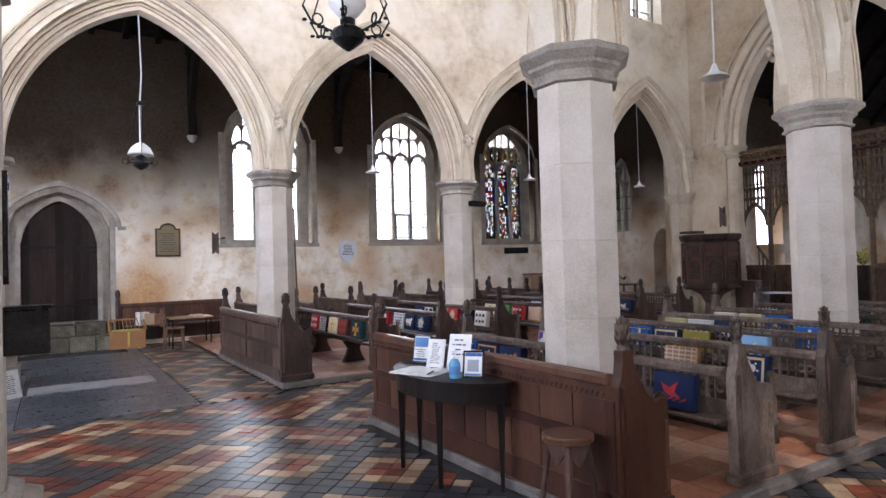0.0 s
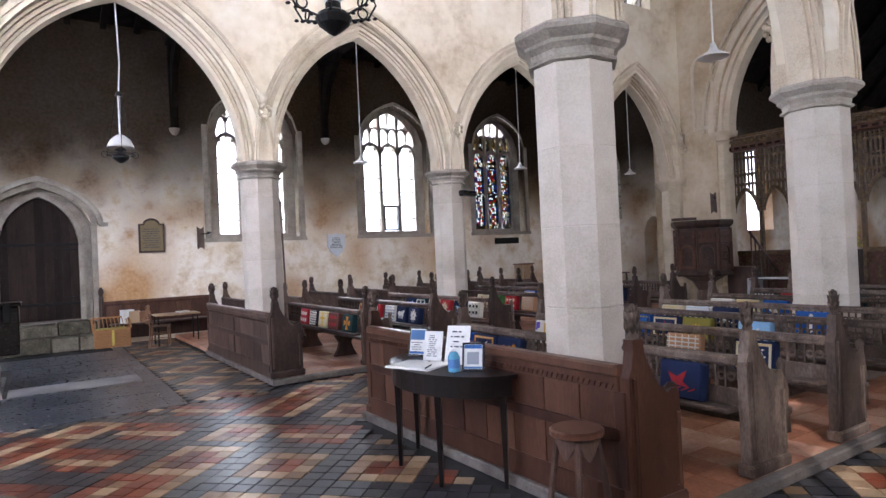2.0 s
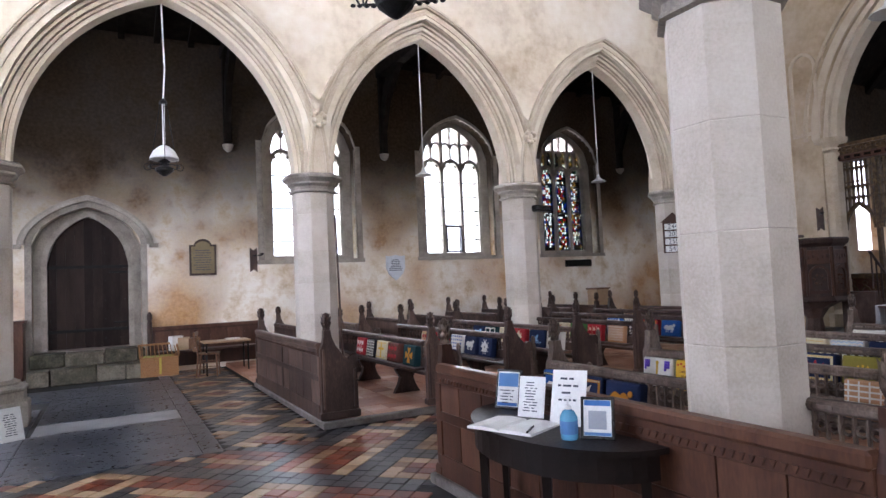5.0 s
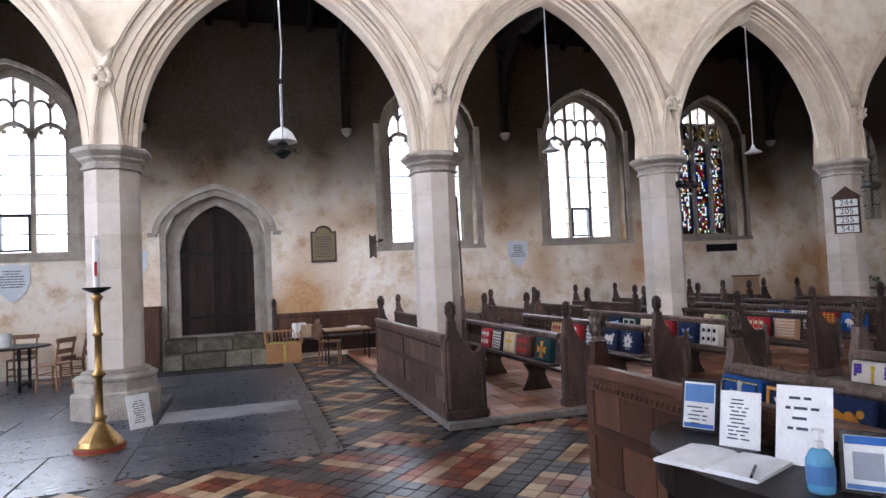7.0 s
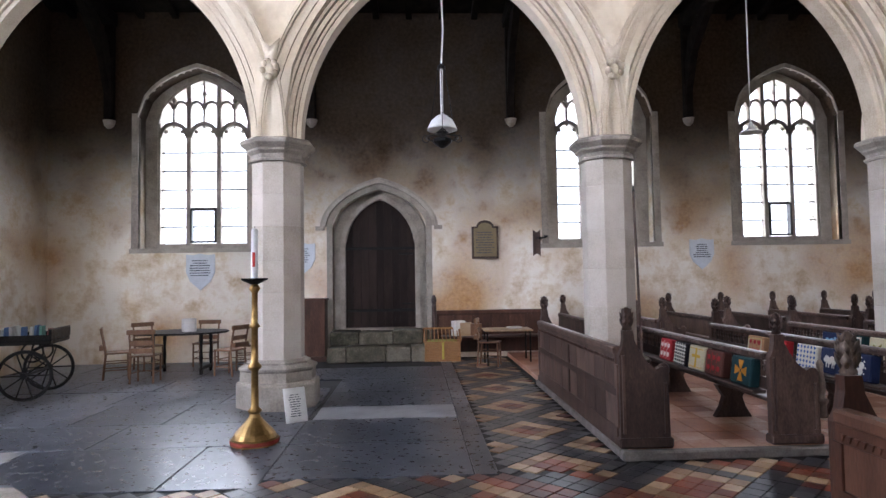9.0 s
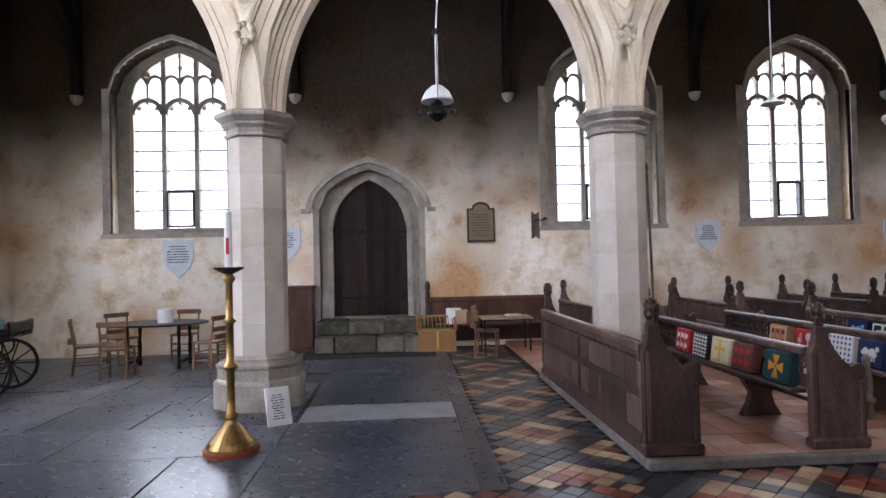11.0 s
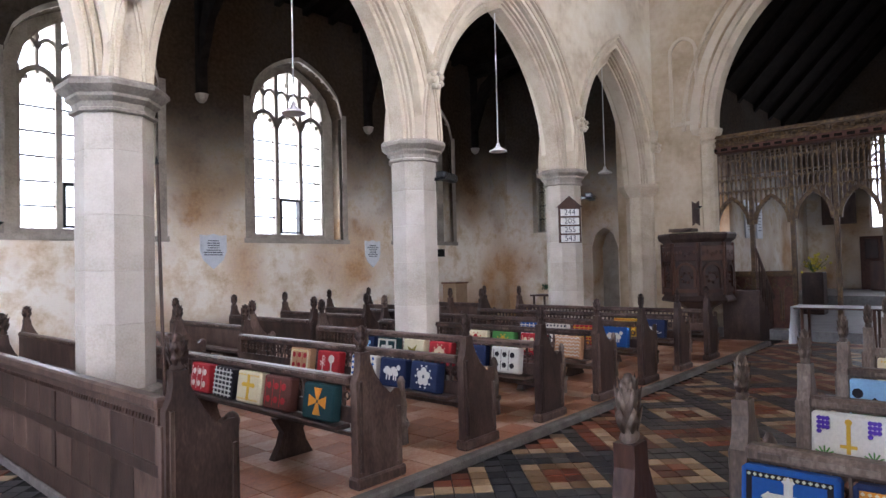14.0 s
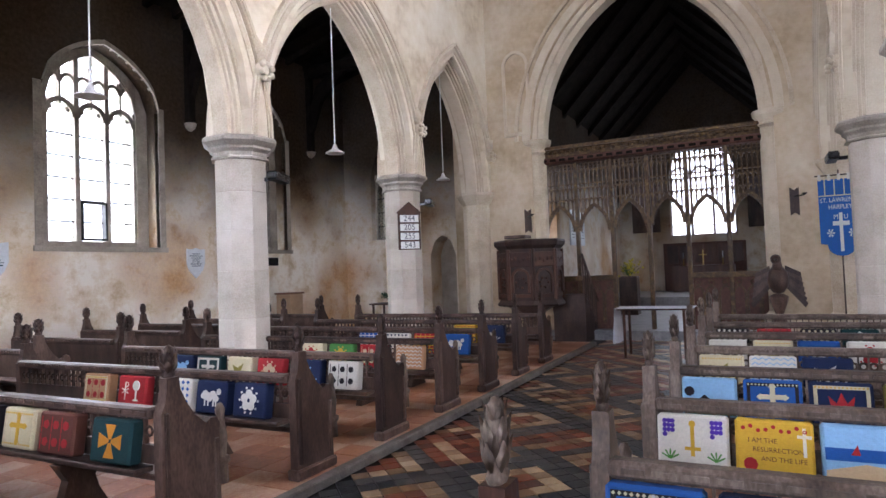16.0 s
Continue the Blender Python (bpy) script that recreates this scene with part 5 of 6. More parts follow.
part("back_hoop", bm, WICKER, ba)
part("liner", box(-0.3, 0.3, -0.2, 0.2, 0.3, 0.405, bevel=0.03), plain("yellow_cloth", (0.36, 0.34, 0.09), 0.9), ba, "yellow cloth lining")
part("strap", box(-0.015, 0.03, -0.262, -0.255, 0.05, 0.38), plain("yellow_strap", (0.55, 0.45, 0.1), 0.8), ba)
dk = thing("school_desk", pose(-0.9, 3.35, 0), "small pale-topped table with dark metal legs", "table")
part("tabletop", box(-0.45, 0.45, -0.3, 0.3, 0.64, 0.67, bevel=0.006), PALE_WOOD, dk)
for x in (-0.4, 0.4):
    for y in (-0.25, 0.25):
        part("leg", rod(bmesh.new(), (x, y, 0), (x, y, 0.64), 0.016), IRON, dk)
copy_thing(c0, pose(-1.25, 3.2, 0, 0, 0, 75))
for i, (x, h, c) in enumerate(((-1.6, 0.14, PALE_WOOD), (-1.4, 0.12, CHAIR_WOOD), (-0.75, 0.03, PAPER), (-1.75, 0.18, PAPER))):
    b = thing("storage_box", pose(x, 4.38 if i != 2 else 3.4, 0.462 if i != 2 else 0.672, 0, 0, 8 * i), "small box of papers on the bench" if i != 2 else "stack of white papers on the table", "box")
    part("body", box(-0.12, 0.12, -0.09, 0.09, 0, h + (0.12 if i != 2 else 0), bevel=0.004), c, b)

# octagonal stone steps at the west end of the nave
fst = thing("stone_steps", pose(-6.0, -4.85, 0), "worn octagonal grey stone steps on the nave floor", "steps")
part("lower_step", lathe(bmesh.new(), [(1.22, 0), (1.22, 0.15), (1.19, 0.17)], 8, turn=math.pi / 8), STONE_GREY, fst)
part("upper_step", lathe(bmesh.new(), [(0.86, 0.168), (0.86, 0.33), (0.83, 0.35)], 8, turn=math.pi / 8), STONE_GREY, fst)

# fittings on the south-west pillar
pb = thing("collection_box", pose(-3.62, -7.6, 1.29), "black wooden collection box fixed to the pillar", "box")
part("body", box(-0.125, 0.085, -0.09, 0.09, 0.0, 0.235, bevel=0.006), BLACK, pb)
part("lid", box(-0.125, 0.095, -0.1, 0.1, 0.235, 0.255, bevel=0.005), BLACK, pb)
part("hasp", box(0.02, 0.05, -0.106, -0.098, 0.16, 0.25, bevel=0.002), IRON, pb)
ps = thing("notice_rail", pose(-3.73, -7.6, 1.66), "narrow black notice rail fixed upright on the pillar", "rail")
part("strip", box(-0.012, 0.014, -0.05, 0.05, 0.0, 0.6, bevel=0.003), BLACK, ps)
part("clip", box(0.012, 0.02, -0.03, 0.03, 0.5, 0.54, bevel=0.002), IRON, ps)

# pole against the pillar
pl = thing("banner_pole", pose(0.34, -0.38, 0), "slim dark wooden pole standing against the pillar", "pole")
part("shaft", rod(bmesh.new(), (0, 0, 0.07), (-0.04, 0.05, 2.75), 0.017), OAK, pl)
part("tip", rod(bmesh.new(), (-0.04, 0.05, 2.75), (-0.041, 0.051, 2.83), 0.022, 8, 0.005), IRON, pl)


def pillar_speaker(x, y, z, rz):
    s = thing("heater_lamp", pose(x, y, z, 0, 0, rz), "black bracket heater fixed to the pillar", "heater", "pillar heaters")
    part("bracket", box(-0.03, 0.03, -0.16, 0, -0.05, 0.0, bevel=0.005), BLACK, s)
    part("housing", box(-0.26, 0.26, -0.26, -0.12, -0.05, 0.05, bevel=0.02), BLACK, s)
    part("grille", box(-0.24, 0.24, -0.25, -0.13, -0.062, -0.05), IRON, s)


for x in (COLS[2], COLS[3]):
    pillar_speaker(x + 0.1, -0.33, 2.98, 20)
pillar_speaker(COLS[3] - 0.1, ARC_S + 0.34, 3.05, 180)


# ---------------- hassocks ----------------
FAB = {}


def fabric(c):
    if c not in FAB:
        FAB[c] = material("needlepoint", [tuple(v * 0.8 for v in c), c], 60, 0.95, 0.3, fine=220)
    return FAB[c]


NAVY, ROYAL, GREEN, CREAM, RED, ORANGE, WHITEW, GOLD, TAN, OLIVE, SKY, DARK, BROWN = ((0.008, 0.017, 0.055), (0.014, 0.08, 0.28), (0.007, 0.033, 0.036), (0.55, 0.48, 0.31),
    (0.33, 0.02, 0.025), (0.5, 0.2, 0.02), (0.6, 0.57, 0.5), (0.55, 0.33, 0.03), (0.42, 0.23, 0.12), (0.2, 0.17, 0.03), (0.22, 0.4, 0.6), (0.015, 0.012, 0.015), (0.1, 0.035, 0.025))
HW, HH = 0.36, 0.27


def disc(bm, u, z, r, d, n=12, sx=1.0):
    prism(bm, [(u + sx * r * math.cos(2 * math.pi * i / n), z + r * math.sin(2 * math.pi * i / n)) for i in range(n)], -0.052 - d, -0.05)


def hassock(x, y, z, ground, motif, ink, border=None, label="", lean=8, w=HW, words=None, yaw=0.0):
    """A stitched hassock on a ledge, its picture turned to the west (built facing -y, then turned)."""
    h = thing("hassock", pose(x, y, z, 0, 0, -90 + yaw) @ pose(0, 0, 0, -lean), label, "hassock", "needlework hassocks on the pews")
    part("cushion", box(-w / 2, w / 2, -0.05, 0.05, 0, HH, bevel=0.014), fabric(ground), h)
    if border:
        bm = bmesh.new()
        e = 0.022
        for q in ((-w / 2 + e, w / 2 - e, HH - e - 0.022, HH - e), (-w / 2 + e, w / 2 - e, e, e + 0.022), (-w / 2 + e, -w / 2 + e + 0.022, e, HH - e), (w / 2 - e - 0.022, w / 2 - e, e, HH - e)):
            bx(bm, q[0], q[1], -0.0525, -0.05, q[2], q[3])
        part("border", bm, fabric(border), h)
        bm = bmesh.new()
        k = 14
        for i in range(k):
            u = -w / 2 + 0.033 + (w - 0.066) * i / (k - 1)
            for zz in (0.033, HH - 0.033):
                prism(bm, [(u - 0.008, zz), (u, zz - 0.008), (u + 0.008, zz), (u, zz + 0.008)], -0.0545, -0.05)
        part("border_stitch", bm, fabric(CREAM if border != CREAM else GOLD), h)
    bm = bmesh.new()
    c = HH / 2
    if motif == "cross":
        bx(bm, -0.016, 0.016, -0.054, -0.05, c - 0.09, c + 0.09)
        bx(bm, -0.075, 0.075, -0.0545, -0.05, c - 0.0 + 0.005, c + 0.037)
        for u, zz in ((0, c + 0.09), (0, c - 0.09), (-0.075, c + 0.02), (0.075, c + 0.02)):
            prism(bm, [(u - 0.026, zz), (u, zz - 0.022), (u + 0.026, zz), (u, zz + 0.022)], -0.0535, -0.05)
    elif motif == "patee":
        for k in range(4):
            t = k * math.pi / 2
            pts = [(0.012, -0.01), (0.1, -0.045), (0.1, 0.045), (0.012, 0.01)]
            prism(bm, [(a * math.cos(t) - b * math.sin(t), c + a * math.sin(t) + b * math.cos(t)) for a, b in pts], -0.054, -0.05)
    elif motif == "rose":
        for k in range(5):
            t = math.pi / 2 + 2 * math.pi * k / 5
            disc(bm, 0.05 * math.cos(t), c + 0.05 * math.sin(t), 0.036, 0.003, 10)
        for k in range(10):
            t = 2 * math.pi * k / 10
            disc(bm, 0.1 * math.cos(t), c + 0.1 * math.sin(t), 0.01, 0.002, 6)
    elif motif == "beast":
        r = random.Random(int(y * 100))
        for k in range(9):
            disc(bm, -0.08 + 0.018 * k, c + 0.02 * math.sin(k * 1.3) + 0.01, 0.026, 0.002 + 0.0003 * k, 8, 1.3)
        for u in (-0.07, -0.03, 0.03, 0.06):
            bx(bm, u, u + 0.014, -0.053, -0.05, c - 0.07, c)
        disc(bm, 0.095, c + 0.05, 0.026, 0.003, 8)
    elif motif == "bird":
        prism(bm, [(-0.1, c + 0.05), (-0.02, c + 0.02), (0.06, c + 0.07), (0.03, c - 0.01), (0.09, c - 0.05), (-0.01, c - 0.04), (-0.06, c - 0.02)], -0.054, -0.05)
        for k in range(4):
            u = -0.1 + 0.06 * k
            prism(bm, [(u, c - 0.07), (u + 0.05, c - 0.045), (u + 0.055, c - 0.055), (u, c - 0.08)], -0.053, -0.05)
    elif motif == "stripes":
        for k in range(6):
            bx(bm, -w / 2 + 0.01, w / 2 - 0.01, -0.0525, -0.05, 0.025 + k * 0.04, 0.037 + k * 0.04)
        for k in range(5):
            bx(bm, -w / 2 + 0.03 + k * 0.07, -w / 2 + 0.04 + k * 0.07, -0.053, -0.05, 0.01, HH - 0.01)
    elif motif == "squares":
        for i in range(3):
            for j in range(2):
                u, zz = -0.1 + 0.1 * i, c - 0.055 + 0.11 * j
                disc(bm, u, zz, 0.03, 0.002 + 0.0005 * i, 5 + i)
                for q in ((u - 0.048, u - 0.042),):
                    bx(bm, *q, -0.052, -0.05, zz - 0.05, zz + 0.05)
    elif motif == "waves":
        for k in range(6):
            for i in range(6):
                u, zz = -w / 2 + 0.02 + i * 0.055, 0.03 + 0.04 * k
                prism(bm, [(u, zz), (u + 0.027, zz + 0.02), (u + 0.055, zz), (u + 0.055, zz + 0.01), (u + 0.027, zz + 0.03), (u, zz + 0.01)], -0.0525, -0.05)
    elif motif == "chalice":
        disc(bm, 0.06, c + 0.05, 0.045, 0.003, 12)
        bx(bm, 0.052, 0.068, -0.053, -0.05, c - 0.07, c + 0.02)
        bx(bm, 0.03, 0.09, -0.053, -0.05, c - 0.085, c - 0.07)
        bx(bm, -0.085, -0.075, -0.053, -0.05, c - 0.08, c + 0.08)
        ring_bar(bm, (-0.065, -0.051, c + 0.055), 0.02, 0.004, 12, "y", 4)
        for s in (-1, 1):
            rod(bm, (-0.08 - 0.04, -0.051, c - 0.02 * s - 0.0), (-0.08 + 0.04, -0.051, c + 0.02 * s), 0.005, 4)
    elif motif == "diamonds":
        for i in range(6):
            for j in range(5):
                u, zz = -w / 2 + 0.035 + i * 0.058, 0.03 + 0.053 * j
                prism(bm, [(u - 0.018, zz), (u, zz - 0.018), (u + 0.018, zz), (u, zz + 0.018)], -0.0525, -0.05)
    elif motif == "crown":
        prism(bm, [(-0.06, c - 0.04), (0.06, c - 0.04), (0.075, c + 0.05), (0.03, c + 0.0), (0, c + 0.07), (-0.03, c + 0.0), (-0.075, c + 0.05)], -0.054, -0.05)
    elif motif == "flame":
        for k in range(7):
            t = math.pi * (k + 0.5) / 7
            prism(bm, [(0.02 * math.cos(t), c - 0.04), (0.1 * math.cos(t - 0.1), c - 0.04 + 0.1 * math.sin(t - 0.1)), (0.1 * math.cos(t + 0.1), c - 0.04 + 0.1 * math.sin(t + 0.1))], -0.0525 - 0.0003 * k, -0.05)
    elif motif == "grapes":
        bx(bm, -0.01, 0.01, -0.054, -0.05, c - 0.08, c + 0.09)
        bx(bm, -0.04, 0.04, -0.0545, -0.05, c - 0.05, c - 0.032)
        disc(bm, 0, c + 0.09, 0.018, 0.003, 8)
        gb, lb = bmesh.new(), bmesh.new()
        for s in (-1, 1):
            for k in range(10):
                disc(gb, s * 0.12 + 0.02 * ((k % 3) - 1), c + 0.1 - 0.024 * (k // 3), 0.013, 0.003 + 0.0003 * k, 7)
            for k in range(5):
                t = math.pi * (k + 1) / 6
                rod(lb, (s * 0.115, -0.052, c - 0.1), (s * 0.115 + 0.05 * math.cos(t), -0.052, c - 0.1 + 0.05 * math.sin(t)), 0.004, 4)
        part("grapes", gb, fabric((0.08, 0.035, 0.3)), h, "purple grapes")
        part("leaves", lb, fabric((0.08, 0.25, 0.05)), h, "green leaves")
    elif motif == "landscape":
        bx(bm, -w / 2 + 0.012, w / 2 - 0.012, -0.0525, -0.05, 0.012, 0.1)
        gb = prism(bmesh.new(), [(-0.08, 0.05), (0.02, 0.05), (0.02, 0.11), (-0.03, 0.15), (-0.08, 0.11)], -0.0545, -0.05)
        disc(gb, -0.13, 0.17, 0.035, 0.002, 9)
        part("scene_shapes", gb, fabric(DARK), h)
    elif motif == "seaside":
        bx(bm, -w / 2 + 0.012, w / 2 - 0.012, -0.0525, -0.05, 0.1, 0.16)
        gb = prism(bmesh.new(), [(-w / 2 + 0.012, 0.012), (w / 2 - 0.012, 0.012), (w / 2 - 0.012, 0.07), (0.0, 0.09), (-w / 2 + 0.012, 0.05)], -0.053, -0.05)
        part("sand", gb, fabric((0.5, 0.36, 0.2)), h)
        part("sail", prism(bmesh.new(), [(-0.06, 0.13), (-0.02, 0.13), (-0.03, 0.18)], -0.055, -0.05), fabric(RED), h, "small red sail")
    if len(bm.verts):
        part("motif", bm, fabric(ink), h)
    else:
        bm.free()
    if words:
        for i, t in enumerate(words):
            lettering("lettering", t, 0.033, fabric(BROWN), h, pose(-0.12 + 0.02 * i, -0.0515, 0.165 - 0.045 * i, 90), "LEFT")
        fb = bmesh.new()
        for k in range(9):
            disc(fb, -0.14 + 0.035 * k, 0.225 + 0.012 * math.sin(k * 2), 0.011, 0.002, 7)
        disc(fb, -0.11, 0.045, 0.034, 0.003, 9)
        part("stitched_flowers", fb, fabric(RED), h, "red stitched flowers")
        cb = box(0.13, 0.145, -0.054, -0.05, 0.1, 0.24)
        bx(cb, 0.105, 0.17, -0.0545, -0.05, 0.19, 0.205)
        part("white_cross", cb, fabric(WHITEW), h, "white cross")
    return h


LZ = 0.558
ROWSPEC = [
    (N_ROWS[0], [(-2.45, GREEN, "patee", ORANGE, None, "dark green hassock with a golden cross"), (-2.88 + 0.98, BROWN, "squares", RED, None, "brown patterned hassock"),
                 (-1.48, CREAM, "cross", GOLD, CREAM, "cream hassock with a gold cross"), (-1.05, DARK, "stripes", WHITEW, None, "dark tartan hassock with pale stripes"), (-0.62, RED, "squares", WHITEW, None, "red hassock with white squares")]),
    (N_ROWS[1], [(-2.4, NAVY, "rose", WHITEW, None, "navy hassock with a white rose"), (-1.98, NAVY, "beast", WHITEW, None, "navy hassock with a pale beast"), (-1.56, WHITEW, "diamonds", ROYAL, None, "white hassock with blue diamonds"),
                 (-1.0, RED, "chalice", WHITEW, None, "red hassock with a chalice"), (-0.5, TAN, "squares", RED, CREAM, "tan hassock with stitched flower panels")]),
    (N_ROWS[2], [(-2.42, WHITEW, "squares", DARK, None, "white hassock with dark emblems"), (-1.98, NAVY, "bird", SKY, None, "navy hassock with a pale bird"), (-1.5, RED, "rose", CREAM, None, "red hassock with a pale emblem"),
                 (-1.08, CREAM, "bird", OLIVE, None, "cream hassock with crossed sprigs"), (-0.62, GREEN, "cross", WHITEW, WHITEW, "dark green hassock with a white cross"), (-0.2, NAVY, "beast", SKY, None, "navy hassock with a pale beast")]),
    (N_ROWS[3], [(-2.45, TAN, "waves", WHITEW, None, "tan hassock with white zigzags"), (-1.95, RED, "squares", CREAM, None, "red hassock with pale squares"), (-1.5, (0.06, 0.2, 0.05), "rose", GOLD, None, "green hassock with yellow sprigs"), (-1.05, CREAM, "rose", RED, None, "cream hassock with a red flower")]),
    (N_ROWS[4], [(-2.45, ROYAL, "beast", WHITEW, None, "blue hassock with a white lamb"), (-2.0, RED, "stripes", GOLD, None, "red striped hassock"), (-1.55, WHITEW, "diamonds", NAVY, None, "white hassock with navy diamonds"), (-1.1, ROYAL, "stripes", WHITEW, None, "blue hassock with white stripes")]),
    (N_ROWS[5], [(-2.45, NAVY, "bird", WHITEW, None, "navy hassock with a white owl"), (-2.0, GOLD, "waves", RED, None, "yellow patterned hassock")]),
]
for x, items in ROWSPEC:
    for y, g, mo, ink, bo, lb in items:
        hassock(x - 0.07, y - 0.05, LZ, g, mo, ink, bo, lb + (" on the pew ledge" if len(lb.split()) < 8 else ""), yaw=random.uniform(-3, 3))
SOUTH = [
    (S_ROWS[0], [(-5.86, ROYAL, "cross", WHITEW, DARK, "blue hassock with a white cross and checked border", None), (-6.26, NAVY, "bird", WHITEW, ORANGE, "navy hassock with birds and an orange key border", None),
                 (-6.66, NAVY, "beast", ORANGE, None, "navy hassock with orange beasts", None), (-8.75, NAVY, "bird", RED, None, "navy hassock with red birds on a branch", None), (-7.9, NAVY, "rose", SKY, None, "navy hassock with a pale emblem", None)]),
    (S_ROWS[1], [(-5.88, WHITEW, "grapes", GOLD, None, "white hassock with purple grapes and a gold cross", None), (-6.27, GOLD, "", RED, None, "golden hassock with stitched words and flowers", ("I AM THE", "RESURRECTION", "  AND THE LIFE")),
                 (-6.66, SKY, "seaside", ROYAL, None, "pale hassock with a seaside picture", None), (-7.9, TAN, "stripes", WHITEW, None, "striped tan hassock", None), (-8.6, NAVY, "rose", WHITEW, CREAM, "navy hassock with a white flower and cream border", None)]),
    (S_ROWS[2], [(-5.88, SKY, "landscape", (0.06, 0.12, 0.06), None, "pale blue hassock with a landscape picture", None), (-6.28, ROYAL, "cross", CREAM, DARK, "blue hassock with a cream cross and checked border", None),
                 (-6.68, NAVY, "crown", RED, CREAM, "navy hassock with a red crown", None), (-7.1, OLIVE, "flame", GOLD, None, "olive hassock with a golden flame", None), (-7.9, SKY, "bird", WHITEW, None, "pale blue hassock with a white bird", None)]),
    (S_ROWS[3], [(-5.9, CREAM, "bird", OLIVE, CREAM, "cream hassock with a stitched sprig", None), (-6.3, WHITEW, "waves", SKY, None, "white hassock with blue waves", None), (-6.7, NAVY, "bird", WHITEW, None, "navy hassock with white birds", None), (-7.9, ROYAL, "cross", WHITEW, None, "blue hassock with a white cross", None)]),
    (S_ROWS[4], [(-5.9, WHITEW, "beast", DARK, None, "white hassock with black patches", None), (-6.32, CREAM, "bird", OLIVE, CREAM, "cream hassock with flowers", None), (-6.72, ROYAL, "bird", WHITEW, None, "blue hassock with white doves", None), (-7.14, WHITEW, "rose", RED, None, "white hassock with a red poppy", None)]),
    (S_ROWS[5], [(-5.9, DARK, "diamonds", WHITEW, None, "black and white patterned hassock", None), (-6.35, RED, "stripes", BROWN, None, "dark red hassock", None), (-6.8, DARK, "diamonds", CREAM, None, "dark hassock with pale lozenges", None), (-7.2, GREEN, "cross", WHITEW, None, "green hassock with white trim", None)]),
]
for x, items in SOUTH:
    for y, g, mo, ink, bo, lb, wd in items:
        hassock(x - 0.07, (y + 0.14 if y > -7.5 else y + 0.25), LZ, g, mo, ink, bo, lb + (" on the pew ledge" if len(lb.split()) < 8 else ""), words=wd, yaw=random.uniform(-2, 2))

# ---------------- hymn board ----------------
hb = thing("hymn_board", pose(COLS[3] - 0.26, -0.28, 2.08, 0, 0, -42), "wooden hymn board with a gable and white number cards", "hymn board")
part("back", prism(bmesh.new(), [(-0.22, 0), (0.22, 0), (0.22, 0.68), (0.26, 0.68), (0, 0.9), (-0.26, 0.68), (-0.22, 0.68)], -0.03, 0.0), OAK_RED, hb)
for i, t in enumerate(("244", "205", "255", "543")):
    z = 0.58 - 0.165 * i
    part("card", box(-0.18, 0.18, -0.035, -0.03, z - 0.065, z + 0.065), PAPER, hb)
    lettering("number", t, 0.15, INK, hb, pose(0, -0.0365, z, 90))

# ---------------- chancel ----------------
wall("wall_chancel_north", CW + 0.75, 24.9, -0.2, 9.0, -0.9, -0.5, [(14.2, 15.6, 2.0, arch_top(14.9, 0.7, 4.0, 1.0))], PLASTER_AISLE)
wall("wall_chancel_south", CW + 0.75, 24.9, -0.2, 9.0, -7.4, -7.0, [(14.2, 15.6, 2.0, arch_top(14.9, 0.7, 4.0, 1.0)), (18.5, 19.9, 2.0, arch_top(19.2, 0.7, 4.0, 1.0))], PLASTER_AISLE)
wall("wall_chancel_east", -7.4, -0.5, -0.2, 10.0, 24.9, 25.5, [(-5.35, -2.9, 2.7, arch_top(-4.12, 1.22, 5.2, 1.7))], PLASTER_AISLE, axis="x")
church_window("window_east", -4.12, 1.22, 25.1, 2.7, 5.4, 1.4, axis="x", hopper=False)
window_lamp(14.9, -7.7, 3.5, 1.4, 3.0, 10, (0, 1, -0.1))
window_lamp(14.9, -0.2, 3.5, 1.4, 3.0, 10, (0, -1, -0.1))
window_lamp(19.2, -7.7, 3.5, 1.4, 3.0, 8, (0, 1, -0.1))
bm = box(CW, 25, -7.0, -0.9, -0.1, 0.2)
bx(bm, 20, 25, -7.0, -0.9, 0.2, 0.5)
tagged(link("floor_chancel", bm, PAVING_LIGHT), kind="structure")

scr = thing("chancel_screen", pose(CW + 0.42, 0, 0.2), "carved oak chancel screen with gilded tracery and a vine cornice", "screen")
Y0, Y1 = CC - CHW + 0.12, CC + CHW - 0.12
SH = 4.22
posts = [Y0 + (Y1 - Y0) * i / 6 for i in range(7)]
for y in posts:
    part("post", box(-0.06, 0.06, y - 0.045, y + 0.045, 0, SH - 0.35, bevel=0.012), GILT, scr)
part("cornice", box(-0.2, 0.2, Y0 - 0.05, Y1 + 0.05, SH - 0.35, SH - 0.2, bevel=0.03), SCREEN_RED, scr, "faded red cornice")
for i in range(22):
    y = Y0 + (Y1 - Y0) * (i + 0.5) / 22
    part("cornice_block", box(-0.215, -0.198, y - 0.07, y + 0.07, SH - 0.31, SH - 0.25, bevel=0.004), ROOF_WOOD, scr, "dark sunk cornice block")
bm = bmesh.new()
for i in range(46):
    y = Y0 + (Y1 - Y0) * (i + 0.5) / 46
    blob(bm, (-0.2, y, SH - 0.1 + 0.025 * math.sin(i * 1.9)), 0.06, 6, (0.6, 1, 0.8))
bx(bm, -0.15, 0.15, Y0 - 0.05, Y1 + 0.05, SH - 0.2, SH - 0.02)
bx(bm, -0.22, 0.22, Y0 - 0.05, Y1 + 0.05, SH - 0.02, SH + 0.05)
part("vine_frieze", bm, GILT, scr, "carved vine frieze")
part("middle_rail", box(-0.07, 0.07, Y0, posts[2], 1.1, 1.22, bevel=0.01), GILT, scr)
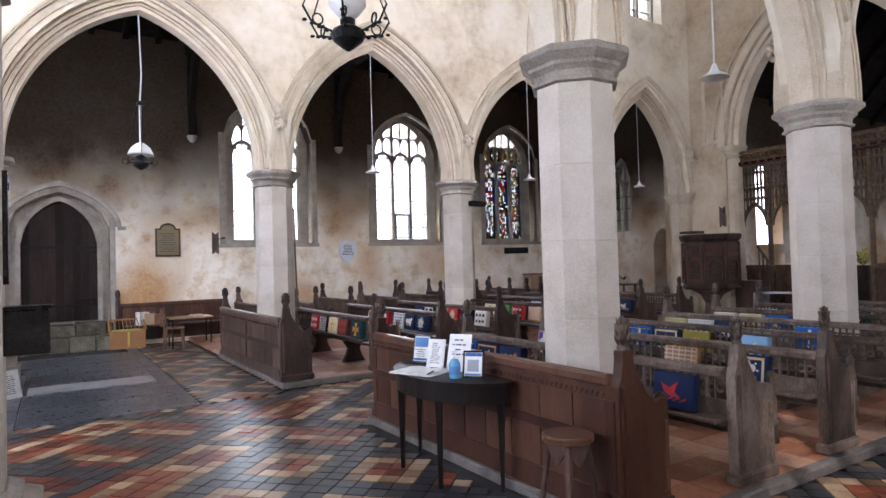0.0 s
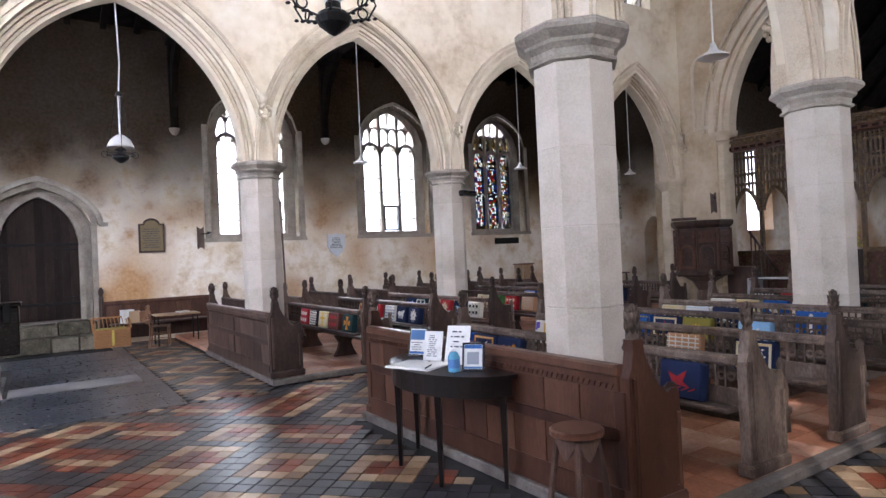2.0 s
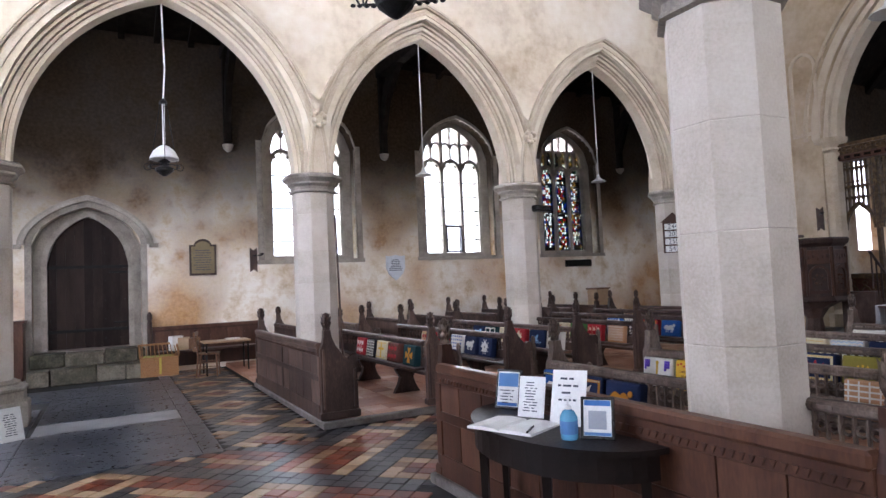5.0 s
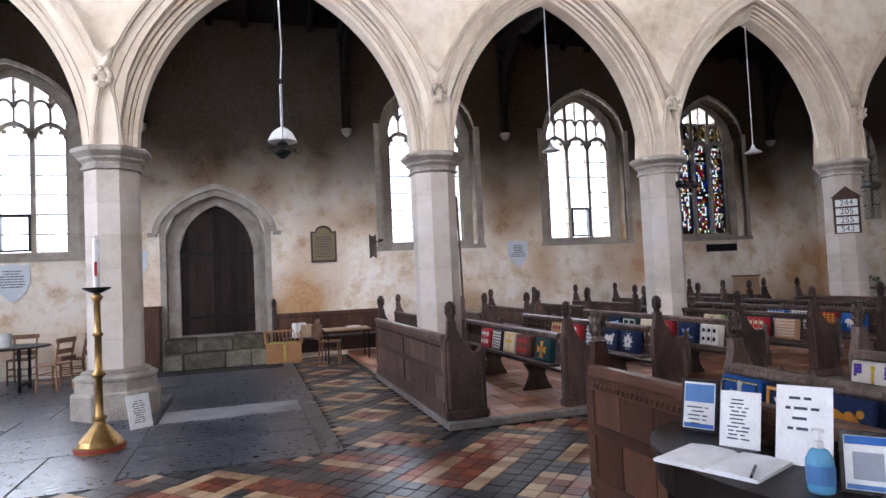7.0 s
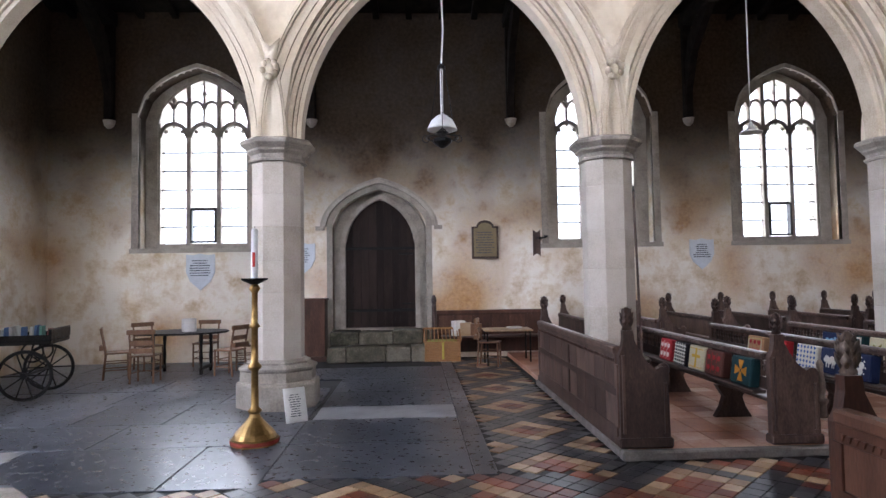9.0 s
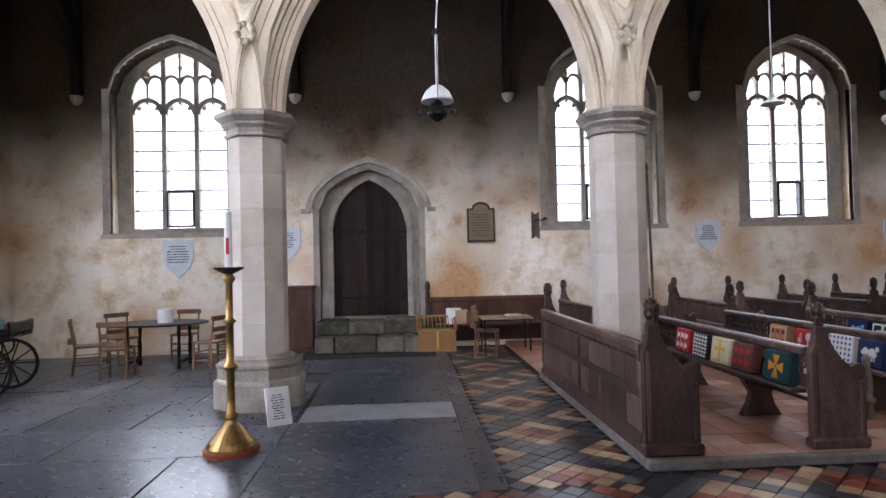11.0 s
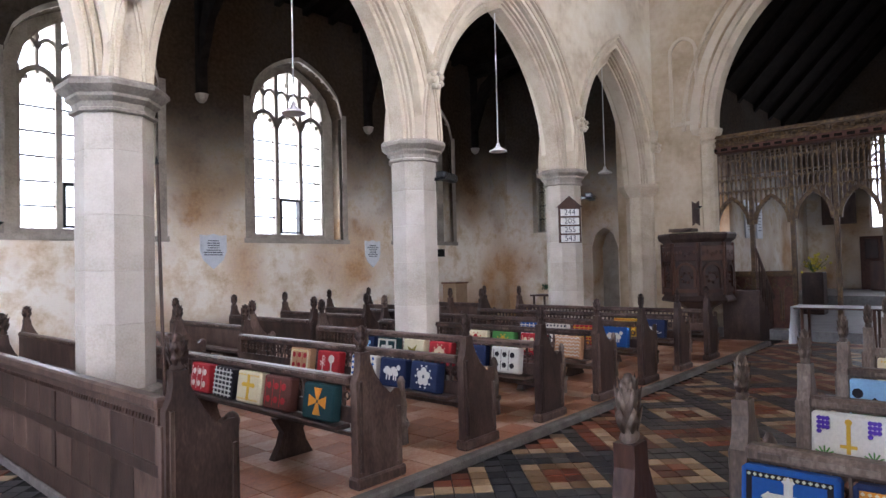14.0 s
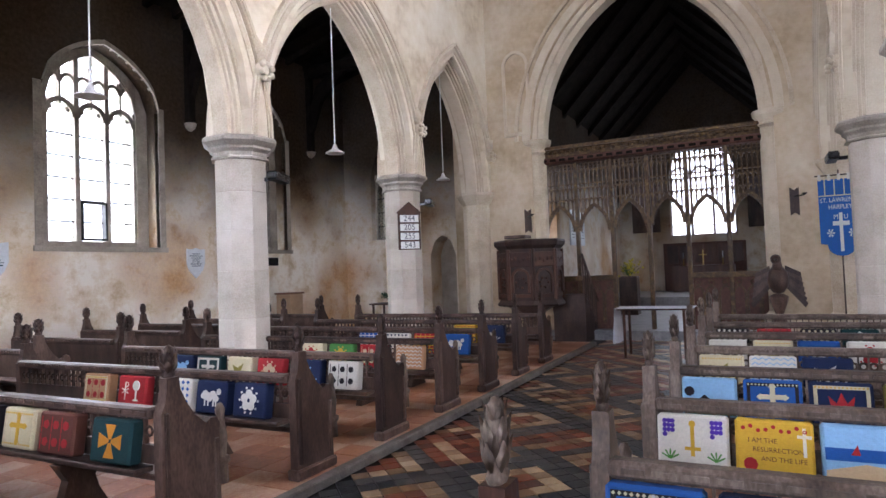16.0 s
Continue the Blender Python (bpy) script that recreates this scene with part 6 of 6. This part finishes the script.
part("middle_rail", box(-0.07, 0.07, posts[4], Y1, 1.1, 1.22, bevel=0.01), GILT, scr)
for k in (0, 1, 4, 5):
    a, b = posts[k], posts[k + 1]
    dp = part("dado_panel", box(0.0, 0.04, a + 0.045, b - 0.045, 0.0, 1.1), SCREEN_RED, scr)
    bm = bmesh.new()
    for i in range(3):
        c = a + (b - a) * (i + 0.5) / 3
        arch_band(bm, c, (b - a) / 6 - 0.02, 0.75, 0.18, -0.02, 0.015, -0.03, 0.0, axis="x", n=5, foot=0.6)
        ring_bar(bm, (-0.015, c, 1.0), 0.05, 0.012, 10, "x", 4)
    part("dado_tracery", bm, GILT, dp, "gilded blind tracery")
for k in range(6):
    a, b = posts[k], posts[k + 1]
    c, w = (a + b) / 2, (b - a) / 2 - 0.05
    bm = bmesh.new()
    zs = 2.25 if k in (0, 1, 4, 5) else 2.3
    arch_band(bm, c, w, zs, 0.62, -0.05, 0.03, -0.04, 0.04, axis="x", n=8)
    top = arch_top(c, w, zs, 0.62)
    for i in range(1, 8):
        y = a + (b - a) * i / 8
        bx(bm, -0.032, 0.032, y - 0.016, y + 0.016, top(y), SH - 0.36)
    for i in range(8):
        y = a + (b - a) * (i + 0.5) / 8
        for zz in (SH - 0.62, SH - 1.05):
            if zz > top(y):
                arch_band(bm, y, (b - a) / 16 - 0.006, zz, 0.11, -0.018, 0.01, -0.025, 0.025, axis="x", n=4)
        zr = SH - 0.86
        if zr > top(y):
            bx(bm, -0.02, 0.02, y - (b - a) / 16, y + (b - a) / 16, zr - 0.014, zr + 0.014)
        ring_bar(bm, (0, y, SH - 0.42), (b - a) / 16 - 0.012, 0.012, 8, "x", 4)
        if top(y) < SH - 1.25:
            arch_band(bm, y, (b - a) / 16 - 0.006, SH - 1.3, 0.1, -0.018, 0.01, -0.025, 0.025, axis="x", n=4)
    for s in (-1, 1):
        for i in range(5):
            blob(bm, (0, c + s * w * (0.85 - 0.17 * i), top(c + s * w * (0.85 - 0.17 * i)) - 0.05), 0.035, 5)
    part("tracery", bm, GILT, scr, "pierced gilded tracery")

pu = thing("pulpit", pose(10.75, -1.72, 0), "dark carved oak pulpit with round-arched panels", "pulpit")
part("stem", lathe(bmesh.new(), [(0.42, 0.0), (0.42, 0.12), (0.2, 0.2), (0.16, 0.5), (0.3, 0.72), (0.55, 0.86)], 8, turn=math.pi / 8), OAK, pu)
part("drum", lathe(bmesh.new(), [(0.7, 0.86), (0.72, 0.9), (0.66, 0.98), (0.66, 2.05), (0.74, 2.12), (0.76, 2.2), (0.74, 2.24)], 8, turn=math.pi / 8), OAK, pu)
for i in range(8):
    bm = bmesh.new()
    arch_band(bm, 0, 0.17, 1.45, 0.17, -0.02, 0.03, -0.65, -0.6, n=8, foot=0.3)
    bx(bm, -0.24, 0.24, -0.645, -0.6, 1.68, 1.98, bevel=0.01)
    bx(bm, -0.21, 0.21, -0.635, -0.6, 1.05, 1.12)
    for k in range(6):
        blob(bm, (0.1 * math.cos(k), -0.62, 1.35 + 0.1 * math.sin(k)), 0.03, 6)
    for k in range(5):
        blob(bm, (-0.18 + 0.09 * k, -0.642, 1.83 + 0.03 * math.sin(2.2 * k)), 0.036, 6, (1, 0.5, 1.3))
    for s in (-1, 1):
        bx(bm, s * 0.235 - 0.02, s * 0.235 + 0.02, -0.66, -0.6, 1.0, 2.04, bevel=0.006)
    part("carved_panel", bm, OAK_RED, pu).matrix_basis = pose(0, 0, 0, 0, 0, 45 * i)
part("book_rest", box(-0.9, -0.5, -0.22, 0.22, 2.26, 2.32, bevel=0.01), OAK, pu)
for i in range(6):
    part("stair", box(0.55 + 0.2 * i, 0.77 + 0.2 * i, -1.0, -0.3, 0.0, 1.05 - 0.17 * i), OAK, pu)
for i in range(8):
    part("baluster", rod(bmesh.new(), (0.5 + 0.17 * i, -1.0, 1.1 - 0.15 * i), (0.5 + 0.17 * i, -1.0, 1.85 - 0.15 * i), 0.018), OAK, pu)
part("handrail", rod(bmesh.new(), (0.45, -1.0, 1.9), (1.75, -1.0, 0.78), 0.03), OAK, pu)

al = thing("cloth_table", pose(9.6, -4.4, 0), "small table with a long white cloth in the central passage", "table")
part("tabletop", box(-0.3, 0.3, -0.62, 0.62, 0.84, 0.87, bevel=0.006), OAK_RED, al)
for x in (-0.25, 0.25):
    for y in (-0.5, 0.5):
        part("leg", rod(bmesh.new(), (x, y, 0), (x, y, 0.84), 0.025), OAK_RED, al)
cl = thing("tablecloth", pose(9.6, -4.4, 0.87), "white linen cloth hanging over the table end", "tablecloth")
part("top", box(-0.31, 0.31, -0.66, 0.66, 0.001, 0.008), CLOTH_WHITE, cl)
bm = bmesh.new()
vs = []
for i in range(25):
    x = -0.31 + 0.62 * i / 24
    vs.append([bm.verts.new((x, 0.655 + 0.02 * k * math.sin(i * 1.1), 0.006 - 0.62 * k / 3)) for k in range(4)])
for a, b in zip(vs, vs[1:]):
    for k in range(3):
        bm.faces.new((a[k], b[k], b[k + 1], a[k + 1]))
part("drop", bm, CLOTH_WHITE, cl, "", True)

lec = thing("eagle_lectern", pose(10.6, -6.36, -0.02), "dark carved eagle lectern on a turned stem", "lectern")
part("stem", lathe(bmesh.new(), [(0.34, 0), (0.34, 0.1), (0.2, 0.18), (0.1, 0.3), (0.12, 0.6), (0.07, 0.7), (0.14, 0.9), (0.16, 1.0), (0.08, 1.05)], 12), OAK, lec)
bm = bmesh.new()
blob(bm, (0, 0, 1.3), 0.2, 10, (1.1, 0.9, 1.3))
blob(bm, (-0.12, 0.02, 1.66), 0.09, 8, (1.3, 1, 1))
rod(bm, (-0.05, 0, 1.45), (-0.12, 0, 1.64), 0.1, 8, 0.06)
rod(bm, (-0.2, 0.02, 1.66), (-0.28, 0.02, 1.62), 0.035, 6, 0.005)
part("body", bm, OAK, lec, "", True)
for s in (-1, 1):
    bm = bmesh.new()
    for k in range(7):
        prism(bm, [(s * 0.12, 1.55 - 0.05 * k), (s * (0.36 + 0.015 * k), 1.42 - 0.09 * k), (s * (0.36 + 0.008 * k), 1.34 - 0.09 * k), (s * 0.12, 1.46 - 0.05 * k)], -0.03 + 0.006 * k, 0.0 + 0.006 * k, "x")
    part("wing", bm, OAK, lec)

ban = thing("church_banner", pose(10.4, -7.34, 0, 0, 0, -90) @ Matrix.Diagonal((0.7, 1, 0.89, 1)), "blue fringed banner with white lilies and a cross", "banner")
part("cloth", prism(bmesh.new(), [(-0.44, 3.32), (0.44, 3.32), (0.44, 2.1)] + [(0.3 * math.cos(t), 2.08 - 0.22 * math.sin(t)) for t in [math.pi * i / 8 for i in range(9)]] + [(-0.44, 2.1)], -0.012, 0.0), fabric((0.015, 0.09, 0.3)), ban)
bm = box(-0.035, 0.035, -0.016, -0.012, 1.95, 2.68)
bx(bm, -0.17, 0.17, -0.017, -0.012, 2.44, 2.52)
for s in (-1, 1):
    for k in range(6):
        t = k * math.pi / 3
        prism(bm, [(s * 0.22, 2.3), (s * 0.22 + 0.08 * math.cos(t - 0.25), 2.3 + 0.08 * math.sin(t - 0.25)), (s * 0.22 + 0.08 * math.cos(t + 0.25), 2.3 + 0.08 * math.sin(t + 0.25))], -0.015, -0.012)
part("emblem", bm, fabric(WHITEW), ban, "white cross and lilies")
for i in range(5):
    u = -0.4 + 0.2 * i
    part("loop", box(u - 0.03, u + 0.03, -0.014, 0.002, 3.3, 3.42), fabric(WHITEW), ban)
bm = bmesh.new()
for u in (-0.3, -0.1, 0.1, 0.3):
    bx(bm, u - 0.012, u + 0.012, -0.015, -0.012, 3.02, 3.32)
bx(bm, -0.44, 0.44, -0.0155, -0.012, 3.0, 3.02)
part("trim", bm, fabric(CREAM), ban)
lettering("lettering", "ST. LAWRENCE", 0.12, fabric(WHITEW), ban, pose(0, -0.014, 2.92, 90))
lettering("lettering", "HARPLEY", 0.12, fabric(WHITEW), ban, pose(0, -0.014, 2.79, 90))
lettering("lettering", "M   U", 0.13, fabric(WHITEW), ban, pose(0, -0.014, 2.6, 90))
part("pole", rod(bmesh.new(), (0, 0.03, 0.0), (0, 0.03, 3.5), 0.018), OAK, ban)
part("crossbar", rod(bmesh.new(), (-0.5, 0.01, 3.4), (0.5, 0.01, 3.4), 0.014), OAK, ban)

# high altar and reredos
ha = thing("altar", pose(24.0, -4.12, 0.5), "dark altar with a panelled reredos and a small cross", "altar")
part("table", box(-0.4, 0.4, -1.1, 1.1, 0, 1.0, bevel=0.01), OAK_RED, ha)
part("reredos", box(0.5, 0.6, -1.5, 1.5, 0.0, 1.9, bevel=0.01), SCREEN_RED, ha)
for i in range(6):
    part("panel", box(0.47, 0.5, -1.4 + 0.47 * i, -1.0 + 0.47 * i, 1.1, 1.8, bevel=0.01), OAK_RED, ha)
bm = box(0.0, 0.03, -0.02, 0.02, 1.0, 1.6)
bx(bm, 0.0, 0.03, -0.14, 0.14, 1.38, 1.42)
part("cross", bm, BRASS, ha, "brass cross")
for y in (-0.7, 0.7):
    c = thing("altar_candle", pose(23.9, -4.12 + y, 1.5), "brass altar candlestick with a candle", "candlestick", "altar candles")
    part("stick", lathe(bmesh.new(), [(0.07, 0), (0.02, 0.05), (0.025, 0.25), (0.05, 0.27)], 10), BRASS, c)
    part("wax", rod(bmesh.new(), (0, 0, 0.27), (0, 0, 0.5), 0.018), WHITE, c)
for y in (-1.95, -6.3):
    bd = thing("wall_board", pose(24.88, y, 2.9), "large dark board hung on the chancel east wall", "board", "chancel wall boards")
    part("board", box(-0.05, 0.015, -0.55, 0.55, 0, 1.9, bevel=0.01), OAK, bd)
    part("frame", box(-0.07, -0.05, -0.6, 0.6, 1.84, 1.94, bevel=0.008), OAK, bd)
for x in (17.2, 18.3):
    tb2 = thing("wall_tablet", pose(x, -0.92, 2.3), "white marble memorial tablet on the chancel wall", "memorial", "chancel tablets")
    part("tablet", box(-0.3, 0.3, -0.03, 0.015, 0, 1.1, bevel=0.01), MARBLE, tb2)
    part("inscription", bars(bmesh.new(), 0.42, 0.2, 0.95, 8, -0.031, 0.025, int(x * 7)), INK, tb2)
fs = thing("flower_stand", pose(16.5, -2.7, 0.2), "dark pedestal with yellow flowers", "flowers")
part("pedestal", box(-0.25, 0.25, -0.25, 0.25, 0, 1.1, bevel=0.02), OAK, fs)
bm = bmesh.new()
rf = random.Random(3)
for k in range(40):
    blob(bm, (rf.gauss(0, 0.12), rf.gauss(0, 0.12), 1.35 + rf.gauss(0, 0.1)), 0.035, 5)
part("blooms", bm, plain("yellow_petals", (0.6, 0.5, 0.05)), fs, "yellow flowers")
bm = bmesh.new()
for k in range(40):
    u, v = rf.gauss(0, 0.16), rf.gauss(0, 0.16)
    rod(bm, (0, 0, 1.1), (u, v, 1.3 + rf.random() * 0.2), 0.008, 4, 0.002)
part("stems", bm, plain("leaf_green", (0.04, 0.1, 0.03)), fs)
bx2 = thing("side_table", pose(11.6, 2.2, 0), "dark side table with greenery in the aisle", "table")
part("tabletop", box(-0.3, 0.3, -0.6, 0.6, 0.86, 0.9, bevel=0.01), OAK, bx2)
for x in (-0.25, 0.25):
    for y in (-0.5, 0.5):
        part("leg", rod(bmesh.new(), (x, y, 0), (x, y, 0.86), 0.03), OAK, bx2)
gp = thing("pot_plant", pose(11.6, 2.3, 0.9), "low pot of green leaves on the side table", "plant")
bm = bmesh.new()
for k in range(70):
    a, r = rf.random() * 6.28, rf.random() * 0.28
    u, v, z = r * math.cos(a), r * math.sin(a) * 1.5, 0.12 + rf.random() * 0.12
    prism(bm, [(u - 0.03, z), (u, z + 0.05), (u + 0.03, z), (u, z - 0.03)], v, v + 0.004)
part("leaves", bm, plain("leaf_green_dark", (0.03, 0.09, 0.04)), gp)
part("pot", lathe(bmesh.new(), [(0.09, 0), (0.12, 0.12), (0.11, 0.13)], 12), OAK, gp)
oc = thing("wooden_box", pose(9.6, 3.9, 0), "orange-brown wooden box pedestal by the wall", "box")
part("body", box(-0.22, 0.22, -0.22, 0.22, 0, 1.25, bevel=0.01), PALE_WOOD, oc)
part("lid", box(-0.25, 0.25, -0.25, 0.25, 1.25, 1.29, bevel=0.008), CHAIR_WOOD, oc)

# ---------------- outside ----------------
glow = bpy.data.materials.new("overcast_sky_backdrop")
glow.use_nodes = True
gn = glow.node_tree.nodes
gn.remove(gn["Principled BSDF"])
em = gn.new("ShaderNodeEmission")
em.inputs[0].default_value, em.inputs[1].default_value = (0.93, 0.97, 1.0, 1), 2.2
glow.node_tree.links.new(em.outputs[0], gn["Material Output"].inputs[0])
for nm, q in (("north", (-40, 60, 18, 18.2, -6, 45)), ("east", (60, 60.2, -60, 60, -6, 60)), ("west", (-40.2, -40, -60, 60, -6, 45))):
    tagged(link("backdrop_" + nm, box(*q), glow), "bright white overcast sky", kind="structure")
grass = material("grass", [(0.03, 0.05, 0.015), (0.07, 0.1, 0.03)], 3, 0.9, 0.3)
bm = bmesh.new()
bx(bm, -400, 400, NW + 2, 500, -0.5, -0.35)
bx(bm, -400, 400, -500, SW - 2, -0.5, -0.35)
bx(bm, 27.2, 400, SW - 2, NW + 2, -0.5, -0.35)
bx(bm, -400, WW - 1.2, SW - 2, NW + 2, -0.5, -0.35)
tagged(link("ground", bm, grass), kind="structure")
